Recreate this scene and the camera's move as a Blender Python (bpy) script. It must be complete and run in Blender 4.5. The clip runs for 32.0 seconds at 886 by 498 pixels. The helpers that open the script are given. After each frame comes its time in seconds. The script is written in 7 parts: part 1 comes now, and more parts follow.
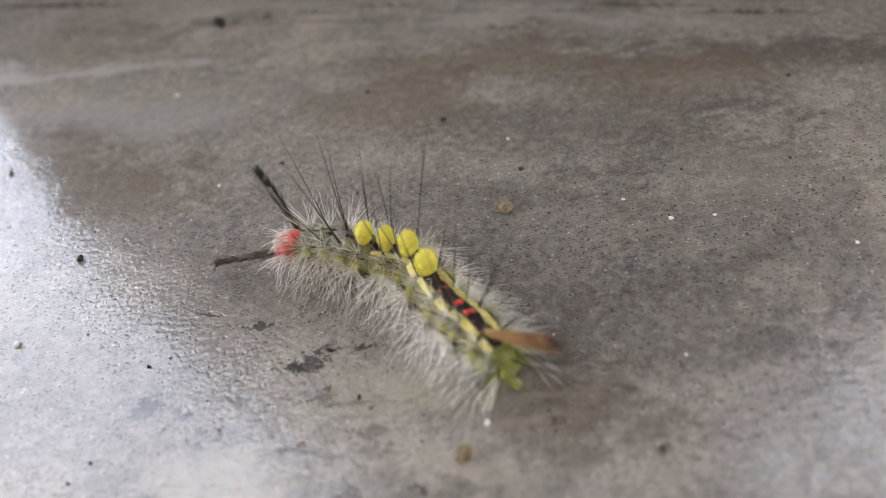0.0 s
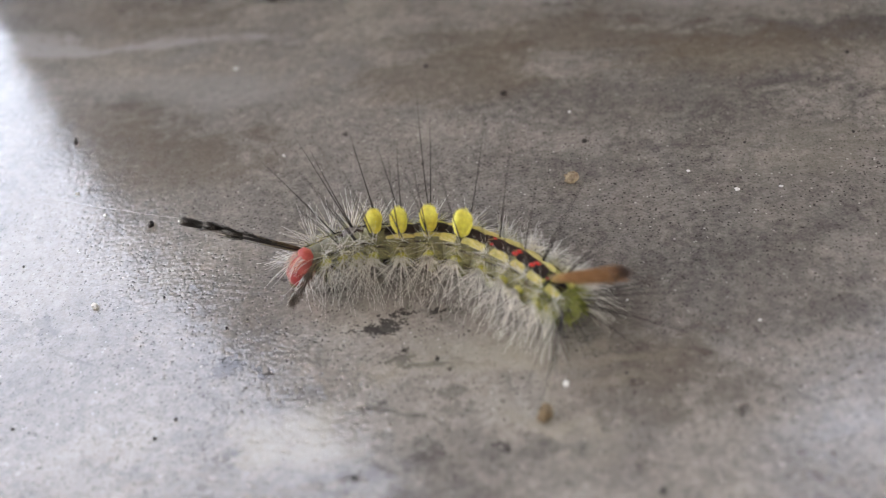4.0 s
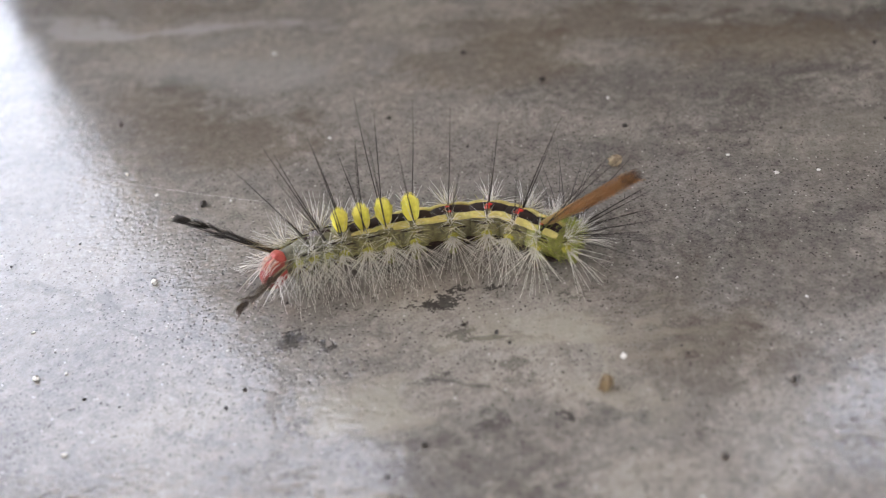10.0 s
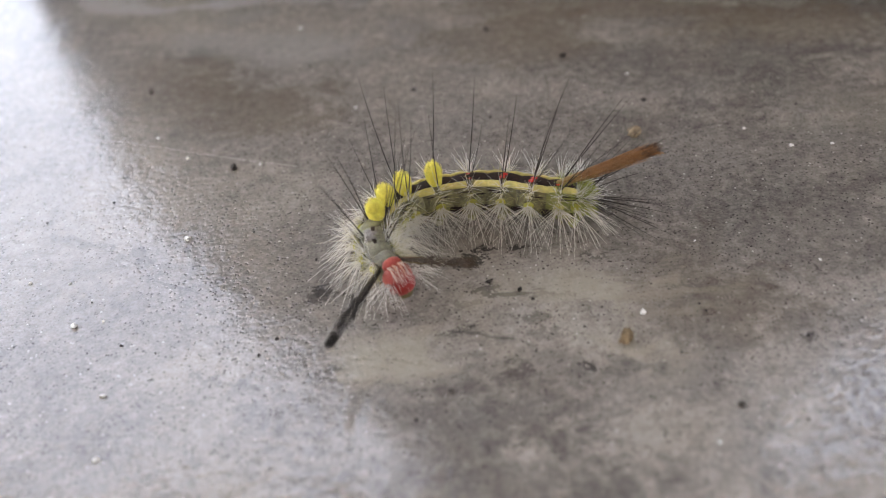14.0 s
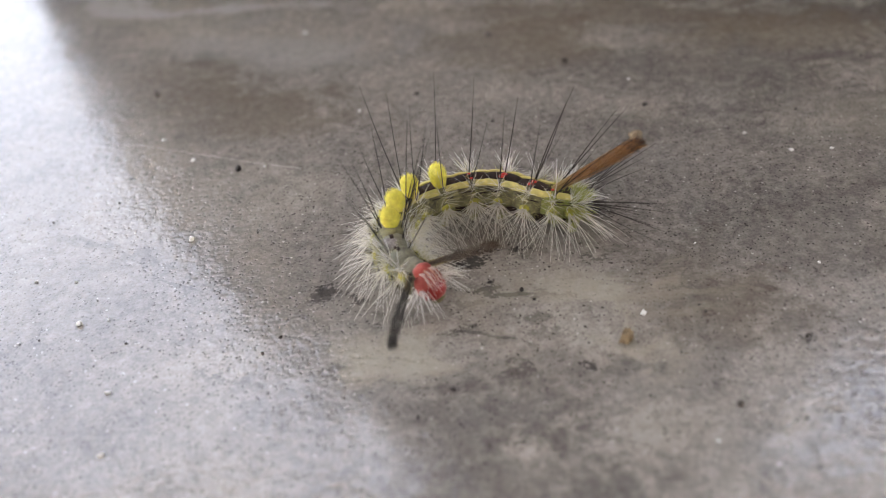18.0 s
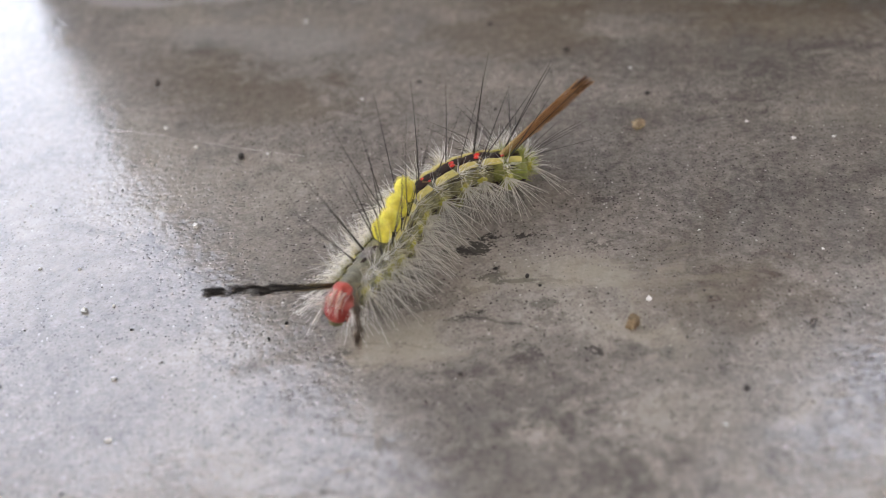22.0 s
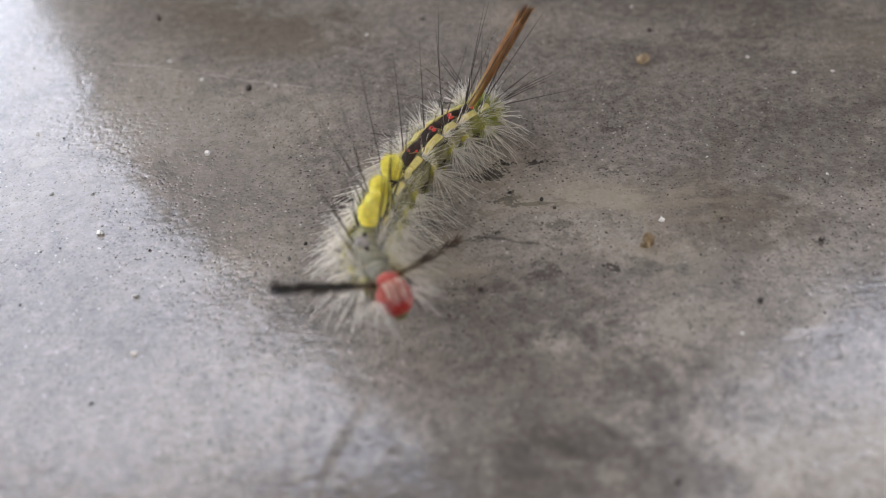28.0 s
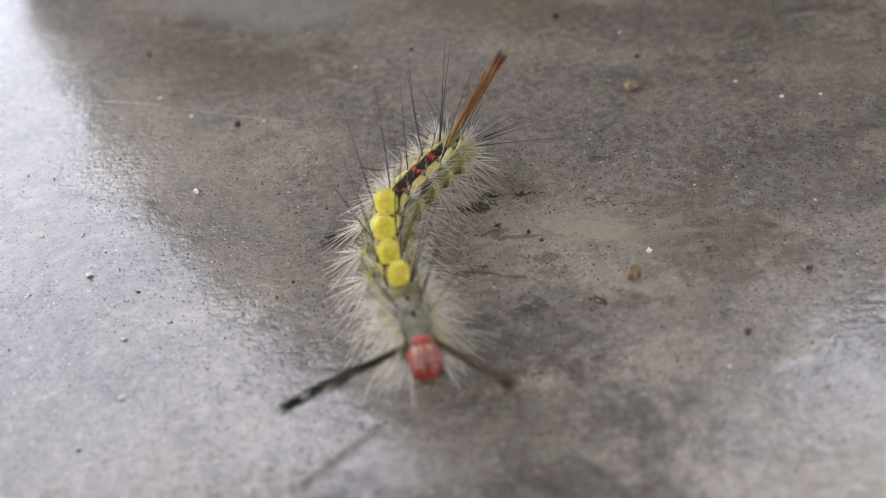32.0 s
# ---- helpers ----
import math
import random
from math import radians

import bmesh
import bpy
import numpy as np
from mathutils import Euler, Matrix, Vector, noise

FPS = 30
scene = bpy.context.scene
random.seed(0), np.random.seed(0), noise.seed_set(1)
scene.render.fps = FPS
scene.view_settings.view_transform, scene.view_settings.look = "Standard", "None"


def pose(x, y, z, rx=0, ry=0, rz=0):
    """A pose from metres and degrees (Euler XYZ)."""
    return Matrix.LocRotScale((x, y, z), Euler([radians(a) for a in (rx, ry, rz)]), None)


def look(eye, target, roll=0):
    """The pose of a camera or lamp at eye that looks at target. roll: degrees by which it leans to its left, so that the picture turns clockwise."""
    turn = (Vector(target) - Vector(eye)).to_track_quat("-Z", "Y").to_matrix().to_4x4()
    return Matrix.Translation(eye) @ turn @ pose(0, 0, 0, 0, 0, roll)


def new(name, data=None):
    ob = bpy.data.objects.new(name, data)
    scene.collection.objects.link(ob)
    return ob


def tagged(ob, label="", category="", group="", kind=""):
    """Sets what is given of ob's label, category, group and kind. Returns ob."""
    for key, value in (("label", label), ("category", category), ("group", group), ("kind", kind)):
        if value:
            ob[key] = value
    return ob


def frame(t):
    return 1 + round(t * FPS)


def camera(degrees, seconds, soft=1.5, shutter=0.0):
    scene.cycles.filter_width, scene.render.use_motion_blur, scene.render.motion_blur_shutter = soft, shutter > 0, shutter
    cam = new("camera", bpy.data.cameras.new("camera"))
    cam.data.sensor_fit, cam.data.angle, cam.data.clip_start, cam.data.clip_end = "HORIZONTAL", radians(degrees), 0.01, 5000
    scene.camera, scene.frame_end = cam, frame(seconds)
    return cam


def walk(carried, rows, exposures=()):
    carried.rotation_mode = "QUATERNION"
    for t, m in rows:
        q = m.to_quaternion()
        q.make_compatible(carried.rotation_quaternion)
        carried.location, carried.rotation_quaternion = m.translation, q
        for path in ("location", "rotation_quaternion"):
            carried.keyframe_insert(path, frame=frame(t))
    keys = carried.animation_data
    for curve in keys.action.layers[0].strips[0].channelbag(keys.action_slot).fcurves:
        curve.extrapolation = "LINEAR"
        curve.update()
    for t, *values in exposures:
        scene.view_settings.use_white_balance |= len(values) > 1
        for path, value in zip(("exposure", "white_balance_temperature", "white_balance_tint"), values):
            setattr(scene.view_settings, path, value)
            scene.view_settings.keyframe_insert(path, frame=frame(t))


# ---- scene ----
cam = camera(50.0, 32.0, soft=1.0)
cam.data.dof.use_dof = True
cam.data.dof.focus_distance = 0.0868
cam.data.dof.aperture_fstop = 20.0
PATH = [
    (0, 15.66, -60.33, 56.45, 49.05, 6.62, -5.25),
    (0.5, 15.44, -57.91, 55.16, 48.61, 6.54, -5.22),
    (1, 15.18, -56.97, 54.91, 48.49, 6.48, -5.29),
    (1.5, 14.86, -56.99, 54.32, 48.55, 6.30, -5.39),
    (2, 14.53, -57.32, 54.60, 48.56, 6.26, -5.27),
    (2.5, 14.19, -57.86, 54.67, 48.65, 6.20, -5.18),
    (3, 12.99, -58.69, 55.58, 48.38, 6.27, -5.09),
    (3.5, 11.29, -61.07, 56.16, 48.66, 6.55, -4.49),
    (5.5, 7.47, -63.23, 56.45, 48.43, 5.97, -4.79),
    (6, 7.33, -63.62, 56.49, 48.42, 6.04, -4.59),
    (6.5, 6.76, -63.57, 56.46, 48.18, 5.96, -4.71),
    (7, 6.40, -64.01, 56.62, 48.42, 6.00, -4.62),
    (7.5, 5.70, -64.21, 57.30, 48.24, 5.97, -4.70),
    (8, 5.05, -64.60, 57.40, 48.06, 5.87, -4.62),
    (8.5, 3.49, -64.26, 57.73, 47.57, 5.76, -5.27),
    (9, 3.66, -63.87, 57.35, 47.83, 5.71, -5.45),
    (9.5, 3.50, -64.51, 57.53, 48.27, 5.58, -5.17),
    (10, 3.19, -64.57, 57.74, 48.18, 5.48, -5.20),
    (10.5, 3.20, -65.17, 57.80, 48.33, 5.64, -4.94),
    (11, 2.51, -66.20, 58.16, 48.25, 5.68, -4.69),
    (11.5, 1.45, -66.63, 58.35, 47.99, 5.58, -4.69),
    (12, 0.82, -67.14, 57.85, 48.18, 5.36, -4.49),
    (12.5, 0.09, -67.97, 57.63, 48.34, 5.12, -4.39),
    (13, 0.01, -68.40, 57.60, 48.31, 5.05, -4.34),
    (13.5, 0.34, -68.87, 57.23, 48.42, 4.89, -4.41),
    (14, 0.51, -68.97, 56.93, 48.43, 4.70, -4.46),
    (14.5, 0.46, -69.30, 56.47, 48.63, 4.56, -4.40),
    (16.5, -0.07, -69.64, 56.95, 48.90, 4.52, -4.46),
    (17, 0.03, -69.67, 57.21, 48.79, 4.61, -4.35),
    (17.5, 0.32, -69.66, 57.21, 48.85, 4.69, -4.26),
    (18, 0.34, -70.07, 56.89, 49.02, 4.52, -4.18),
    (18.5, 0.49, -69.80, 57.07, 49.06, 4.25, -4.34),
    (19, 0.60, -69.87, 56.44, 48.89, 4.48, -4.32),
    (19.5, 0.36, -69.99, 56.43, 48.97, 4.38, -4.43),
    (20, 0.01, -69.99, 56.40, 48.81, 4.31, -4.57),
    (20.5, -0.06, -69.95, 56.67, 48.74, 4.30, -4.60),
    (21, -0.20, -70.18, 56.33, 48.96, 4.30, -4.57),
    (21.5, -0.67, -70.28, 56.39, 48.81, 4.17, -4.60),
    (22, -1.09, -70.59, 56.46, 48.73, 4.10, -4.60),
    (22.5, -1.12, -70.83, 56.34, 48.84, 4.11, -4.50),
    (23, -1.46, -71.77, 56.48, 48.39, 4.47, -4.24),
    (23.5, -2.23, -73.16, 56.82, 48.20, 4.51, -4.17),
    (24, -2.35, -74.49, 56.68, 48.11, 4.55, -4.21),
    (24.5, -2.68, -75.74, 56.17, 48.05, 4.38, -4.19),
    (26.5, -5.06, -77.46, 55.34, 48.52, 3.35, -4.68),
    (27, -5.18, -77.44, 54.73, 48.42, 3.33, -4.62),
    (27.5, -5.84, -77.00, 54.03, 48.28, 3.10, -5.02),
    (28, -6.43, -74.25, 53.93, 47.35, 2.45, -6.29),
    (28.5, -6.44, -75.77, 53.50, 48.20, 2.65, -5.66),
    (29, -6.38, -75.70, 53.11, 48.04, 2.65, -5.62),
    (29.5, -6.66, -75.58, 53.17, 47.86, 2.57, -5.72),
    (30, -6.35, -75.42, 53.44, 47.82, 2.81, -5.71),
    (30.5, -4.64, -74.59, 54.91, 48.38, 3.20, -5.52),
    (31, -3.01, -74.18, 53.61, 48.51, 3.14, -5.58),
    (31.5, -3.80, -73.62, 53.26, 48.15, 2.83, -6.06),
    (32, -4.24, -73.14, 55.32, 48.03, 3.77, -6.66),
]
walk(cam, [(t, pose(x * 0.001, y * 0.001, z * 0.001, rx, ry, rz)) for t, x, y, z, rx, ry, rz in PATH],
     exposures=[(0, 4.15, 7450, 13), (1, 4.08, 7450, 13), (9, 4.16, 7450, 13), (11, 4.12, 7450, 13), (12, 3.96, 7560, 14), (13, 3.97, 7560, 14),
                (17, 4.04, 7560, 14), (22, 4.05, 7560, 14), (23, 4.06, 7560, 14), (24, 3.86, 7600, 14), (27, 3.84, 7600, 14), (30, 3.88, 7600, 14), (32, 3.90, 7600, 14)])

# ---- light: an overcast sky past the edge of an unseen roof ----
world = bpy.data.worlds.new("world")
scene.world = world
world.use_nodes = True
wn = world.node_tree.nodes
sky = wn.new("ShaderNodeTexSky")
sky.sky_type = "NISHITA"
sky.sun_disc = False
sky.sun_elevation = radians(50)
sky.sun_rotation = radians(200)
sky.air_density, sky.dust_density, sky.ozone_density = 1.0, 6.0, 1.0
wn["Background"].inputs["Strength"].default_value = 0.15
haze = wn.new("ShaderNodeHueSaturation")
haze.inputs["Saturation"].default_value = 0.68
world.node_tree.links.new(sky.outputs[0], haze.inputs["Color"])
world.node_tree.links.new(haze.outputs[0], wn["Background"].inputs["Color"])

sun = new("sun", bpy.data.lights.new("sun", "SUN"))
sun.data.energy, sun.data.angle, sun.data.color = 1.0, radians(12), (1.0, 0.96, 0.9)
sun.matrix_world = look((0.9, -2.0, 3.0), (0, 0, 0))

MM = 0.001
rng = random.Random(7)


# ---- materials ----
def material(name):
    m = bpy.data.materials.new(name)
    m.use_nodes = True
    nt = m.node_tree
    return m, nt, nt.nodes["Principled BSDF"]


def node(nt, kind, **values):
    n = nt.nodes.new(kind)
    for key, v in values.items():
        if key in n.inputs:
            n.inputs[key].default_value = v
    return n


def noise_tex(nt, co, scale, detail=4.0, rough=0.55, distort=0.0):
    n = node(nt, "ShaderNodeTexNoise", Scale=scale, Detail=detail, Roughness=rough, Distortion=distort)
    nt.links.new(co, n.inputs["Vector"])
    return n.outputs["Fac"]


def ramp(nt, fac, stops):
    r = nt.nodes.new("ShaderNodeValToRGB")
    while len(r.color_ramp.elements) < len(stops):
        r.color_ramp.elements.new(0.5)
    for e, (p, c) in zip(r.color_ramp.elements, stops):
        e.position = p
        e.color = (*c, 1) if len(c) == 3 else c
    nt.links.new(fac, r.inputs[0])
    return r.outputs[0]


def mix(nt, fac, a, b, mode="MIX"):
    n = nt.nodes.new("ShaderNodeMix")
    n.data_type, n.blend_type = "RGBA", mode
    for sock, v in ((n.inputs[0], fac), (n.inputs[6], a), (n.inputs[7], b)):
        if hasattr(v, "links"):
            nt.links.new(v, sock)
        else:
            sock.default_value = v if isinstance(v, (int, float)) else (*v, 1)
    return n.outputs[2]


def calc(nt, op, a, b=0.0, c=0.0):
    n = nt.nodes.new("ShaderNodeMath")
    n.operation = op
    for sock, v in zip(n.inputs, (a, b, c)):
        if hasattr(v, "links"):
            nt.links.new(v, sock)
        else:
            sock.default_value = v
    return n.outputs[0]


def bump(nt, bsdf, height, strength, dist):
    b = node(nt, "ShaderNodeBump", Strength=strength, Distance=dist)
    nt.links.new(height, b.inputs["Height"])
    nt.links.new(b.outputs[0], bsdf.inputs["Normal"])


def plain(name, color, rough=0.5, var=0.25, scale=900.0, spec=0.4, sss=0.0, relief=0.0, dark=None):
    """A small material with grain at two scales."""
    m, nt, b = material(name)
    co = node(nt, "ShaderNodeTexCoord").outputs["Object"]
    n = noise_tex(nt, co, scale, 5.0)
    n2 = noise_tex(nt, co, scale * 6, 3.0)
    f = calc(nt, "ADD", calc(nt, "MULTIPLY", n, 0.65), calc(nt, "MULTIPLY", n2, 0.35))
    lo = dark or tuple(max(0, v * (1 - var)) for v in color)
    hi = tuple(min(1, v * (1 + var)) for v in color)
    nt.links.new(ramp(nt, f, [(0.3, lo), (0.7, hi)]), b.inputs["Base Color"])
    b.inputs["Roughness"].default_value = rough
    b.inputs["Specular IOR Level"].default_value = spec
    if sss:
        b.inputs["Subsurface Weight"].default_value = sss
        b.inputs["Subsurface Radius"].default_value = (0.0006, 0.0004, 0.0002)
        b.inputs["Subsurface Scale"].default_value = 1.0
    if relief:
        bump(nt, b, f, 0.6, relief)
    return m


def floor_material():
    m, nt, b = material("worn_cement")
    co = node(nt, "ShaderNodeTexCoord").outputs["Object"]
    turn = nt.nodes.new("ShaderNodeMapping")
    turn.inputs["Rotation"].default_value = (0, 0, radians(18))
    turn.inputs["Scale"].default_value = (0.28, 1.0, 1.0)
    nt.links.new(co, turn.inputs[0])
    streak = noise_tex(nt, turn.outputs[0], 70.0, 6.0, 0.6, 0.5)
    big = noise_tex(nt, co, 26.0, 4.0, 0.5, 0.6)
    mid = noise_tex(nt, co, 150.0, 7.0, 0.66, 0.8)
    fine = noise_tex(nt, co, 950.0, 6.0, 0.68, 0.3)
    grit = noise_tex(nt, co, 3600.0, 3.0, 0.6)
    tone = calc(nt, "ADD", calc(nt, "MULTIPLY", big, 0.42), calc(nt, "ADD", calc(nt, "MULTIPLY", mid, 0.34), calc(nt, "MULTIPLY", streak, 0.24)))
    c1 = ramp(nt, tone, [(0.41, (0.075, 0.070, 0.069)), (0.46, (0.165, 0.153, 0.147)), (0.515, (0.262, 0.241, 0.223)), (0.58, (0.44, 0.405, 0.36))])
    c3 = mix(nt, 0.46, c1, ramp(nt, fine, [(0.33, (0.06, 0.055, 0.05)), (0.50, (0.245, 0.226, 0.206)), (0.68, (0.48, 0.45, 0.41))]))
    c4 = mix(nt, 0.27, c3, ramp(nt, grit, [(0.3, (0.05, 0.046, 0.042)), (0.7, (0.52, 0.49, 0.45))]))
    # pits and pale grains
    pits = 0.0
    for scale, size, color, gate in ((1500.0, 0.18, (0.05, 0.045, 0.04), 0.66), (2800.0, 0.24, (0.06, 0.054, 0.05), 0.58), (1600.0, 0.16, (0.60, 0.58, 0.55), 0.70)):
        vor = node(nt, "ShaderNodeTexVoronoi", Scale=scale)
        nt.links.new(co, vor.inputs["Vector"])
        pick = calc(nt, "GREATER_THAN", noise_tex(nt, vor.outputs["Position"], scale * 0.9, 0.0), gate - 0.08)
        spot = calc(nt, "LESS_THAN", calc(nt, "ADD", vor.outputs["Distance"], calc(nt, "MULTIPLY", calc(nt, "SUBTRACT", grit, 0.5), 0.25)), size)
        c4 = mix(nt, calc(nt, "MULTIPLY", calc(nt, "MULTIPLY", pick, spot), 0.85), c4, color)
        soft = calc(nt, "SUBTRACT", 1.0, calc(nt, "MINIMUM", calc(nt, "DIVIDE", vor.outputs["Distance"], size * 1.6), 1.0))
        pits = calc(nt, "ADD", pits, calc(nt, "MULTIPLY", calc(nt, "MULTIPLY", pick, soft), 1.0 if color[0] > 0.3 else -1.0))
    # scuffs and stains with a shape of their own, and painted dark reflection
    sep = nt.nodes.new("ShaderNodeSeparateXYZ")
    nt.links.new(co, sep.inputs[0])
    warp = node(nt, "ShaderNodeTexNoise", Scale=800.0, Detail=6.0, Roughness=0.7)
    nt.links.new(co, warp.inputs["Vector"])

    def shifted(a, ka, c, kc):
        return calc(nt, "MULTIPLY_ADD", a, ka, sep.outputs[0]), calc(nt, "MULTIPLY_ADD", c, kc, sep.outputs[1])

    off = {"mid": calc(nt, "SUBTRACT", mid, 0.5), "fine": calc(nt, "SUBTRACT", fine, 0.5), "grit": calc(nt, "SUBTRACT", grit, 0.5),
           "warp": calc(nt, "SUBTRACT", warp.outputs["Fac"], 0.5), "streak": calc(nt, "SUBTRACT", streak, 0.5)}
    near = shifted(off["warp"], 0.0052, off["fine"], 0.0042)
    thin = shifted(off["mid"], 0.0012, off["mid"], 0.0016)
    wide = shifted(off["mid"], 0.030, off["streak"], 0.030)
    crumbly = calc(nt, "ADD", calc(nt, "MULTIPLY", off["grit"], 2.6), calc(nt, "MULTIPLY", off["fine"], 2.0))
    ragged = calc(nt, "ADD", calc(nt, "MULTIPLY", off["mid"], 1.7), calc(nt, "MULTIPLY", off["fine"], 1.4))
    broken = calc(nt, "MULTIPLY", off["fine"], 2.8)
    STYLE = {"crumbly": (near, crumbly, 0.5, 1.1), "line": (thin, broken, 0.5, 1.1), "soft": (wide, ragged, 0.05, 1.4), "crack": (near, None, 0.1, 1.3)}
    col = c4
    for x, y, rx, ry, ang, amount, tint, kind in STAINS_AND_SHADE:
        (px, py), rough_edge, inner, outer = STYLE[kind]
        ca, sa = math.cos(radians(ang)), math.sin(radians(ang))
        x, y, rx, ry = x * MM, y * MM, rx * MM, ry * MM
        u = calc(nt, "MULTIPLY_ADD", px, ca / rx, calc(nt, "MULTIPLY_ADD", py, sa / rx, -(x * ca + y * sa) / rx))
        v = calc(nt, "MULTIPLY_ADD", px, -sa / ry, calc(nt, "MULTIPLY_ADD", py, ca / ry, (x * sa - y * ca) / ry))
        d = calc(nt, "MULTIPLY_ADD", u, u, calc(nt, "MULTIPLY", v, v))
        if rough_edge:
            d = calc(nt, "ADD", d, rough_edge)
        n = nt.nodes.new("ShaderNodeMapRange")
        n.interpolation_type = "SMOOTHSTEP"
        nt.links.new(d, n.inputs[0])
        n.inputs[1].default_value, n.inputs[2].default_value = inner, outer
        n.inputs[3].default_value, n.inputs[4].default_value = amount, 0.0
        col = mix(nt, n.outputs[0], col, tint)
    nt.links.new(col, b.inputs["Base Color"])
    grain = noise_tex(nt, turn.outputs[0], 2300.0, 1.0, 0.5, 0.2)
    trowel = noise_tex(nt, turn.outputs[0], 420.0, 2.0, 0.5, 0.3)
    pebble = noise_tex(nt, co, 1900.0, 1.0, 0.5, 0.4)
    patch = ramp(nt, noise_tex(nt, co, 60.0, 4.0, 0.6), [(0.42, (0.25, 0.25, 0.25)), (0.58, (1, 1, 1))])
    rough = calc(nt, "ADD", calc(nt, "MULTIPLY", mid, 0.07), calc(nt, "MULTIPLY", fine, 0.06))
    nt.links.new(rough, b.inputs["Roughness"])
    b.inputs["Specular IOR Level"].default_value = 0.76
    roll = noise_tex(nt, co, 900.0, 1.0, 0.5)
    sag = noise_tex(nt, co, 170.0, 2.0, 0.5)
    h = calc(nt, "ADD", calc(nt, "MULTIPLY", roll, 0.75), calc(nt, "ADD", calc(nt, "MULTIPLY", sag, 1.6), calc(nt, "MULTIPLY", pits, 0.85)))
    h = calc(nt, "ADD", h, calc(nt, "MULTIPLY", calc(nt, "ADD", calc(nt, "MULTIPLY", pebble, 1.9), calc(nt, "MULTIPLY", grain, 0.9)), patch))
    h = calc(nt, "ADD", h, calc(nt, "MULTIPLY", trowel, 0.8))
    bump(nt, b, h, 0.6, 0.00004)
    return m


DARK, GREY, PALE, BROWN = (0.05, 0.046, 0.044), (0.38, 0.375, 0.37), (0.40, 0.374, 0.312), (0.150, 0.124, 0.094)
# stains and painted reflection tone: x, y, half axes in millimetres, turn in degrees, strength
# small crumbly dark scuffs
SCUFFS = [
    (2.9, -6.4, 1.79, 1.04, 10, 0.90), (1.4, -6.5, 2.24, 0.39, -10, 0.80), (4.6, -5, 0.56, 0.39, 0, 0.90),
    (7.8, -5.5, 1.01, 0.39, 0, 0.90), (4.3, -10.5, 1.12, 0.65, 0, 0.80), (-9.7, -8.3, 1.34, 0.91, 0, 0.69),
    (11, -20.1, 0.78, 0.52, 0, 0.86), (5.5, -19.8, 1.79, 0.91, 0, 0.52), (8.5, -16.2, 1.79, 0.78, 0, 0.34),
    (-1.4, -1.2, 1.46, 0.39, 0, 0.80), (1.1, -14.9, 1.79, 0.39, 10, 0.52), (2, -11.8, 1.68, 0.52, 0, 0.34),
    (22, -12.6, 3.36, 0.52, -10, 0.34), (9.2, -11.7, 2.80, 0.39, -10, 0.46), (28.6, -19.8, 0.56, 0.39, 0, 0.86),
    (15.7, -1.4, 1.34, 0.39, 0, 0.57),
]
# small crumbly dark scuffs
SCUFFS_MORE = [
    (-8.4, -18.4, 2.69, 0.65, -20, 0.40), (-17.6, -17.7, 3.36, 0.39, -20, 0.34), (21.7, -15.7, 0.56, 0.39, 0, 0.86),
    (7.9, -14.3, 1.57, 0.78, 0, 0.40), (14.1, -7.8, 1.12, 0.39, 0, 0.46), (-10.2, -8.5, 1.68, 1.17, 20, 0.63),
    (-7.4, -9.6, 1.23, 0.45, -35, 0.86), (-25.8, 36.7, 2.46, 1.82, 10, 0.40),
]
# thin dark scratches
HAIRLINES = [
    (6.3, -11.3, 1.9, 0.30, -8, 0.84), (-6.3, 1.5, 1.6, 0.20, -25, 0.70), (3.3, -15.5, 3.5, 0.20, -20, 0.50),
    (-23.5, -5.3, 3, 0.20, -30, 0.35), (4.3, -9.5, 0.4, 0.20, 0, 0.75), (7.9, -11.9, 0.5, 0.20, 0, 0.75),
    (27.1, -13.5, 1.3, 0.38, -25, 0.50), (-6.7, -16.5, 1.7, 0.13, -16, 0.70), (-3, -17.7, 2.2, 0.13, -19, 0.70),
]
# broad dark patches; rows beyond y -30 paint in a dim reflection
SHADES = [
    (2.1, -22.6, 5, 1.2, 0, 0.4), (28.7, 3.4, 16, 9, 0, 0.08), (22.2, -10.1, 11, 7, 0, 0.15),
    (-31.6, 2.4, 9, 1.2, -40, 0.35), (-7.7, -7.9, 7, 4, 0, 0.2), (35.4, -12.7, 9, 4, 0, 0.21),
    (35.3, -7.9, 9, 7, 0, 0.17), (-0.3, -27.4, 9, 4, 0, 0.25), (2.5, -35.1, 14, 7, 0, 0.35),
    (1.7, -21.5, 4, 1, 0, 0.3), (31.6, 23, 22, 6, -15, 0.35), (43.4, 15.6, 9, 5, -15, 0.3),
    (-10.1, -36.6, 12, 4, 0, 0.3), (5.1, -39.2, 10, 4, 0, 0.3), (53.1, 29.9, 24, 4.5, -17, 0.45),
    (45.9, 0.3, 16, 12, 0, 0.21),
]
# more broad dark patches, the nearest ones standing in for dark reflection
SHADES_MORE = [
    (34.3, -6.6, 10, 7, 0, 0.17), (-4.2, -38.3, 13, 5, 0, 0.4), (4.6, -32.4, 8, 4, 0, 0.25),
    (6, -20, 9, 5, 0, 0.28), (4, -27, 8, 4, 10, 0.25), (22, -18.5, 7, 4, -10, 0.26), (25, 12.5, 10, 4, -10, 0.28), (16, -23, 8, 4, 0, 0.2),
]
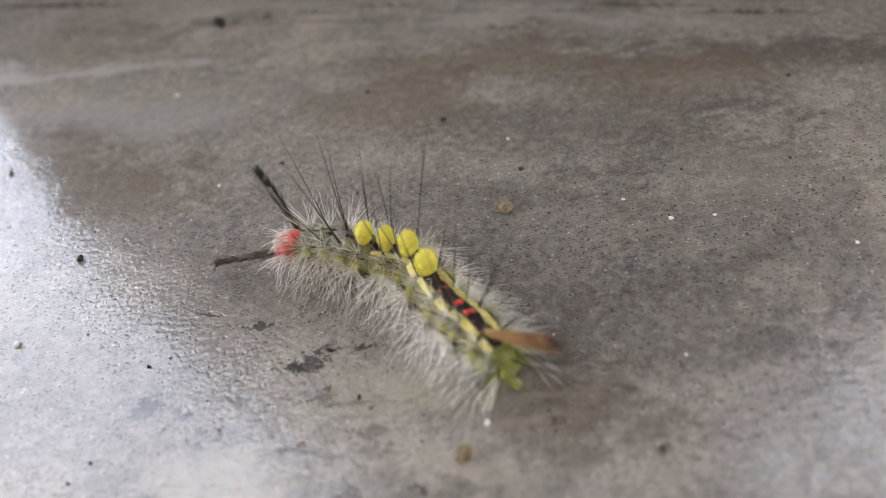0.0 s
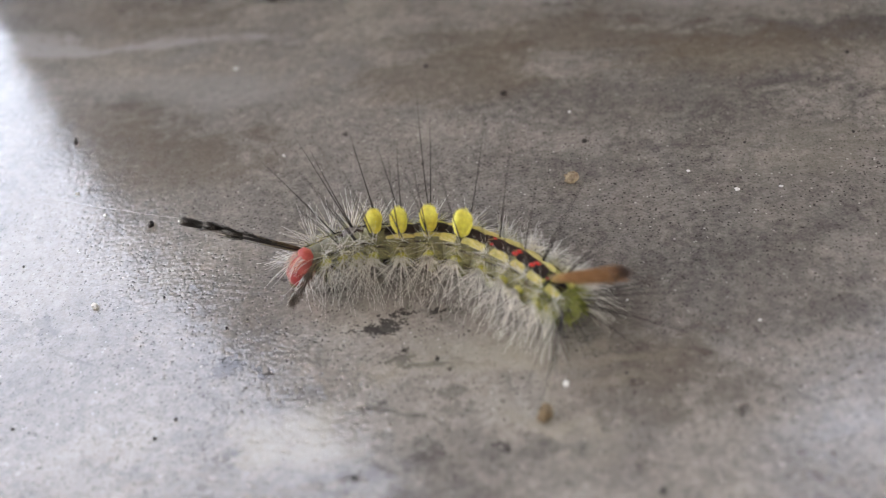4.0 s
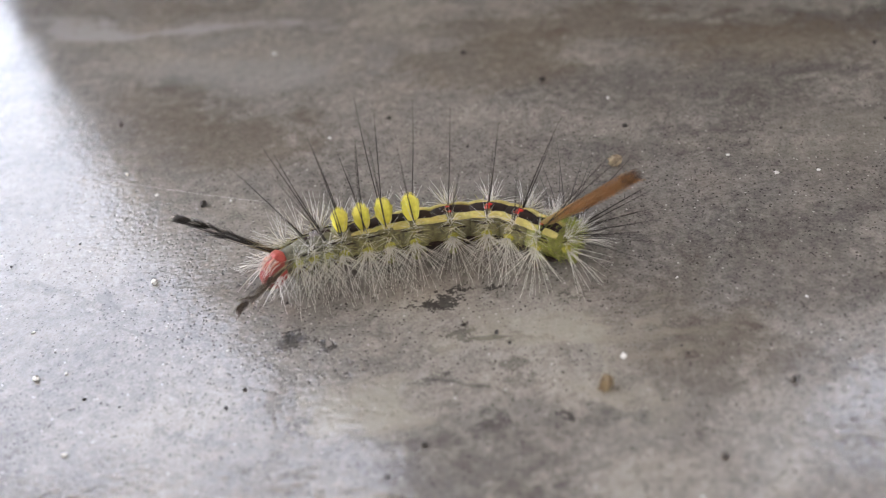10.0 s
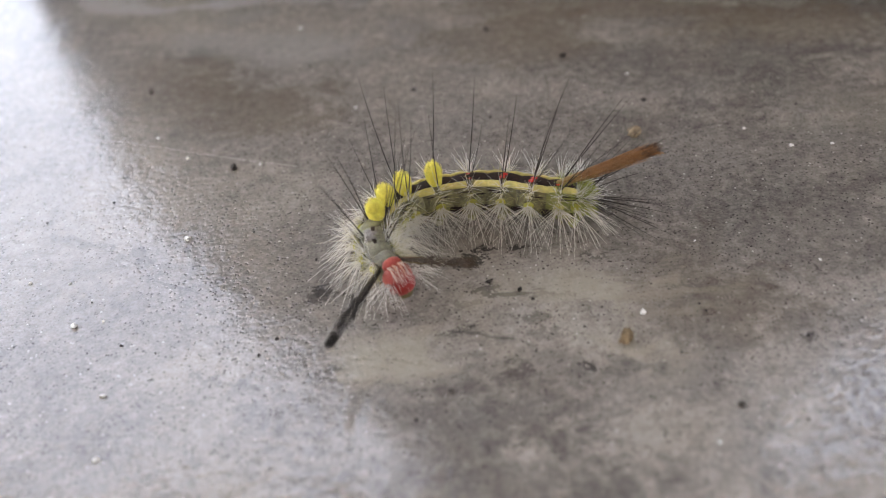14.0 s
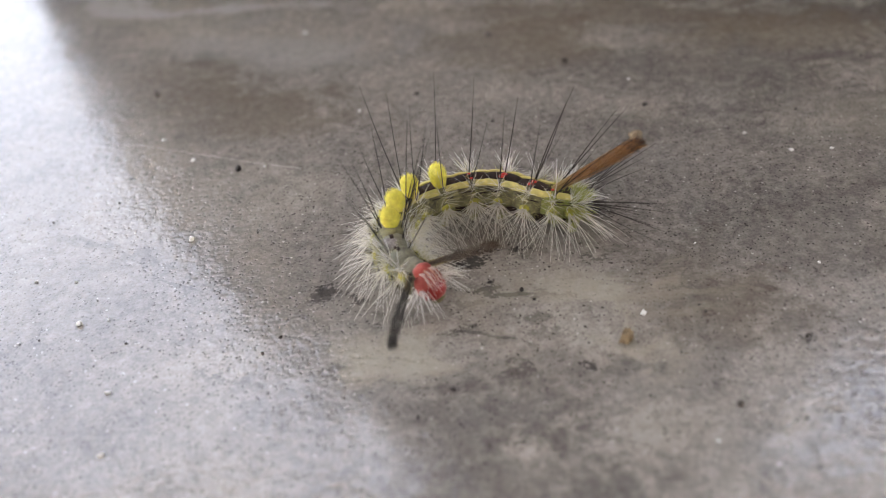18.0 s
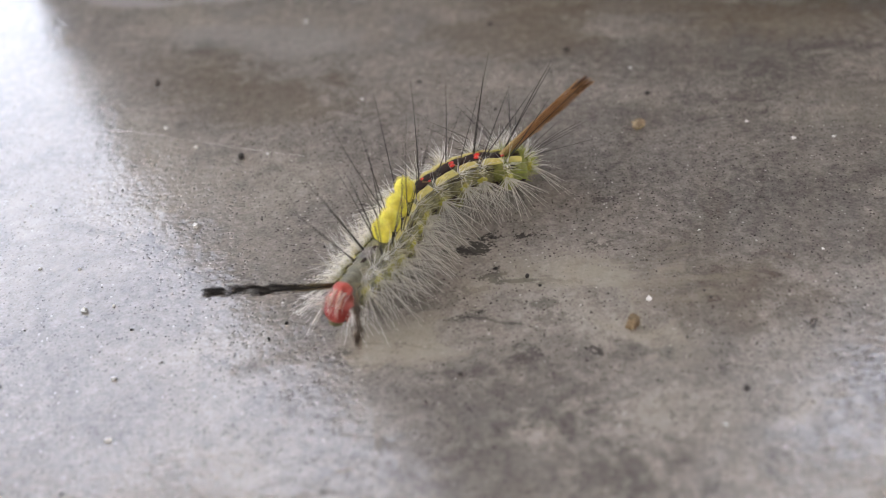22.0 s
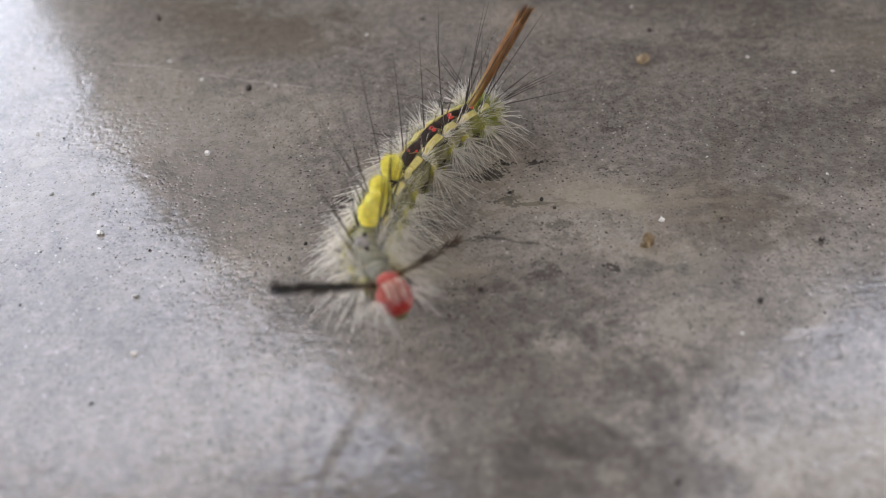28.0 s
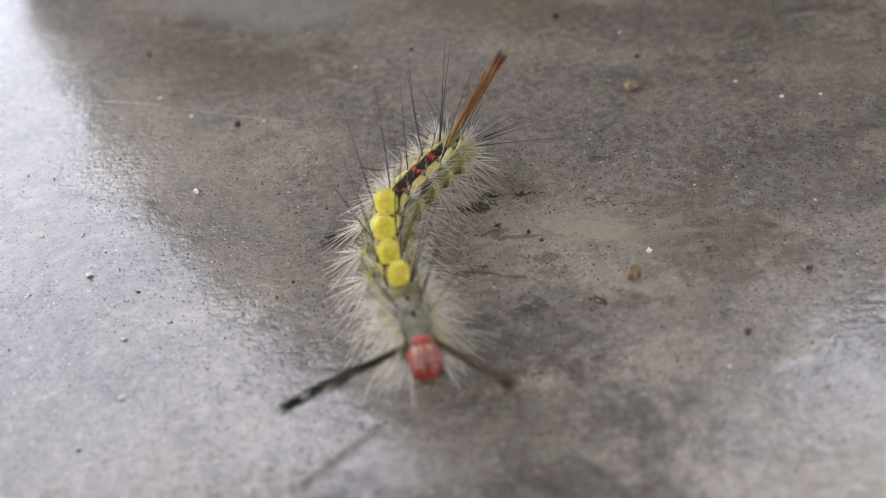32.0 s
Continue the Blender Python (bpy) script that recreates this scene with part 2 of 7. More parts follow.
# cracks along the far edge
EDGE_CRACKS = [
    (-38.7, 72.3, 9, 0.3, -17.5, 0.75), (-3.9, 57.5, 6, 0.3, -17.5, 0.75), (12.7, 55.7, 6, 0.3, -17.5, 0.9),
    (23.8, 51.1, 3, 0.3, -17.5, 0.75), (40.7, 47.1, 8, 0.3, -17.5, 0.75), (5.9, 53.4, 9, 0.2, -17.5, 0.75),
    (33, 40.1, 9, 0.2, -17.5, 0.75), (-20.4, 60.6, 5, 0.2, -17.5, 0.75), (25.6, 45.6, 3, 0.5, -17.5, 0.75),
    (-9.3, 57.6, 7, 0.3, -17.5, 0.9), (2.9, 56.9, 5, 0.3, -17.5, 0.9), (21.9, 51, 6, 0.3, -17.5, 0.9),
    (34.4, 47.3, 6, 0.3, -17.5, 0.9), (45.1, 45, 8, 0.3, -17.5, 0.9), (55.3, 39.9, 9, 0.3, -17.5, 0.9),
    (-35.2, 71.5, 14, 0.6, -17.5, 0.9),
]
# worn pale patches
PALE_PATCHES = [
    (10.1, -8.7, 9, 3.2, -12, 0.45), (16.3, -19.6, 2, 6, 0, 0.3), (-3.2, -17.2, 4.5, 3.5, 0, 0.45),
    (43.7, 9.1, 7, 5, 20, 0.2), (17.2, -11.8, 7, 2.2, -18, 0.5), (17.6, -18.3, 2, 6, 25, 0.3),
    (-3.9, -15.6, 5, 3, 0, 0.3), (15.4, -11.8, 1, 3.5, 20, 0.3),
]
# brown weathering
BROWN_BANDS = [
    (-19.4, 21.7, 15, 5, -15, 0.4), (10.4, 31.8, 14, 4.5, -12, 0.45), (43.7, 26.6, 16, 4, -16, 0.5),
    (-26.8, 31.1, 10, 4, -15, 0.35), (28.9, 35.9, 30, 4.5, -17, 0.55), (-24.7, 58.8, 12, 3, -17, 0.4),
    (16.2, 34.4, 8, 4, -17, 0.4), (21.2, -11.8, 7, 5, -20, 0.3), (-24.2, 26.9, 7, 3, -15, 0.3),
    (24.2, -15.9, 6, 6, 0, 0.3), (46.3, 28.2, 20, 2.5, -17, 0.4), (-19.5, 23.4, 9, 4, -12, 0.15),
    (-12, 22, 6, 3.5, -15, 0.2), (14.7, 35.9, 6, 3, -12, 0.45),
]
# pale grey bands towards the far edge
GREY_BANDS = [
    (-30.3, 52.7, 19, 2, -17.5, 0.85), (-17.7, 37.7, 16, 7, -17.5, 0.4), (-13.4, 47.4, 5, 1, -17.5, 0.35),
    (34, 45.6, 22, 2, -17.5, 0.4), (-9.4, 59.6, 14, 1.4, -17.5, 0.35),
]
STAINS_AND_SHADE = [(*row, tint, kind) for rows, tint, kind in (
    (SCUFFS, DARK, "crumbly"),
    (SCUFFS_MORE, DARK, "crumbly"),
    (HAIRLINES, DARK, "line"),
    (SHADES, DARK, "soft"),
    (SHADES_MORE, DARK, "soft"),
    (EDGE_CRACKS, DARK, "crack"),
    (PALE_PATCHES, PALE, "soft"),
    (BROWN_BANDS, BROWN, "soft"),
    (GREY_BANDS, GREY, "soft"),
) for row in rows]
M_FLOOR = floor_material()


M_WALL = plain("unseen_wall_plaster", (0.42, 0.38, 0.33), 0.9, 0.15, 6.0)
M_ROOF = plain("unseen_ceiling_paint", (0.30, 0.28, 0.26), 0.9, 0.12, 4.0)
M_BLOCKER = plain("dark_sky_blocker", (0.10, 0.09, 0.08), 0.95, 0.35, 60.0, 0.2, 0, 0.001)
M_BODY = plain("caterpillar_skin_grey", (0.26, 0.25, 0.125), 0.5, 0.3, 1400.0, 0.4, 0.05, 0.0001, (0.055, 0.048, 0.034))
M_THORAX = plain("caterpillar_skin_slate", (0.29, 0.285, 0.20), 0.5, 0.2, 1300.0, 0.4, 0.05, 0.00012, (0.055, 0.055, 0.048))
M_LILAC = plain("lilac_grey_skin", (0.30, 0.28, 0.28), 0.55, 0.4, 1800.0, 0.3, 0.1, 0.0001, (0.05, 0.045, 0.04))
M_GREEN = plain("caterpillar_skin_green", (0.29, 0.30, 0.085), 0.5, 0.3, 900.0, 0.4, 0.2, 0.00008, (0.12, 0.13, 0.045))
M_OLIVE = plain("olive_wart", (0.30, 0.28, 0.12), 0.5, 0.35, 2500.0, 0.3, 0.1)
M_WART = plain("yellow_green_wart", (0.50, 0.48, 0.09), 0.45, 0.35, 2500.0, 0.4, 0.2)
M_YSTRIPE = plain("yellow_stripe", (0.62, 0.55, 0.20), 0.5, 0.35, 1900.0, 0.4, 0.2, 0.00008)
M_BLACK = plain("velvet_black_stripe", (0.026, 0.013, 0.010), 0.6, 0.7, 2500.0, 0.3)
M_TUFT = plain("yellow_brush_hair", (0.86, 0.74, 0.13), 0.65, 0.25, 2600.0, 0.25, 0.25)
M_RED = plain("coral_red_shell", (0.40, 0.095, 0.08), 0.35, 0.2, 900.0, 0.5, 0.1, 0.00005, (0.30, 0.025, 0.02))
M_DEEPRED = plain("deep_red_shell", (0.30, 0.018, 0.016), 0.3, 0.35, 1500.0, 0.5, 0.05)
M_REDSPOT = plain("scarlet_spot", (0.70, 0.035, 0.03), 0.3, 0.2, 2500.0, 0.5, 0.1)
M_CROWN = plain("scarlet_crown", (0.50, 0.12, 0.095), 0.4, 0.3, 1200.0, 0.4, 0.1, 0.00005, (0.30, 0.03, 0.025))
M_PALE = plain("pale_pink_face", (0.72, 0.42, 0.33), 0.45, 0.25, 2500.0, 0.4, 0.15)
M_WHITEHAIR = plain("white_hair", (0.84, 0.83, 0.80), 0.45, 0.1, 800.0, 0.4)
M_SIDEHAIR = plain("greyish_white_hair", (0.78, 0.76, 0.70), 0.45, 0.2, 1200.0, 0.4)
M_YHAIR = plain("straw_hair", (0.74, 0.71, 0.56), 0.45, 0.15, 800.0, 0.4)
M_PINKHAIR = plain("pinkish_white_hair", (0.80, 0.70, 0.66), 0.45, 0.15, 800.0, 0.4)
M_YELHAIR = plain("yellow_olive_hair", (0.42, 0.40, 0.17), 0.5, 0.4, 1500.0, 0.3)
M_GREENHAIR = plain("green_hair", (0.34, 0.40, 0.07), 0.5, 0.3, 1500.0, 0.3)
M_BLACKHAIR = plain("black_hair", (0.024, 0.019, 0.016), 0.45, 0.3, 800.0, 0.3)
M_TAN = plain("olive_tan_hair", (0.26, 0.20, 0.10), 0.5, 0.3, 1500.0, 0.4)
M_DARKTIP = plain("dark_brown_hair", (0.085, 0.045, 0.03), 0.5, 0.3, 1500.0, 0.35)
M_BROWNHAIR = plain("rust_brown_hair", (0.33, 0.165, 0.065), 0.5, 0.3, 1500.0, 0.35)
M_FAWN = plain("fawn_hair", (0.36, 0.25, 0.10), 0.5, 0.3, 1500.0, 0.35)
M_UMBER = plain("umber_hair", (0.070, 0.045, 0.028), 0.5, 0.4, 1500.0, 0.3)
M_LEG = plain("leg_olive", (0.13, 0.12, 0.06), 0.45, 0.3, 2000.0, 0.4)
M_GRAIN = plain("tan_soil_grain", (0.30, 0.225, 0.14), 0.9, 0.3, 1600.0, 0.2, 0, 0.0002, (0.07, 0.048, 0.032))
M_CREAM = plain("cream_soil_grain", (0.40, 0.325, 0.225), 0.9, 0.3, 1600.0, 0.2, 0, 0.0002, (0.09, 0.065, 0.045))
M_CHIP = plain("white_lime_chip", (0.76, 0.76, 0.75), 0.7, 0.15, 1500.0, 0.3, 0, 0.00005)
M_CRUMB = plain("dark_crumb", (0.035, 0.03, 0.027), 0.7, 0.4, 1500.0, 0.4)
M_SILK = plain("silk", (0.60, 0.59, 0.57), 0.4, 0.1, 500.0, 0.4)


# ---- mesh helpers ----
def mesh_ob(name, bm, mat, smooth=True):
    me = bpy.data.meshes.new(name)
    bm.to_mesh(me)
    bm.free()
    me.materials.append(mat)
    if smooth:
        for p in me.polygons:
            p.use_smooth = True
    return new(name, me)


def part(name, bm, mat, parent, label="", smooth=True):
    ob = mesh_ob(name, bm, mat, smooth)
    ob.parent = parent
    if label:
        ob["label"] = label
    return ob


def tube(bm, pts, radii, sides=4):
    """A tapered tube through points (in metres), closed at its ends."""
    rings = []
    for i, (p, r) in enumerate(zip(pts, radii)):
        d = (pts[min(i + 1, len(pts) - 1)] - pts[max(i - 1, 0)]).normalized()
        a = d.orthogonal().normalized()
        b = d.cross(a)
        rings.append([bm.verts.new(p + (a * math.cos(k * math.tau / sides) + b * math.sin(k * math.tau / sides)) * r)
                      for k in range(sides)])
    for q, s in zip(rings, rings[1:]):
        for k in range(sides):
            bm.faces.new((q[k], q[(k + 1) % sides], s[(k + 1) % sides], s[k]))
    bm.faces.new(rings[0][::-1])
    bm.faces.new(rings[-1])


def hair(bm, root, way, length, radius, bend=Vector((0, 0, 0)), steps=4, wave=0.0):
    """One bristle in millimetres, bending by bend towards its tip."""
    pts, radii = [], []
    jit = Vector((rng.uniform(-1, 1), rng.uniform(-1, 1), rng.uniform(-1, 1))) * wave
    for i in range(steps + 1):
        f = i / steps
        pts.append((root + way * (length * f) + bend * (length * f * f) + jit * (length * math.sin(f * 3.1))) * MM)
        radii.append(radius * MM * (1 - 0.75 * f))
    tube(bm, pts, radii, 3)


def fan(bm, root, way, spread, n, length, radius, bend=Vector((0, 0, 0)), foot=0.6):
    """A bundle of bristles that springs from one wart."""
    w = Vector(way).normalized()
    a = w.orthogonal().normalized()
    b = w.cross(a)
    for _ in range(n):
        ang, r = rng.uniform(0, math.tau), math.sqrt(rng.random()) * spread
        d = (w + (a * math.cos(ang) + b * math.sin(ang)) * r).normalized()
        hair(bm, Vector(root) + Vector((rng.uniform(-foot, foot), rng.uniform(-.2, .2), rng.uniform(-.22, .22))), d,
             length * rng.uniform(0.65, 1.15), radius * rng.uniform(0.8, 1.2), bend, 4, 0.03)


def blob(bm, c, r, seg=14, rings=9, lump=0.0, power=1.0):
    """An ellipsoid of centre c and radii r in millimetres, with small lumps."""
    ret = bmesh.ops.create_uvsphere(bm, u_segments=seg, v_segments=rings, radius=1.0)
    for v in ret["verts"]:
        k = 1 + lump * noise.noise(v.co * 2.3 + Vector(c))
        x, y, z = v.co * k
        if power != 1.0:
            x, y, z = (math.copysign(abs(q) ** power, q) for q in (x, y, z))
        v.co = Vector((c[0] + x * r[0], c[1] + y * r[1], c[2] + z * r[2])) * MM


def shell(bm, length, radius, a0, a1, lift, c=(0, 0, 0), thick=0.12, squash=0.92, cols=6, rows=6, taper=0.12, pinch=0.0):
    """A strip of skin on a ring of the body: a0 to a1 degrees from the top, proud by lift."""
    grid = []
    for top in (lift, lift - thick):
        layer = []
        for i in range(rows + 1):
            f = i / rows
            x = (f - 0.5) * length
            k = 1 - taper * (2 * f - 1) ** 2
            mid, half = (a0 + a1) / 2, (a1 - a0) / 2 * (1 - pinch * (2 * f - 1) ** 2 * abs(2 * f - 1))
            b0, b1 = mid - half, mid + half
            layer.append([bm.verts.new(Vector((c[0] + x,
                                               c[1] + math.sin(radians(b0 + (b1 - b0) * j / cols)) * (radius * k + top),
                                               c[2] + math.cos(radians(b0 + (b1 - b0) * j / cols)) * (radius * k + top) * squash)) * MM)
                          for j in range(cols + 1)])
        grid.append(layer)
    t, b = grid
    for i in range(rows):
        for j in range(cols):
            bm.faces.new((t[i][j], t[i + 1][j], t[i + 1][j + 1], t[i][j + 1]))
            bm.faces.new((b[i][j], b[i][j + 1], b[i + 1][j + 1], b[i + 1][j]))
    for i in range(rows):
        bm.faces.new((t[i][0], b[i][0], b[i + 1][0], t[i + 1][0]))
        bm.faces.new((t[i][cols], t[i + 1][cols], b[i + 1][cols], b[i][cols]))
    for j in range(cols):
        bm.faces.new((t[0][j], t[0][j + 1], b[0][j + 1], b[0][j]))
        bm.faces.new((t[rows][j], b[rows][j], b[rows][j + 1], t[rows][j + 1]))


# ---- the place ----
bm = bmesh.new()
edges = [-90, -12, -2, -0.35, 0.35, 2, 12, 90]
vs = [[bm.verts.new((x, y, 0)) for y in edges] for x in edges]
for i in range(7):
    for j in range(7):
        bm.faces.new((vs[i][j], vs[i + 1][j], vs[i + 1][j + 1], vs[i][j + 1]))
tagged(mesh_ob("floor", bm, M_FLOOR, False), "smooth worn grey-brown cement floor with stains", "floor", kind="structure")


def box(name, c, s, mat, label, category):
    bm = bmesh.new()
    bmesh.ops.create_cube(bm, size=1.0)
    for v in bm.verts:
        v.co = Vector((c[0] + v.co.x * s[0], c[1] + v.co.y * s[1], c[2] + v.co.z * s[2]))
    return tagged(mesh_ob(name, bm, mat, False), label, category, kind="structure")


# unseen roof and wall added to block sky; the turn bounds its reflection
TURN = pose(0, 0, 0, 0, 0, -2.5)
box("ceiling", (0.3, -0.15, 2.46), (9.0, 3.50, 0.12), M_ROOF, "unseen plain painted ceiling overhead, blocking the high sky", "ceiling").matrix_world = TURN
box("wall_behind", (0.3, -1.95, 1.2), (9.0, 0.2, 2.4), M_WALL, "unseen plain plastered wall added behind the camera to block sky", "wall").matrix_world = TURN

# unseen dark shape added past the floor's far edge to darken its reflection
OUTLINE = [(-127, -2), (-121, 50), (-114, 88), (-105, 112), (-94, 132), (-83, 148), (-71, 164), (-51, 190), (-34, 209), (-14, 219), (8, 222), (28, 208),
           (40, 181), (51, 158), (59, 139), (69, 122), (83, 109), (106, 90), (142, 58), (180, 32), (194, -2)]
bm = bmesh.new()
rings = []
for depth, k in ((0, 0.90), (8, 0.965), (28, 1.0), (70, 1.0), (120, 0.97), (150, 0.86)):
    ring = []
    for i, ((x0, z0), (x1, z1)) in enumerate(zip(OUTLINE, OUTLINE[1:])):
        for f in (0.0, 0.25, 0.5, 0.75):
            p = Vector((x0 + (x1 - x0) * f, depth, z0 + (z1 - z0) * f))
            s = k + 0.022 * noise.noise(p * 0.03) + 0.012 * noise.noise(p * 0.09)
            ring.append(bm.verts.new(Vector((30 + (p.x - 30) * s, depth, p.z * s)) * MM))
    ring.append(bm.verts.new(Vector((30 + 175 * k, depth, -2)) * MM))
    rings.append(ring)
for q, s in zip(rings, rings[1:]):
    for i in range(len(q) - 1):
        bm.faces.new((q[i], s[i], s[i + 1], q[i + 1]))
    bm.faces.new((q[-1], s[-1], s[0], q[0]))
bm.faces.new(rings[0])
bm.faces.new(rings[-1][::-1])
bmesh.ops.recalc_face_normals(bm, faces=bm.faces)
sky_blocker = mesh_ob("sky_blocker", bm, M_BLOCKER, False)
sky_blocker.matrix_world = pose(0.0165 + 0.0103, 0.0555 + 0.0313, 0, 0, 0, -18.2)
tagged(sky_blocker, "unseen dark shape added beyond the floor for its dark reflection", "stone")

def lump(name, x, y, r, mat, label, category, group, flat=0.7, spiky=0.35, tilt=0):
    """A crumb that rests on the floor."""
    bm = bmesh.new()
    ret = bmesh.ops.create_icosphere(bm, subdivisions=3 if mat in (M_GRAIN, M_CREAM) else 2, radius=1.0)
    off = Vector((rng.uniform(-9, 9), rng.uniform(-9, 9), rng.uniform(-9, 9)))
    low = 0
    for v in ret["verts"]:
        k = 1 + spiky * noise.noise(v.co * 1.7 + off) + spiky * 0.6 * noise.noise(v.co * 3.6 + off) + (0.16 * noise.noise(v.co * 8 + off) if mat in (M_GRAIN, M_CREAM) else 0)
        v.co = Vector((v.co.x * k * r, v.co.y * k * r * 0.8, v.co.z * k * r * flat))
        low = min(low, v.co.z)
    for v in bm.verts:
        v.co = (v.co - Vector((0, 0, low * 0.92))) * MM
    ob = mesh_ob(name, bm, mat, False)
    ob.matrix_world = pose(x * MM, y * MM, 0, 0, 0, tilt)
    return tagged(ob, label, category, group)


lump("soil_grain", 21.53, 9.62, 0.72, M_CREAM, "rough tan soil grain lying on the cement", "grain", "tan grains", 0.7, 0.35, 10)
lump("soil_grain", 14.52, -18.00, 0.68, M_GRAIN, "rough brown soil grain lying on the cement", "grain", "tan grains", 0.8, 0.5, 70)
lump("black_pellet", -10.06, 57.19, 0.75, M_CRUMB, "round black pellet near the floor's edge", "pellet", "", 0.9, 0.2, 0)
# crumbs and chips on the floor: x, y, size in millimetres
CRUMBS_BEHIND = [
    (-19.6, 11.7, 0.42), (9.1, 34.4, 0.33), (17.1, 26.5, 0.36), (23.9, 15.6, 0.29), (38.9, 11.9, 0.16), (49.2, 11.2, 0.18), (-12.3, 30.7, 0.14),
    (-0.3, 22.8, 0.25), (7.5, 15.7, 0.18), (-31.0, 29.6, 0.12), (-30.7, 28.6, 0.26), (-43.4, 20.2, 0.12), (-37.6, 6.0, 0.13), (-31.4, 8.1, 0.14),
    (-12.3, 14.8, 0.13), (-16.8, 1.0, 0.14), (-40.4, 4.6, 0.08), (54.2, 25.2, 0.26), (-5.2, 21.4, 0.09), (31.2, 9.7, 0.10),
]
CRUMBS_BEFORE = [
    (-10.7, -4.0, 0.16), (21.6, -15.7, 0.14), (21.3, -14.8, 0.11), (21.4, -25.6, 0.28), (-13.8, -13.4, 0.18), (-15.2, -15.0, 0.16), (-2.7, -23.5, 0.18),
    (0.2, -21.1, 0.23), (7.0, -10.8, 0.23), (4.6, -5.2, 0.20), (4.4, -9.4, 0.18), (28.6, -19.6, 0.23), (27.6, -8.7, 0.11), (-27.1, -12.1, 0.14),
    (-29.9, -12.5, 0.09), (-29.4, -14.4, 0.09), (-29.4, -28.3, 0.14), (-30.7, -6.3, 0.10), (-36.9, -17.1, 0.13), (-28.2, -13.0, 0.07), (10.4, -40.6, 0.23),
    (-35.8, -7.2, 0.08), (-34.9, -10.6, 0.09), (-36.5, -10.8, 0.09), (-27.2, -9.4, 0.07), (-25.6, -12.7, 0.07), (-24.0, -13.4, 0.09), (-23.9, -16.3, 0.09),
    (-27.8, -15.9, 0.06), (18.5, -19.8, 0.13), (25.7, -27.5, 0.13), (7.9, -12.1, 0.16), (18.0, -11.9, 0.10), (-8.9, -3.4, 0.13), (-18.0, -4.8, 0.10),
]
CHIPS = [
    (-31.7, -9.1, 0.38), (36.0, 5.0, 0.27), (-37.1, -2.8, 0.21), (-40.4, 7.2, 0.19), (16.6, -15.1, 0.32), (-27.6, -17.6, 0.26), (-26.9, -23.9, 0.32),
    (-13.7, 40.3, 0.26), (-29.2, -8.9, 0.19), (18.9, -28.6, 0.16), (-33.3, -3.4, 0.19), (-28.5, 18.9, 0.23), (-24.7, 14.5, 0.25), (-16.9, 11.9, 0.15),
    (32.5, 8.7, 0.21), (39.9, 4.6, 0.21), (23.4, 21.3, 0.20), (32.7, -11.3, 0.15), (-6.9, 20.6, 0.20), (23.1, -7.1, 0.11), (50.2, -1.7, 0.23),
    (-23.1, 1.0, 0.40),
]
for x, y, r in CRUMBS_BEHIND + CRUMBS_BEFORE:
    lump("dark_crumb", x, y, max(r, 0.08), M_CRUMB, "tiny black crumb lying on the cement floor", "crumb", "dark crumbs", 0.7, 0.35, rng.uniform(0, 180))
for x, y, r in CHIPS:
    lump("lime_chip", x, y, r * 0.9, M_CHIP, "small white lime chip lying on the cement", "chip", "white chips", 0.45, 0.6, rng.uniform(0, 180))
bm = bmesh.new()
tube(bm, [Vector((x, y, 0.06)) * MM for x, y in ((-34.85, 19.70), (-30.89, 18.38), (-26.30, 16.31), (-18.08, 12.77), (-13.04, 10.81))], [0.012 * MM] * 5, 4)
tagged(mesh_ob("silk_thread", bm, M_SILK), "thin pale silk thread stretched along the cement", "thread")

# fine grit, too small to count; thickest along the rough band near the floor's far edge
BAND = ((-35.3, 58.1), (63.9, 27.3))
bm = bmesh.new()
for k in range(2300):
    x, y, r = rng.uniform(-62, 72), rng.uniform(-44, 74), rng.choice((0.05, 0.05, 0.07, 0.09, 0.12))
    if k > 1600:
        (x0, y0), (x1, y1) = BAND
        f = rng.random()
        x, y, r = x0 + (x1 - x0) * f, y0 + (y1 - y0) * f + rng.gauss(0, 3.0), rng.choice((0.10, 0.14, 0.18))
    c = Vector((x, y, r * 0.3)) * MM
    t = [c + Vector((rng.uniform(-1, 1), rng.uniform(-1, 1), rng.uniform(-0.3, 1.0))) * r * MM for _ in range(4)]
    q = [bm.verts.new(p) for p in t]
    for f in ((0, 1, 2), (0, 3, 1), (1, 3, 2), (0, 2, 3)):
        bm.faces.new([q[i] for i in f])
tagged(mesh_ob("grit", bm, M_CRUMB, False), "fine dark grit scattered over the cement", "grit", kind="stuff")
bm = bmesh.new()
for _ in range(170):
    x, y, r = rng.uniform(-62, 72), rng.uniform(-44, 74), rng.choice((0.05, 0.06, 0.08))
    c = Vector((x, y, r * 0.3)) * MM
    t = [c + Vector((rng.uniform(-1, 1), rng.uniform(-1, 1), rng.uniform(-0.3, 1.0))) * r * MM for _ in range(4)]
    q = [bm.verts.new(p) for p in t]
    for f in ((0, 1, 2), (0, 3, 1), (1, 3, 2), (0, 2, 3)):
        bm.faces.new([q[i] for i in f])
tagged(mesh_ob("lime_dust", bm, M_CHIP, False), "fine white lime dust specks on the cement", "dust", kind="stuff")


# ---- the caterpillar ----
caterpillar = tagged(new("caterpillar"), "tussock moth caterpillar with yellow brushes and white bristles crawling on cement", "caterpillar")
SEG = {}


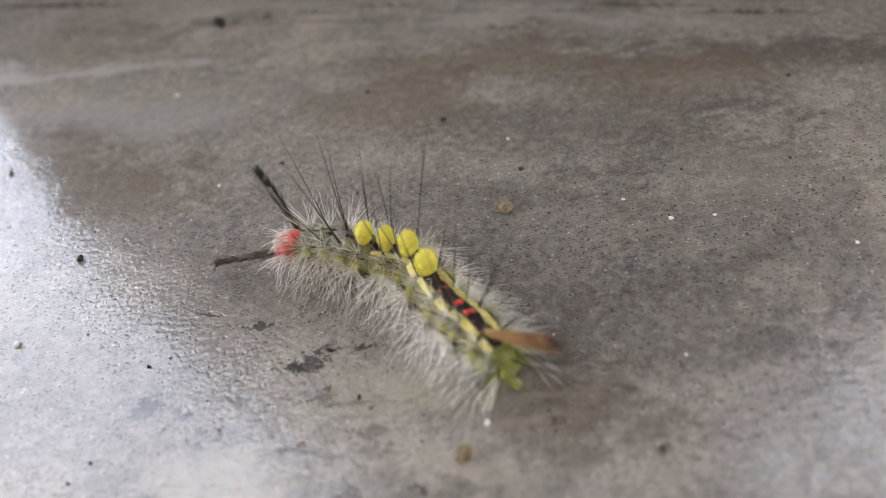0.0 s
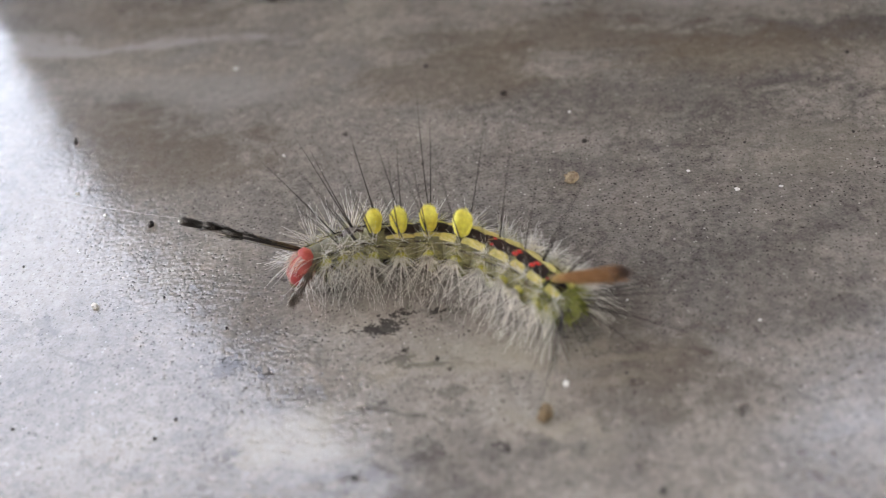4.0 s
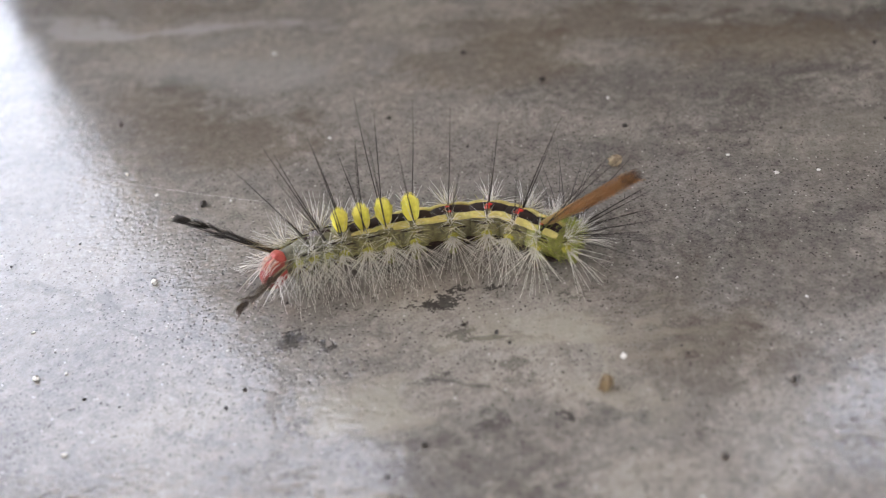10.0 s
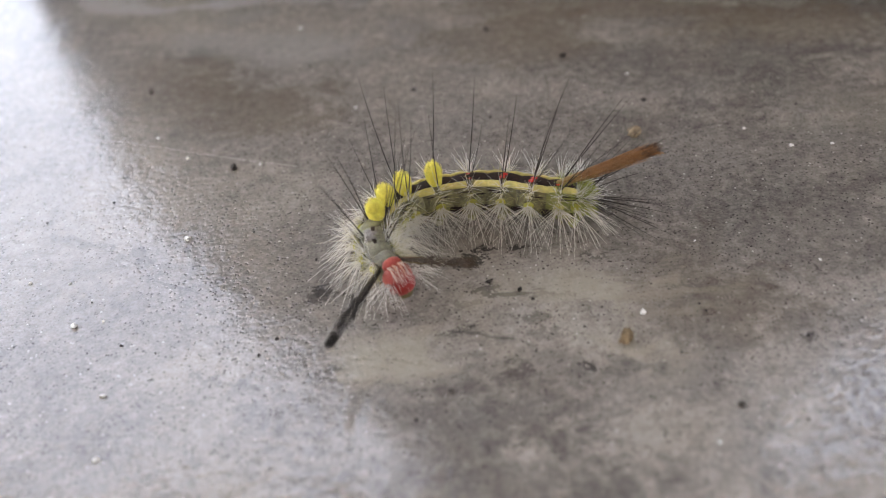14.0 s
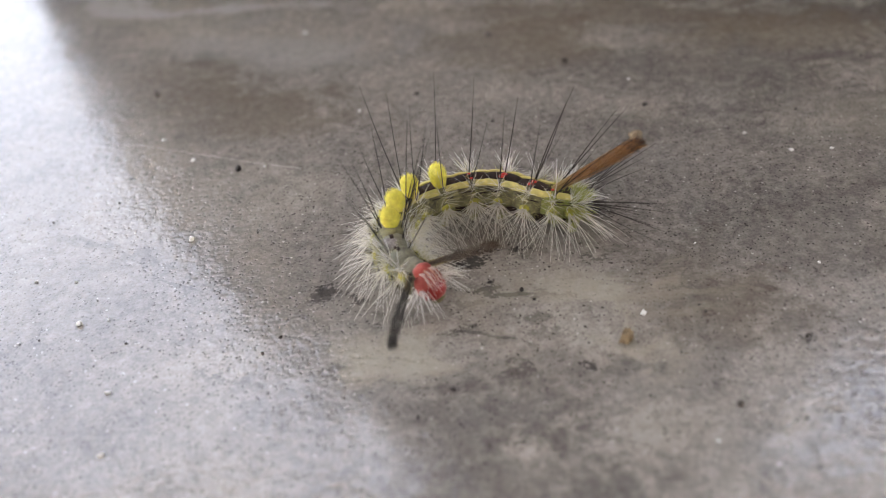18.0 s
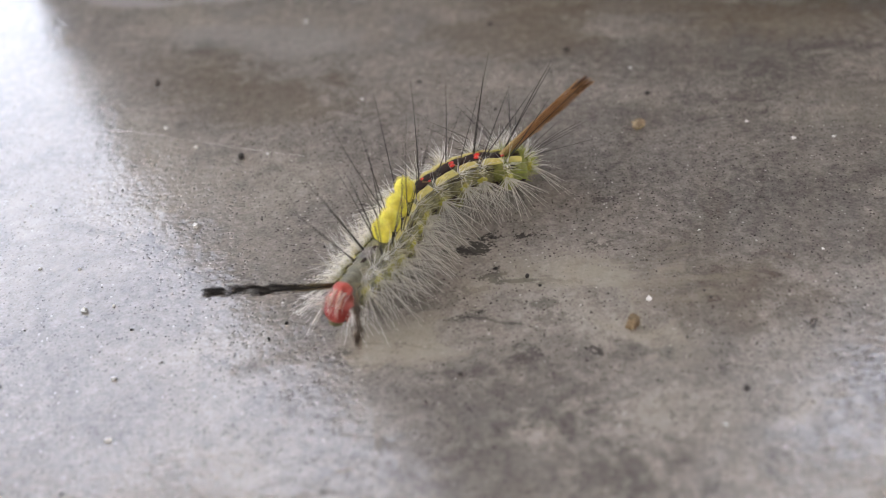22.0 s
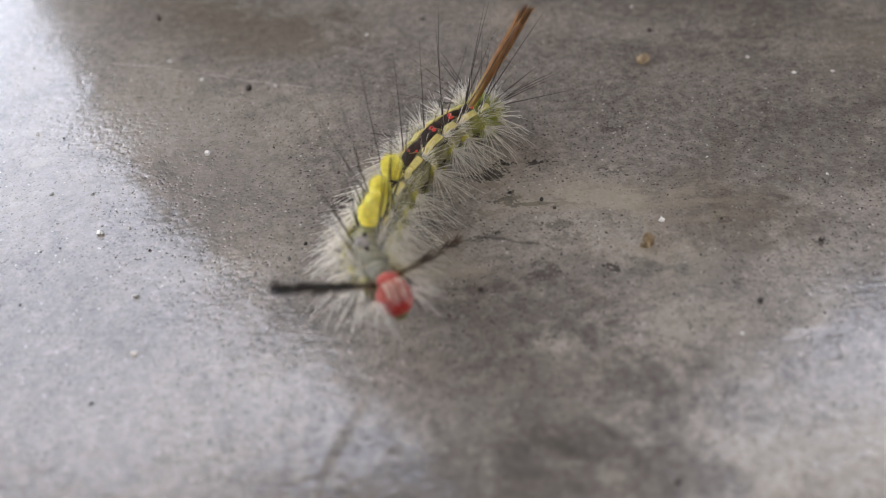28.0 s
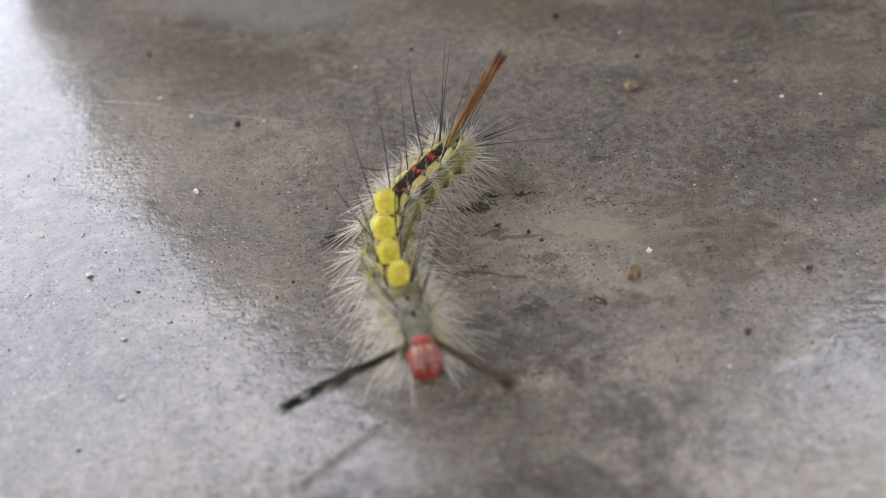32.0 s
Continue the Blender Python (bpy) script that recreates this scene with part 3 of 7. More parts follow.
def barrel(bm, half, radius, lump=0.06, seg=20, rows=12):
    """A body ring: a soft barrel along x with small folds, in millimetres."""
    off = Vector((rng.uniform(-9, 9), rng.uniform(-9, 9), rng.uniform(-9, 9)))
    rings = []
    for i in range(rows + 1):
        u = -1 + 2 * i / rows
        k = max(0.02, (1 - abs(u) ** 2.6)) ** 0.5
        ring = []
        for s in range(seg):
            a = s * math.tau / seg
            p = Vector((u * half, math.sin(a) * radius * k, math.cos(a) * radius * k * 0.92))
            bulge = 0.07 * math.sin(3 * a + 0.6) * k
            ring.append(bm.verts.new((p * (1 + lump * noise.noise(p * 1.6 + off)) + Vector((0, math.sin(a), math.cos(a))) * bulge * radius) * MM))
        rings.append(ring)
    for q, r in zip(rings, rings[1:]):
        for s in range(seg):
            bm.faces.new((q[s], q[(s + 1) % seg], r[(s + 1) % seg], r[s]))
    bm.faces.new(rings[0][::-1])
    bm.faces.new(rings[-1])
    bmesh.ops.recalc_face_normals(bm, faces=bm.faces)


def ring_body(name, mat, half, radius, label=""):
    bm = bmesh.new()
    barrel(bm, half, radius)
    SEG[name] = part("body_segment", bm, mat, caterpillar, label)
    return SEG[name]


WARTS = ((54, 0.22), (80, 0.54))


def warts(seg, radius, mat):
    for s in (-1, 1):
        for ang, size in WARTS:
            bm = bmesh.new()
            a = radians(ang)
            blob(bm, (0, s * math.sin(a) * radius * 0.94, math.cos(a) * radius * 0.87), (size * 0.95, size * 0.62, size * 0.70), 10, 7, 0.35)
            part("wart", bm, mat if ang > 70 else M_OLIVE, seg, "yellow-green bristly wart" if ang > 70 else "small olive wart")


def spray(bm, root, s, n, length, lean, half_angle=66, out=0.90, down=0.48):
    """A flat fan of stiff bristles that hangs out and down from one wart."""
    for k in range(n):
        phi = radians(half_angle) * (-1 + 2 * (k + rng.uniform(0.1, 0.9)) / n)
        tilt = rng.uniform(-0.28, 0.20)
        d = Vector((math.sin(phi) + lean, s * out * math.cos(phi), -(down + tilt) * math.cos(phi))).normalized()
        hair(bm, Vector(root) + Vector((rng.uniform(-.28, .28), 0, rng.uniform(-.2, .2))), d,
             length * rng.uniform(0.72, 1.12) * (1 - 0.18 * abs(math.sin(phi))), 0.031 * rng.uniform(0.8, 1.15), Vector((0, 0, -0.15)), 4, 0.025)


def bristles(seg, radius, n_low, n_up, low, up, lean=0.0):
    """Rosettes of bristles on the side warts."""
    for s in (-1, 1):
        (a0, _), (a1, _) = WARTS
        a = radians(a1)
        bm = bmesh.new()
        root = (0, s * math.sin(a) * radius * 1.05, math.cos(a) * radius * 0.9)
        spray(bm, root, s, n_low, low, lean)
        fan(bm, root, (lean * 0.5, s * 1.0, 0.35), 1.5, n_low // 3, low * 0.36, 0.026, Vector((0, 0, -0.06)), 0.3)
        part("bristle_fan", bm, M_SIDEHAIR, seg, "white side bristles")
        a = radians(a0)
        bm = bmesh.new()
        root = (0, s * math.sin(a) * radius * 1.05, math.cos(a) * radius * 0.95)
        fan(bm, root, (lean, s * 1.0, 0.45), 1.3, n_up, up, 0.028, Vector((0, 0, -0.08)), 0.35)
        part("bristle_fan", bm, M_YHAIR, seg, "straw-coloured upper bristles")
        bm = bmesh.new()
        for k in range(46):
            ang = radians(rng.uniform(44, 104))
            nrm = Vector((0, s * math.sin(ang), math.cos(ang) * 0.92))
            d = (nrm * 0.4 + Vector((rng.uniform(-1, 1), 0, rng.uniform(-0.7, 0.5)))).normalized()
            hair(bm, nrm * radius * 0.98 + Vector((rng.uniform(-1.1, 1.1), 0, 0)), d, rng.uniform(0.5, 1.1), 0.028, steps=2)
        part("flank_fuzz", bm, M_YELHAIR, seg, "yellow-olive fuzz on the flank")
        for row in (44, 53):
            bm = bmesh.new()
            ang = radians(row + rng.uniform(-3, 3))
            blob(bm, (rng.uniform(-0.9, 0.9), s * math.sin(ang) * radius * 1.0, math.cos(ang) * radius * 0.93), (rng.uniform(0.35, 0.8), 0.05, 0.06), 8, 6, 0.3)
            part("flank_dash", bm, M_BLACK, seg, "short black dash along the flank")


def top_bristles(seg, radius, n, length, spread=0.75, lean=0.0):
    for s in (-1, 1):
        bm = bmesh.new()
        fan(bm, (0, s * 1.15, radius * 0.74), (lean, s * 0.75, 1.0), spread, n, length, 0.025, foot=0.3)
        part("bristle_fan", bm, M_WHITEHAIR, seg, "short white back bristles")


def long_hairs(seg, radius, n, length, lean, spread=0.2):
    """Long black hairs, one or two to a wart."""
    for s in (-1, 1):
        for k in range(n):
            bm = bmesh.new()
            d = Vector((lean + rng.uniform(-spread, spread), s * rng.uniform(0.05, 0.42), 1.0)).normalized()
            hair(bm, Vector((rng.uniform(-.2, .2), s * 0.9, radius * 0.78)), d, length * rng.uniform(0.74, 1.1), 0.066, Vector((lean * 0.05, 0, 0)), 6, 0.012)
            part("long_hair", bm, M_BLACKHAIR, seg, "long black hair")


def legs(seg, mat, y, z, r, name):
    for s in (-1, 1):
        bm = bmesh.new()
        tube(bm, [Vector((0, s * y, z)) * MM, Vector((0.1, s * (y + 0.15), (z - 2.1) / 2)) * MM, Vector((0.15, s * (y + 0.05), -2.2)) * MM],
             [r * MM, r * 0.85 * MM, r * (1.05 if name == "proleg" else 0.4) * MM], 8)
        part(name, bm, mat, seg)


# head: it hangs forward and down
bm = bmesh.new()
blob(bm, (0.15, 0, -0.32), (1.08, 1.34, 1.40), 22, 16, 0.06)
head = SEG["head"] = part("head", bm, M_RED, caterpillar, "glossy coral red head with pale stripes")
bm = bmesh.new()
blob(bm, (-0.30, 0, 0.80), (0.70, 0.90, 0.55), 16, 11, 0.14)
part("crown", bm, M_CROWN, head, "scarlet crown of the head")
bm = bmesh.new()
blob(bm, (0.60, 0, -0.76), (0.96, 1.26, 1.02), 18, 12, 0.10)
part("lower_face", bm, M_DEEPRED, head, "deep red lower face")
bm = bmesh.new()
blob(bm, (0.88, 0, -1.50), (0.66, 0.70, 0.52), 12, 8, 0.15)
part("mouthparts", bm, M_LEG, head, "dark mouthparts")
for s in (-1, 1):
    bm = bmesh.new()
    blob(bm, (1.05, s * 0.88, -1.10), (0.18, 0.19, 0.22), 8, 6)
    part("eye_cluster", bm, M_BLACK, head)
    for y, wide in ((0.25, 0.10), (0.62, 0.08)):
        bm = bmesh.new()
        pts = []
        for k in range(8):
            a = radians(-24 + k * 14)
            rr = math.sqrt(max(0.05, 1 - (y / 1.34) ** 2))
            pts.append(Vector((0.15 + math.sin(a) * 1.11 * rr, s * y, -0.32 + math.cos(a) * 1.43 * rr)) * MM)
        tube(bm, pts, [wide * MM * math.sin(math.pi * (k + 0.6) / 8.2) for k in range(8)], 6)
        part("face_stripe", bm, M_PALE, head, "pale pink face stripe")
bm = bmesh.new()
fan(bm, (0.2, 0, 0.45), (1.0, 0, 0.0), 1.0, 14, 1.8, 0.026, Vector((0, 0, -0.35)))
part("bristle_fan", bm, M_WHITEHAIR, head, "white bristles over the brow")
bm = bmesh.new()
for k in range(40):
    hair(bm, Vector((0.1, rng.uniform(-0.9, 0.9), rng.uniform(0.5, 1.05))), Vector((1.0, rng.uniform(-.25, .25), rng.uniform(0.0, 0.3))).normalized(),
         rng.uniform(1.0, 2.2), 0.034, Vector((-0.15, 0, -0.75)), 5, 0.02)
part("brow_hair", bm, M_PINKHAIR, head, "pinkish white hair hanging over the face")
for s in (-1, 1):
    bm = bmesh.new()
    fan(bm, (0.1, s * 1.1, -0.3), (0.7, s * 0.9, -0.3), 0.9, 32, 2.8, 0.030, Vector((0, 0, -0.2)))
    part("bristle_fan", bm, M_WHITEHAIR, head, "white bristles beside the face")

# name, skin, half length, radius
for name, mat, half, rad in (("t1", M_THORAX, 1.7, 1.35), ("t2", M_THORAX, 1.8, 1.6), ("t3", M_THORAX, 1.9, 1.8),
                             ("a1", M_BODY, 2.0, 1.9), ("a2", M_BODY, 2.1, 1.95), ("a3", M_BODY, 2.2, 2.0), ("a4", M_BODY, 2.4, 2.0),
                             ("a5", M_BODY, 2.4, 2.0), ("a6", M_BODY, 2.3, 2.0), ("a7", M_BODY, 2.1, 1.95), ("a8", M_GREEN, 1.9, 1.85),
                             ("a9", M_GREEN, 1.5, 1.65), ("a10", M_GREEN, 1.2, 1.3)):
    seg = ring_body(name, mat, half, rad)
    warts(seg, rad, M_WART)
    thorax, rear = name in ("t1", "t2", "t3"), name in ("a9", "a10")
    lean = {"t1": 0.45, "t2": 0.25, "a8": -0.25, "a9": -0.8, "a10": -1.5}.get(name, 0.0)
    bristles(seg, rad, 16 if rear else (18 if name == "t1" else 24 if thorax else 32), 12 if thorax else 10, 4.8 if rear else (4.6 if thorax else 4.5), 3.2 if thorax else 1.7, lean)
    top_bristles(seg, rad, 12 if name in ("a1", "a2", "a3", "a4") else (15 if thorax else 20), 2.5 if not thorax else 3.2, 0.95, lean * 0.6)
    if name not in ("t1", "a9", "a10"):
        order = ("t2", "t3", "a1", "a2", "a3", "a4", "a5", "a6", "a7", "a8").index(name)
        long_hairs(seg, rad, 2 if name in ("t3", "a1", "a2", "a3", "a7", "a8") else 1, 10.2, (0.62, 0.32, 0.12, 0.03, -0.02, -0.05, -0.08, -0.15, -0.34, -0.6)[order], 0.13)
    if not thorax and name not in ("a1", "a9", "a10"):
        bm = bmesh.new()
        shell(bm, half * 1.5, rad, -18, 18, 0.07, (0, 0, 0), 0.15, 0.95, pinch=0.3)
        part("back_stripe", bm, M_BLACK, seg, "velvety black stripe down the back")
        if name not in ("a1", "a2", "a3"):
            for s in (-1, 1):
                bm = bmesh.new()
                x0 = rng.uniform(-0.5, 0.1)
                tube(bm, [Vector((x0 + 0.55 * k, s * 0.60 * (1 - k), math.sqrt(max(0, (rad + 0.10) ** 2 - (0.60 * (1 - k)) ** 2)) * 0.955)) * MM for k in (0, 0.33, 0.66, 1.0)],
                     [0.03 * MM] * 4, 4)
                part("stripe_line", bm, M_FAWN, seg, "thin tan line slanting across the black stripe")
            for s in (-1, 1):
                for x in (-0.5, 0.5):
                    bm = bmesh.new()
                    shell(bm, half * 0.92, rad, s * 18, s * (36 + rng.uniform(-2, 2)), 0.12, (x * half * 0.70, 0, 0), 0.2, 0.95, pinch=0.12)
                    part("side_stripe", bm, M_YSTRIPE, seg, "pale yellow stripe beside the back")
        else:
            for s in (-1, 1):
                bm = bmesh.new()
                shell(bm, half * 1.2, rad, s * 20, s * 31, 0.10, (0, 0, 0), 0.2, 0.95, pinch=0.4)
                part("side_stripe", bm, M_YSTRIPE, seg, "pale yellow stripe beside the back")
    if name in ("a1", "a2", "a3", "a4"):
        bm = bmesh.new()
        k = {"a1": 0.94, "a2": 0.98, "a3": 1.02, "a4": 1.06}[name]
        blob(bm, (0, 0, rad + 0.75), (0.71 * k, 0.94 * k, 1.22 * k), 18, 12, 0.12, 0.92)
        for _ in range(260):
            u, v = rng.uniform(0, math.tau), rng.uniform(-0.1, 1.0)
            r = math.sqrt(1 - v * v)
            d = Vector((math.cos(u) * r, math.sin(u) * r, v))
            hair(bm, Vector((d.x * 0.63 * k, d.y * 0.84 * k, rad + 0.68 + d.z * 1.08 * k)),
                 (d * 0.38 + Vector((0, 0, 0.8))).normalized(), rng.uniform(0.30, 0.55), 0.036, steps=2)
        part("brush_tuft", bm, M_TUFT, seg, "dense bright yellow brush of hair")
    # dark lower flank skin, extended to paint in the shade under the body
    if name not in ("t1", "a9", "a10"):
        for s in (-1, 1):
            for x in (-0.5, 0.5):
                bm = bmesh.new()
                shell(bm, half * rng.uniform(0.6, 0.85), rad, s * (92 + rng.uniform(-6, 6)), s * (136 + rng.uniform(-8, 8)), 0.035, (x * half * 1.25, 0, 0), 0.1, 0.94, pinch=0.6)
                part("flank_mark", bm, M_BLACK, seg, "dark mark low on the flank, partly painted underbody shade")
    if name in ("a5", "a8"):
        for s in (-1, 1):
            bm = bmesh.new()
            blob(bm, (rng.uniform(-0.3, 0.3), s * 0.36, rad * 0.97), (0.2, 0.1, 0.1), 8, 6, 0.15)
            part("red_fleck", bm, M_REDSPOT, seg, "small scarlet fleck")
    if name in ("a6", "a7"):
        bm = bmesh.new()
        for s in (-1, 1):
            blob(bm, (s * 0.06, s * 0.2, rad * 0.955), (0.30, 0.2, 0.17), 12, 8, 0.4)
        part("red_spot", bm, M_REDSPOT, seg, "scarlet spot on the black stripe")
    if name == "t3":
        bm = bmesh.new()
        shell(bm, 1.7, rad, -26, 26, 0.05, (0.2, 0, 0), 0.2, 0.95)
        part("saddle_patch", bm, M_LILAC, seg, "lilac-grey saddle patch")
    if name in ("t2", "t3", "a1"):
        bm = bmesh.new()
        shell(bm, 1.0, rad, -5, 5, 0.13, (-0.3, 0, 0), 0.2, 0.95)
        part("back_dash", bm, M_BLACK, seg, "short black dash")
    if thorax:
        legs(seg, M_LEG, 0.75, -0.9, 0.22, "leg")
    if name in ("a3", "a4", "a5", "a6", "a10"):
        legs(seg, M_GREEN, 0.85, -1.0, 0.42, "proleg")
    if name in ("a8", "a9", "a10"):
        bm = bmesh.new()
        for _ in range(240):
            d = Vector((rng.uniform(-1, 0.3), rng.uniform(-1, 1), rng.uniform(-0.3, 1))).normalized()
            hair(bm, Vector((d.x * half * 0.8, d.y * rad * 0.95, d.z * rad * 0.88)), (d + Vector((-0.5, 0, 0.1))).normalized(), rng.uniform(0.5, 1.2), 0.030, steps=2)
        part("tail_fuzz", bm, M_GREENHAIR, seg, "short green fuzz")
    if name == "a10":
        bm = bmesh.new()
        blob(bm, (-0.55, 0, 0.15), (1.0, 1.25, 1.15), 16, 12, 0.12)
        part("anal_plate", bm, M_GREEN, seg, "rounded bright green tail end")
    if rear:
        for k in range(12):
            bm = bmesh.new()
            s = 1 if k % 2 else -1
            d = Vector((-1.0, s * rng.uniform(0.2, 1.5), rng.uniform(0.25, 0.85))).normalized()
            hair(bm, Vector((-0.3, s * rng.uniform(.1, .7), 0.6)), d, rng.uniform(6.5, 9.8), 0.062, Vector((0, 0, -0.05)), 6, 0.015)
            part("long_hair", bm, M_BLACKHAIR, seg, "long black tail hair")


def pencil(name, length, mat, basemat, tipmat, label, width, club, dense):
    """A slim pencil of hairs along x, with a paler foot and a plumed tip."""
    bm = bmesh.new()
    for _ in range(dense):
        a, r = rng.uniform(0, math.tau), rng.random() ** 0.5 * width
        ln = length * (0.93 - 0.42 * rng.random() ** 1.8)
        root = Vector((0, math.cos(a) * r * 0.4, math.sin(a) * r * 0.4))
        d = Vector((1, math.cos(a) * r / length * 0.8, math.sin(a) * r / length * 0.8)).normalized()
        hair(bm, root, d, ln, 0.050, Vector((0, 0, 0)), 4, 0.010)
    ob = part(name, bm, mat, caterpillar, label)
    bm = bmesh.new()
    for _ in range(dense // 2):
        a, r = rng.uniform(0, math.tau), rng.random() ** 0.5 * width * 0.5
        hair(bm, Vector((-0.4, math.cos(a) * r, math.sin(a) * r)), Vector((1, 0.04 * math.cos(a), 0.04 * math.sin(a))).normalized(),
             length * rng.uniform(0.15, 0.45), 0.070, steps=2)
    part("pencil_foot", bm, basemat, ob, "tan foot of the hair pencil")
    bm = bmesh.new()
    for _ in range(70):
        a, r = rng.uniform(0, math.tau), rng.random() ** 0.5 * width * club
        x = length * (0.82 + 0.09 * rng.random())
        hair(bm, Vector((x, math.cos(a) * r * 0.75, math.sin(a) * r * 0.75)), Vector((1, math.cos(a) * 0.16, math.sin(a) * 0.16)).normalized(),
             length * 0.10, 0.070, steps=2)
    part("plume_tip", bm, tipmat, ob, "club-shaped plume tip")
    bm = bmesh.new()
    clumps = [(rng.uniform(0.22, 0.9), rng.uniform(0, math.tau)) for _ in range(16)]
    for k in range(112):
        x = length * (clumps[k % 16][0] + rng.uniform(-0.035, 0.035))
        a = clumps[k % 16][1] + rng.uniform(-0.5, 0.5)
        hair(bm, Vector((x, math.cos(a) * width * 0.3, math.sin(a) * width * 0.3)),
             Vector((1, math.cos(a) * 0.36, math.sin(a) * 0.36)).normalized(), rng.uniform(0.8, 1.6), 0.042, steps=2)
    part("plume", bm, mat, ob)
    return ob


SEG["pencil_far"] = pencil("hair_pencil", 10.8, M_BLACKHAIR, M_TAN, M_BLACKHAIR, "long black feathery hair pencil beside the head", 0.46, 0.75, 24)
SEG["pencil_near"] = pencil("hair_pencil", 9.2, M_UMBER, M_TAN, M_UMBER, "long brown-black feathery hair pencil beside the head", 0.34, 0.7, 16)
SEG["pencil_tail"] = pencil("tail_pencil", 10.5, M_BROWNHAIR, M_FAWN, M_DARKTIP, "rust-brown hair pencil with a dark tip", 0.62, 0.85, 130)


def mm(x, y, z, ry, rz):
    """A pose in millimetres with its pitch and heading in degrees."""
    return pose(x * MM, y * MM, z * MM, 0, ry, rz)


def motions():
    walk(SEG["head"], [
        (0, mm(1.86, 5.18, 3.40, -9.5, 175.6)), (0.5, mm(1.42, 5.44, 3.30, -8.9, 172.8)), (1, mm(1.11, 5.92, 3.00, -7.2, 162.0)),
        (1.5, mm(0.16, 5.60, 2.90, -9.0, 173.7)), (2, mm(-1.20, 4.84, 2.80, -7.7, 164.2)), (2.5, mm(-2.55, 2.54, 2.80, -7.0, 183.9)),
        (3, mm(-3.32, 0.69, 2.80, -6.6, 196.9)), (3.5, mm(-3.19, -0.95, 2.80, -5.8, 216.9)), (5.5, mm(-5.91, 3.31, 2.82, -5.9, 174.1)),
        (6, mm(-6.07, 3.18, 2.83, -5.6, 174.9)), (6.5, mm(-6.14, 3.11, 2.83, -6.2, 176.3)), (7, mm(-6.08, 3.38, 2.84, -7.7, 176.7)),
        (7.5, mm(-6.84, 2.57, 2.84, -7.9, 178.1)), (8, mm(-8.38, -0.58, 2.85, -6.3, 202.3)), (8.5, mm(-8.48, -2.61, 2.85, -6.1, 223.7)),
        (9, mm(-8.69, -3.74, 2.85, -6.4, 228.4)), (9.5, mm(-10.22, -2.94, 2.86, -5.7, 208.7)), (10, mm(-11.11, -2.13, 2.86, -6.8, 216.0)),
        (10.5, mm(-12.18, -1.47, 2.87, -7.0, 167.2)), (11, mm(-13.48, -1.45, 2.87, -6.6, 166.9)), (11.5, mm(-13.76, -4.00, 2.88, -6.4, 193.6)),
        (12, mm(-12.72, -5.97, 2.88, -6.2, 221.6)), (12.5, mm(-9.83, -7.01, 2.89, -7.9, 248.4)), (13, mm(-6.89, -8.07, 2.89, -7.1, 279.4)),
        (13.5, mm(-4.68, -8.61, 2.90, -6.8, 298.2)), (14, mm(-3.33, -10.09, 2.90, -6.9, 303.3)), (14.5, mm(-5.84, -11.03, 2.90, -7.0, 268.6)),
        (16.5, mm(-9.12, -11.27, 2.92, -6.4, 244.5)), (17, mm(-5.83, -11.09, 2.93, -6.4, 272.6)), (17.5, mm(-3.25, -10.86, 2.93, -8.1, 300.7)),
        (18, mm(-1.01, -11.22, 2.94, -6.7, 313.0)), (18.5, mm(-1.27, -12.47, 2.94, -6.7, 302.6)), (19, mm(-3.37, -12.98, 2.95, -7.5, 279.0)),
        (19.5, mm(-5.39, -12.73, 2.95, -7.8, 252.6)), (20, mm(-7.07, -12.71, 2.95, -7.5, 234.0)), (20.5, mm(-7.81, -12.42, 2.96, -7.0, 229.4)),
        (21, mm(-8.07, -12.58, 2.96, -6.5, 233.8)), (21.5, mm(-8.10, -13.05, 2.97, -6.8, 241.4)), (22, mm(-8.75, -14.25, 2.97, -6.6, 237.7)),
        (22.5, mm(-10.09, -16.57, 2.98, -6.7, 230.9)), (23, mm(-9.91, -18.42, 2.98, -6.3, 243.7)), (23.5, mm(-9.24, -19.45, 2.99, -5.7, 257.1)),
        (24, mm(-9.58, -20.23, 2.99, -6.1, 263.7)), (24.5, mm(-10.49, -21.51, 3.00, -6.5, 258.1)), (26.5, mm(-14.40, -23.10, 3.80, -10.4, 222.1)),
        (27, mm(-11.97, -22.36, 5.20, -19.4, 244.1)), (27.5, mm(-8.95, -24.49, 4.60, -13.6, 277.1)), (28, mm(-6.89, -24.45, 4.40, -11.3, 294.6)),
        (28.5, mm(-6.40, -22.72, 5.00, -16.8, 303.6)), (29, mm(-4.64, -23.99, 4.80, -12.1, 297.0)), (29.5, mm(-3.61, -24.29, 4.20, -10.1, 302.1)),
        (30, mm(-1.43, -22.67, 4.00, -12.1, 324.9)), (30.5, mm(-0.31, -23.32, 3.80, -9.7, 331.6)), (31, mm(-0.91, -24.81, 3.40, -8.4, 311.2)),
        (31.5, mm(-2.46, -25.73, 3.20, -7.8, 293.8)), (32, mm(-3.65, -26.11, 3.00, -9.2, 274.9)),])
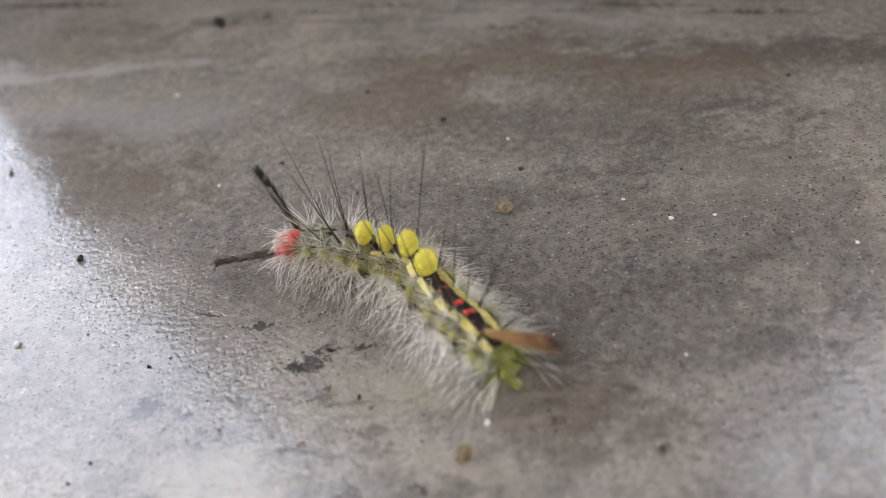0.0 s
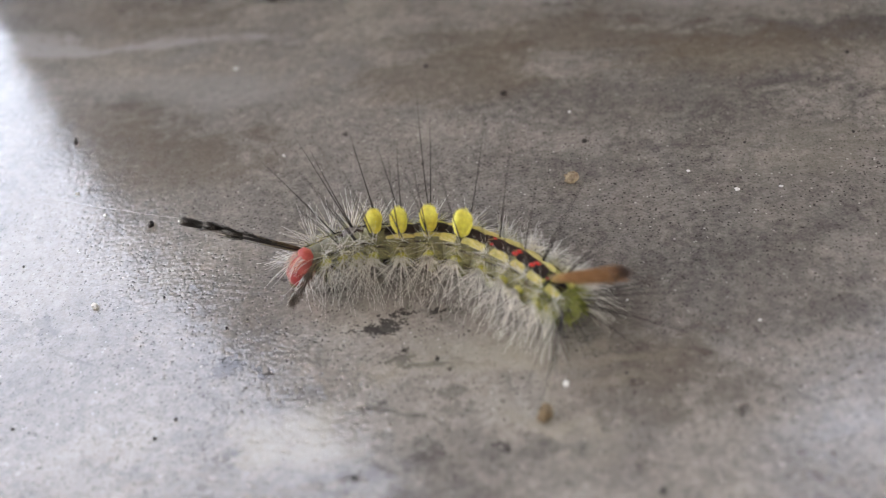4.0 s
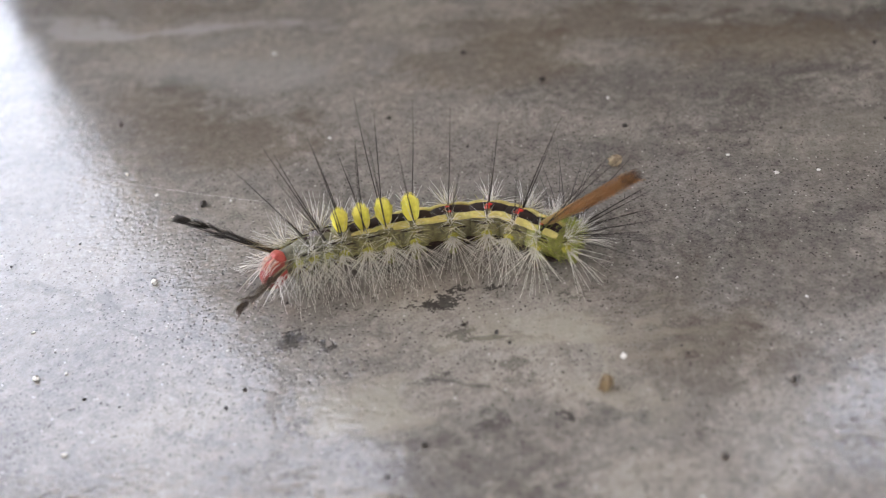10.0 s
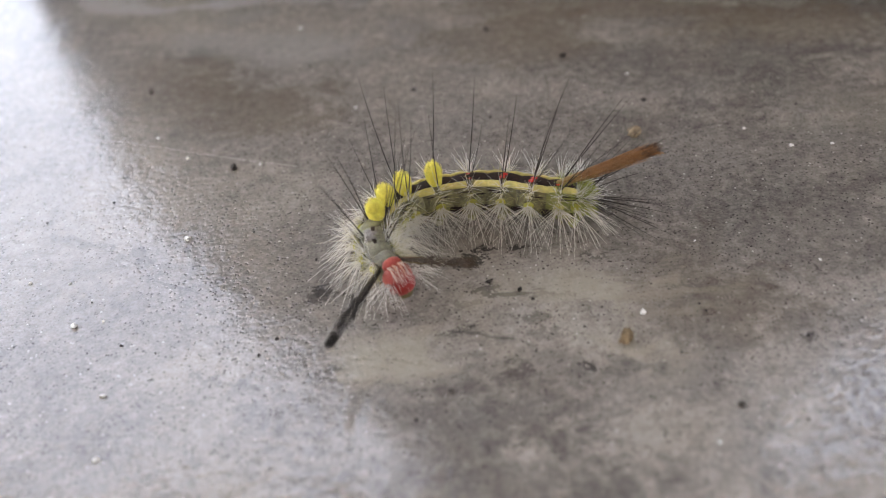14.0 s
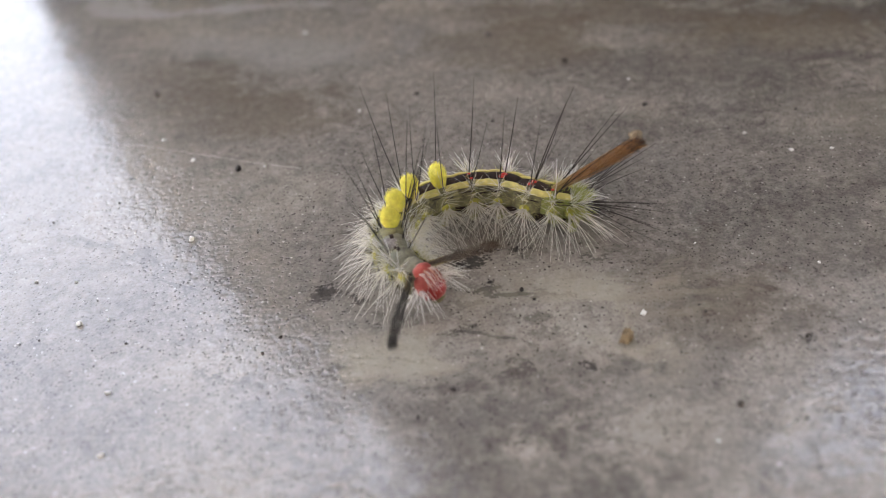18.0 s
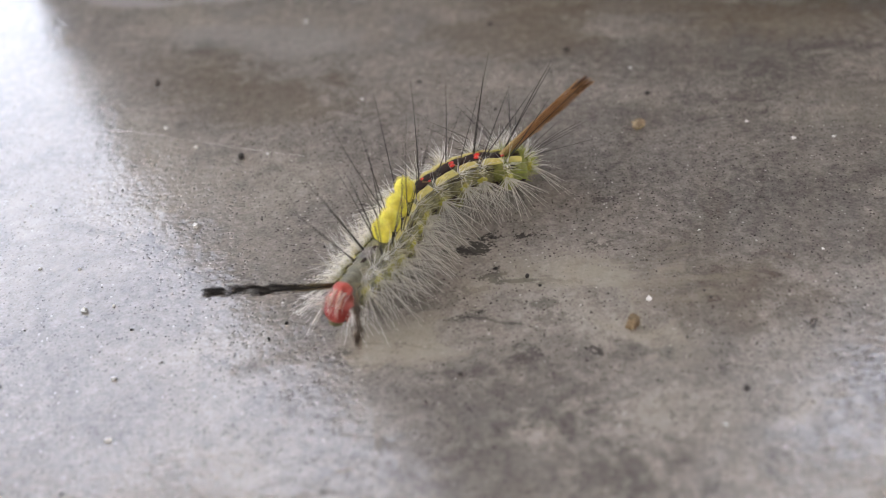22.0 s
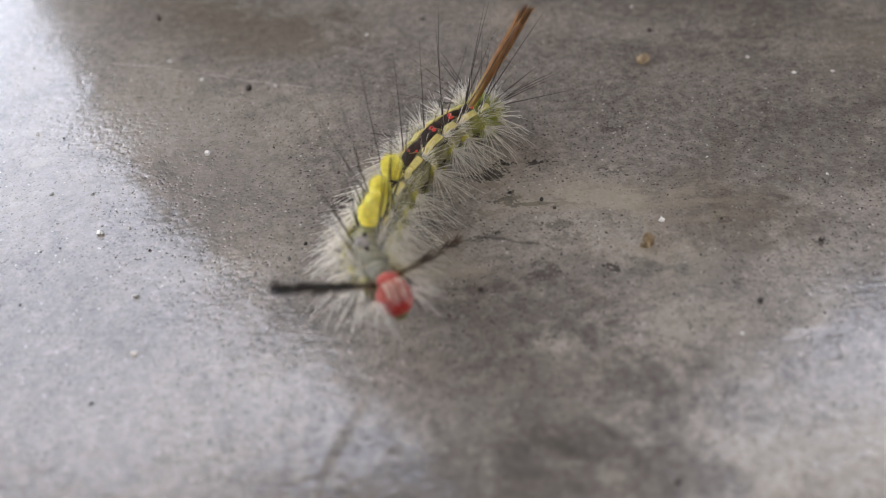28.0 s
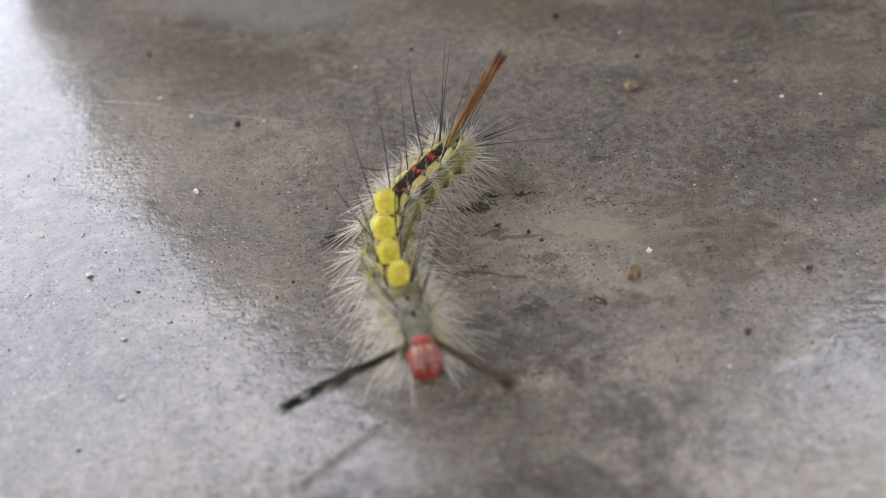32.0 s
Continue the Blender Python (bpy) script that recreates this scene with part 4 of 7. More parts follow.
    walk(SEG["t1"], [
        (0, mm(3.39, 5.04, 3.14, -9.2, 173.2)), (0.5, mm(2.97, 5.22, 3.06, -8.6, 170.3)), (1, mm(2.64, 5.41, 2.80, -6.8, 161.4)),
        (1.5, mm(1.37, 5.45, 2.71, -8.2, 171.2)), (2, mm(0.07, 4.48, 2.63, -7.0, 163.6)), (2.5, mm(-1.10, 2.63, 2.63, -6.4, 182.3)),
        (3, mm(-1.86, 1.12, 2.63, -6.2, 195.2)), (3.5, mm(-1.78, 0.07, 2.63, -5.5, 213.9)), (5.5, mm(-4.18, 3.12, 2.65, -5.5, 173.3)),
        (6, mm(-4.22, 3.01, 2.65, -5.2, 174.4)), (6.5, mm(-4.47, 3.00, 2.65, -5.7, 175.9)), (7, mm(-4.73, 3.30, 2.66, -7.1, 176.5)),
        (7.5, mm(-5.52, 2.52, 2.66, -7.3, 177.1)), (8, mm(-6.84, 0.04, 2.67, -5.9, 200.4)), (8.5, mm(-7.23, -1.46, 2.67, -5.9, 220.8)),
        (9, mm(-7.58, -2.53, 2.67, -6.0, 225.8)), (9.5, mm(-8.60, -2.05, 2.68, -5.4, 208.4)), (10, mm(-9.85, -1.24, 2.68, -6.5, 213.6)),
        (10.5, mm(-10.71, -1.79, 2.69, -6.7, 169.2)), (11, mm(-11.90, -1.80, 2.69, -6.2, 168.8)), (11.5, mm(-12.13, -3.60, 2.69, -6.0, 193.8)),
        (12, mm(-11.41, -4.84, 2.70, -5.9, 219.8)), (12.5, mm(-9.30, -5.76, 2.70, -7.5, 245.4)), (13, mm(-7.10, -6.59, 2.71, -7.0, 275.8)),
        (13.5, mm(-5.39, -7.21, 2.71, -6.8, 294.7)), (14, mm(-4.16, -8.76, 2.71, -6.6, 299.4)), (14.5, mm(-5.78, -9.47, 2.72, -6.6, 266.9)),
        (16.5, mm(-8.37, -9.71, 2.73, -6.0, 243.7)), (17, mm(-5.89, -9.36, 2.74, -6.1, 270.6)), (17.5, mm(-3.92, -9.67, 2.74, -7.6, 296.3)),
        (18, mm(-2.11, -9.99, 2.74, -6.4, 309.4)), (18.5, mm(-2.14, -11.05, 2.75, -6.3, 299.3)), (19, mm(-3.59, -11.49, 2.75, -6.9, 277.2)),
        (19.5, mm(-4.96, -11.34, 2.76, -7.2, 253.0)), (20, mm(-6.20, -11.48, 2.76, -7.0, 235.7)), (20.5, mm(-6.77, -11.19, 2.76, -6.6, 231.5)),
        (21, mm(-7.05, -11.16, 2.77, -6.1, 235.2)), (21.5, mm(-7.31, -11.57, 2.77, -6.4, 242.5)), (22, mm(-7.83, -12.80, 2.78, -6.4, 237.5)),
        (22.5, mm(-9.01, -15.25, 2.78, -6.4, 231.1)), (23, mm(-9.11, -16.80, 2.78, -6.1, 243.3)), (23.5, mm(-8.78, -17.49, 2.79, -5.5, 256.0)),
        (24, mm(-9.36, -18.35, 2.79, -5.9, 262.6)), (24.5, mm(-10.11, -19.78, 2.80, -6.4, 256.6)), (26.5, mm(-13.14, -21.96, 3.49, -10.3, 222.5)),
        (27, mm(-11.34, -21.10, 4.70, -20.0, 243.0)), (27.5, mm(-9.14, -22.78, 4.18, -14.0, 275.0)), (28, mm(-7.68, -22.67, 4.01, -11.6, 292.2)),
        (28.5, mm(-7.24, -21.41, 4.52, -17.5, 300.3)), (29, mm(-5.56, -22.15, 4.35, -12.6, 295.6)), (29.5, mm(-4.68, -22.55, 3.83, -10.3, 300.6)),
        (30, mm(-2.71, -21.75, 3.66, -12.1, 322.2)), (30.5, mm(-1.89, -22.43, 3.49, -9.8, 328.7)), (31, mm(-2.04, -23.49, 3.14, -8.2, 309.6)),
        (31.5, mm(-3.14, -24.18, 2.97, -7.5, 293.4)), (32, mm(-3.77, -24.84, 2.80, -8.3, 275.9)),])
    walk(SEG["t2"], [
        (0, mm(4.97, 4.77, 2.90, -8.3, 166.4)), (0.5, mm(4.56, 4.86, 2.83, -7.5, 163.7)), (1, mm(4.22, 4.86, 2.61, -5.7, 159.6)),
        (1.5, mm(2.66, 5.18, 2.54, -6.2, 164.7)), (2, mm(1.43, 4.06, 2.47, -5.2, 162.0)), (2.5, mm(0.43, 2.63, 2.47, -4.9, 177.8)),
        (3, mm(-0.31, 1.48, 2.47, -4.8, 190.4)), (3.5, mm(-0.30, 0.93, 2.48, -4.6, 204.7)), (5.5, mm(-2.36, 2.88, 2.49, -4.2, 171.2)),
        (6, mm(-2.32, 2.80, 2.49, -4.1, 172.8)), (6.5, mm(-2.73, 2.86, 2.50, -4.5, 174.7)), (7, mm(-3.31, 3.21, 2.50, -5.5, 176.0)),
        (7.5, mm(-4.11, 2.41, 2.50, -5.6, 174.3)), (8, mm(-5.24, 0.56, 2.50, -4.9, 194.9)), (8.5, mm(-5.89, -0.45, 2.51, -5.0, 212.3)),
        (9, mm(-6.34, -1.40, 2.51, -4.9, 218.4)), (9.5, mm(-6.96, -1.18, 2.51, -4.6, 207.4)), (10, mm(-8.49, -0.45, 2.52, -5.4, 206.4)),
        (10.5, mm(-9.21, -2.00, 2.52, -5.6, 174.9)), (11, mm(-10.26, -2.05, 2.52, -5.0, 174.0)), (11.5, mm(-10.44, -3.19, 2.53, -4.9, 194.2)),
        (12, mm(-10.03, -3.78, 2.53, -4.9, 214.5)), (12.5, mm(-8.65, -4.54, 2.53, -6.2, 236.8)), (13, mm(-7.12, -5.16, 2.54, -6.3, 264.2)),
        (13.5, mm(-5.88, -5.85, 2.54, -6.4, 282.4)), (14, mm(-4.79, -7.36, 2.54, -5.7, 287.7)), (14.5, mm(-5.64, -7.86, 2.55, -5.4, 262.1)),
        (16.5, mm(-7.55, -8.11, 2.56, -4.9, 241.7)), (17, mm(-5.82, -7.62, 2.56, -5.2, 264.5)), (17.5, mm(-4.42, -8.34, 2.57, -6.2, 284.2)),
        (18, mm(-3.04, -8.63, 2.57, -5.6, 298.5)), (18.5, mm(-2.86, -9.49, 2.57, -5.2, 290.0)), (19, mm(-3.73, -9.86, 2.58, -5.4, 272.6)),
        (19.5, mm(-4.52, -9.82, 2.58, -5.6, 254.1)), (20, mm(-5.34, -10.11, 2.58, -5.5, 240.3)), (20.5, mm(-5.78, -9.81, 2.59, -5.3, 237.2)),
        (21, mm(-6.07, -9.65, 2.59, -5.1, 239.4)), (21.5, mm(-6.54, -10.00, 2.59, -5.3, 245.7)), (22, mm(-6.92, -11.38, 2.59, -5.7, 236.8)),
        (22.5, mm(-7.94, -13.91, 2.60, -5.6, 231.7)), (23, mm(-8.27, -15.17, 2.60, -5.3, 242.0)), (23.5, mm(-8.25, -15.57, 2.60, -4.9, 252.6)),
        (24, mm(-9.06, -16.48, 2.61, -5.2, 259.2)), (24.5, mm(-9.65, -18.12, 2.61, -5.8, 251.7)), (26.5, mm(-11.86, -20.78, 3.18, -10.0, 223.5)),
        (27, mm(-10.66, -19.86, 4.16, -21.5, 239.5)), (27.5, mm(-9.21, -21.08, 3.74, -14.9, 268.7)), (28, mm(-8.29, -20.88, 3.60, -12.6, 284.5)),
        (28.5, mm(-7.90, -20.04, 4.02, -19.2, 290.0)), (29, mm(-6.36, -20.31, 3.88, -13.9, 291.0)), (29.5, mm(-5.64, -20.79, 3.46, -11.0, 295.9)),
        (30, mm(-3.91, -20.69, 3.32, -12.0, 314.4)), (30.5, mm(-3.35, -21.40, 3.18, -9.9, 319.7)), (31, mm(-3.13, -22.07, 2.90, -7.5, 305.3)),
        (31.5, mm(-3.81, -22.57, 2.75, -6.6, 292.2)), (32, mm(-3.95, -23.40, 2.61, -6.2, 278.5)),])
    walk(SEG["t3"], [
        (0, mm(6.64, 4.22, 2.66, -6.8, 157.1)), (0.5, mm(6.25, 4.22, 2.61, -5.9, 154.5)), (1, mm(5.87, 4.20, 2.46, -4.1, 156.9)),
        (1.5, mm(4.13, 4.66, 2.41, -3.7, 156.9)), (2, mm(2.97, 3.53, 2.36, -2.9, 160.0)), (2.5, mm(2.11, 2.48, 2.36, -2.9, 171.7)),
        (3, mm(1.40, 1.69, 2.36, -2.8, 183.6)), (3.5, mm(1.35, 1.45, 2.36, -2.9, 189.7)), (5.5, mm(-0.37, 2.52, 2.37, -2.5, 168.2)),
        (6, mm(-0.30, 2.50, 2.37, -2.6, 170.4)), (6.5, mm(-0.85, 2.66, 2.37, -2.8, 173.1)), (7, mm(-1.75, 3.09, 2.38, -3.4, 175.4)),
        (7.5, mm(-2.54, 2.21, 2.38, -3.3, 170.6)), (8, mm(-3.53, 0.88, 2.38, -3.2, 186.4)), (8.5, mm(-4.35, 0.29, 2.38, -3.3, 198.4)),
        (9, mm(-4.85, -0.43, 2.39, -3.1, 207.5)), (9.5, mm(-5.32, -0.36, 2.39, -3.2, 205.7)), (10, mm(-6.97, 0.14, 2.39, -3.5, 195.3)),
        (10.5, mm(-7.67, -2.03, 2.39, -3.8, 183.9)), (11, mm(-8.48, -2.12, 2.39, -3.3, 181.7)), (11.5, mm(-8.66, -2.72, 2.40, -3.2, 194.8)),
        (12, mm(-8.48, -2.87, 2.40, -3.3, 206.2)), (12.5, mm(-7.71, -3.41, 2.40, -4.0, 224.1)), (13, mm(-6.76, -3.83, 2.40, -4.5, 243.8)),
        (13.5, mm(-5.91, -4.53, 2.41, -4.8, 258.1)), (14, mm(-5.03, -5.79, 2.41, -3.8, 269.3)), (14.5, mm(-5.30, -6.15, 2.41, -3.5, 255.2)),
        (16.5, mm(-6.58, -6.42, 2.42, -3.3, 238.9)), (17, mm(-5.51, -5.86, 2.42, -3.7, 255.0)), (17.5, mm(-4.60, -6.73, 2.42, -3.8, 268.5)),
        (18, mm(-3.63, -7.04, 2.43, -3.9, 281.5)), (18.5, mm(-3.31, -7.65, 2.43, -3.4, 277.1)), (19, mm(-3.72, -7.98, 2.43, -3.4, 266.8)),
        (19.5, mm(-4.03, -8.05, 2.43, -3.5, 255.4)), (20, mm(-4.49, -8.43, 2.44, -3.5, 246.1)), (20.5, mm(-4.85, -8.14, 2.44, -3.5, 244.8)),
        (21, mm(-5.17, -7.94, 2.44, -3.6, 245.5)), (21.5, mm(-5.84, -8.25, 2.44, -3.7, 250.3)), (22, mm(-5.99, -10.00, 2.45, -4.5, 235.7)),
        (22.5, mm(-6.86, -12.52, 2.45, -4.2, 232.5)), (23, mm(-7.37, -13.54, 2.45, -4.0, 239.9)), (23.5, mm(-7.57, -13.71, 2.45, -3.8, 246.9)),
        (24, mm(-8.62, -14.65, 2.45, -4.0, 253.5)), (24.5, mm(-9.02, -16.58, 2.46, -4.7, 243.1)), (26.5, mm(-10.58, -19.52, 2.86, -9.7, 225.2)),
        (27, mm(-9.89, -18.67, 3.58, -23.7, 233.9)), (27.5, mm(-9.02, -19.39, 3.27, -16.1, 258.1)), (28, mm(-8.54, -19.07, 3.17, -13.8, 270.7)),
        (28.5, mm(-8.20, -18.58, 3.47, -20.8, 272.6)), (29, mm(-6.93, -18.47, 3.37, -16.0, 282.6)), (29.5, mm(-6.36, -19.01, 3.07, -12.1, 287.4)),
        (30, mm(-4.97, -19.37, 2.97, -11.4, 302.9)), (30.5, mm(-4.58, -20.07, 2.86, -9.6, 305.1)), (31, mm(-4.16, -20.44, 2.66, -6.4, 299.0)),
        (31.5, mm(-4.49, -20.84, 2.56, -5.3, 290.5)), (32, mm(-4.26, -21.64, 2.46, -3.8, 281.4)),])
    walk(SEG["a1"], [
        (0, mm(8.43, 3.26, 2.45, -5.1, 147.3)), (0.5, mm(8.08, 3.15, 2.42, -4.2, 145.2)), (1, mm(7.65, 3.38, 2.35, -2.3, 153.8)),
        (1.5, mm(5.86, 3.79, 2.32, -1.4, 149.8)), (2, mm(4.79, 2.83, 2.30, -0.6, 158.0)), (2.5, mm(4.02, 2.09, 2.30, -0.6, 165.2)),
        (3, mm(3.37, 1.69, 2.30, -0.6, 176.3)), (3.5, mm(3.23, 1.47, 2.30, -0.7, 172.1)), (5.5, mm(1.86, 1.98, 2.31, -0.7, 165.0)),
        (6, mm(1.88, 2.08, 2.31, -0.7, 167.7)), (6.5, mm(1.24, 2.37, 2.31, -0.8, 171.2)), (7, mm(0.04, 2.93, 2.31, -1.0, 174.7)),
        (7.5, mm(-0.73, 1.84, 2.31, -1.0, 166.8)), (8, mm(-1.65, 0.92, 2.31, -1.0, 176.2)), (8.5, mm(-2.54, 0.60, 2.31, -1.1, 181.8)),
        (9, mm(-2.97, 0.30, 2.31, -1.0, 195.4)), (9.5, mm(-3.64, 0.41, 2.31, -1.2, 203.3)), (10, mm(-5.20, 0.41, 2.32, -1.2, 182.6)),
        (10.5, mm(-6.05, -1.75, 2.32, -1.4, 195.2)), (11, mm(-6.52, -1.91, 2.32, -1.2, 190.4)), (11.5, mm(-6.72, -2.20, 2.32, -1.2, 195.5)),
        (12, mm(-6.68, -2.17, 2.32, -1.3, 196.2)), (12.5, mm(-6.36, -2.39, 2.32, -1.5, 210.7)), (13, mm(-5.81, -2.65, 2.32, -1.6, 220.2)),
        (13.5, mm(-5.26, -3.28, 2.32, -1.8, 228.4)), (14, mm(-4.68, -4.00, 2.32, -1.4, 249.9)), (14.5, mm(-4.67, -4.31, 2.33, -1.5, 247.4)),
        (16.5, mm(-5.40, -4.57, 2.33, -1.4, 235.7)), (17, mm(-4.83, -4.08, 2.33, -1.7, 243.3)), (17.5, mm(-4.27, -4.71, 2.33, -1.5, 254.6)),
        (18, mm(-3.70, -5.09, 2.33, -1.6, 263.4)), (18.5, mm(-3.32, -5.40, 2.34, -1.4, 264.4)), (19, mm(-3.48, -5.70, 2.34, -1.5, 261.3)),
        (19.5, mm(-3.50, -5.91, 2.34, -1.6, 256.6)), (20, mm(-3.68, -6.32, 2.34, -1.5, 251.7)), (20.5, mm(-4.04, -6.05, 2.34, -1.6, 252.5)),
        (21, mm(-4.41, -5.95, 2.34, -1.8, 252.4)), (21.5, mm(-5.22, -6.24, 2.34, -1.8, 255.5)), (22, mm(-5.07, -8.68, 2.34, -2.6, 234.0)),
        (22.5, mm(-5.78, -11.08, 2.34, -2.3, 233.7)), (23, mm(-6.37, -11.91, 2.35, -2.2, 237.2)), (23.5, mm(-6.67, -11.95, 2.35, -2.2, 238.9)),
        (24, mm(-7.96, -12.86, 2.35, -2.3, 245.7)), (24.5, mm(-8.14, -15.23, 2.35, -2.8, 230.3)), (26.5, mm(-9.27, -18.14, 2.55, -9.2, 227.4)),
        (27, mm(-8.97, -17.56, 2.90, -26.3, 226.3)), (27.5, mm(-8.46, -17.73, 2.75, -16.8, 244.2)), (28, mm(-8.27, -17.23, 2.70, -14.2, 252.2)),
        (28.5, mm(-7.98, -16.97, 2.85, -20.4, 252.2)), (29, mm(-7.14, -16.64, 2.80, -18.5, 270.0)), (29.5, mm(-6.72, -17.20, 2.65, -13.2, 274.6)),
        (30, mm(-5.82, -17.65, 2.60, -10.2, 290.2)), (30.5, mm(-5.45, -18.31, 2.55, -8.4, 287.9)), (31, mm(-5.07, -18.51, 2.45, -5.0, 291.9)),
        (31.5, mm(-5.17, -18.92, 2.40, -3.7, 288.5)), (32, mm(-4.76, -19.40, 2.35, -1.8, 283.8)),])
    walk(SEG["a2"], [
        (0, mm(10.39, 2.05, 2.30, -1.7, 154.4)), (0.5, mm(10.02, 1.91, 2.30, -1.5, 157.5)), (1, mm(9.54, 2.59, 2.30, -0.5, 166.7)),
        (1.5, mm(7.85, 2.47, 2.30, -0.1, 143.0)), (2, mm(6.83, 2.02, 2.30, 0.2, 160.1)), (2.5, mm(6.16, 1.55, 2.30, 0.2, 170.2)),
        (3, mm(5.63, 1.48, 2.30, 0.1, 175.4)), (3.5, mm(5.40, 1.08, 2.30, 0.1, 172.9)), (5.5, mm(4.41, 1.44, 2.30, 0.1, 174.6)),
        (6, mm(4.25, 1.65, 2.30, 0.1, 175.2)), (6.5, mm(3.53, 2.19, 2.30, 0.1, 185.7)), (7, mm(2.15, 2.56, 2.30, 0.0, 162.5)),
        (7.5, mm(1.32, 1.40, 2.30, 0.0, 172.2)), (8, mm(0.45, 0.81, 2.30, 0.0, 182.5)), (8.5, mm(-0.34, 0.68, 2.30, -0.0, 188.8)),
        (9, mm(-0.67, 0.82, 2.30, -0.0, 192.5)), (9.5, mm(-1.92, 1.23, 2.30, -0.0, 210.6)), (10, mm(-3.20, 0.47, 2.30, -0.1, 185.6)),
        (10.5, mm(-4.31, -1.11, 2.30, -0.1, 204.1)), (11, mm(-4.42, -1.32, 2.30, -0.1, 201.6)), (11.5, mm(-4.65, -1.52, 2.30, -0.1, 203.1)),
        (12, mm(-4.66, -1.53, 2.30, -0.1, 204.9)), (12.5, mm(-4.57, -1.44, 2.30, -0.1, 208.5)), (13, mm(-4.27, -1.56, 2.30, -0.1, 215.0)),
        (13.5, mm(-3.92, -2.00, 2.30, -0.2, 226.1)), (14, mm(-3.68, -2.09, 2.30, -0.2, 234.5)), (14.5, mm(-3.67, -2.40, 2.30, -0.2, 236.4)),
        (16.5, mm(-3.99, -2.65, 2.30, -0.2, 231.9)), (17, mm(-3.72, -2.33, 2.30, -0.3, 232.0)), (17.5, mm(-3.40, -2.45, 2.30, -0.3, 242.3)),
        (18, mm(-3.12, -2.85, 2.30, -0.3, 248.0)), (18.5, mm(-2.84, -2.91, 2.30, -0.3, 252.7)), (19, mm(-2.90, -3.17, 2.30, -0.3, 250.6)),
        (19.5, mm(-2.82, -3.47, 2.30, -0.3, 249.2)), (20, mm(-2.85, -3.85, 2.30, -0.3, 248.0)), (20.5, mm(-3.26, -3.64, 2.30, -0.3, 247.5)),
        (21, mm(-3.75, -3.75, 2.30, -0.4, 251.2)), (21.5, mm(-4.57, -4.13, 2.30, -0.4, 243.8)), (22, mm(-4.20, -7.31, 2.30, -0.5, 245.2)),
        (22.5, mm(-4.78, -9.34, 2.30, -0.4, 249.8)), (23, mm(-5.31, -9.95, 2.30, -0.3, 249.1)), (23.5, mm(-5.60, -10.03, 2.30, -0.4, 247.2)),
        (24, mm(-7.14, -10.80, 2.30, -0.4, 255.1)), (24.5, mm(-7.12, -13.92, 2.30, -0.6, 241.4)), (26.5, mm(-8.00, -16.38, 2.30, -2.6, 244.6)),
        (27, mm(-7.95, -16.17, 2.30, -7.2, 246.0)), (27.5, mm(-7.60, -15.96, 2.30, -5.7, 250.2)), (28, mm(-7.54, -15.32, 2.30, -5.1, 252.0)),
        (28.5, mm(-7.29, -15.19, 2.30, -7.8, 251.5)), (29, mm(-6.95, -14.84, 2.30, -7.7, 258.9)), (29.5, mm(-6.69, -15.25, 2.30, -4.4, 265.9)),
        (30, mm(-6.31, -15.42, 2.30, -3.2, 273.2)), (30.5, mm(-5.95, -15.95, 2.30, -2.4, 278.5)), (31, mm(-5.77, -16.14, 2.30, -1.4, 279.8)),
        (31.5, mm(-5.79, -16.60, 2.30, -0.9, 280.4)), (32, mm(-5.35, -16.64, 2.30, -0.4, 277.7)),])
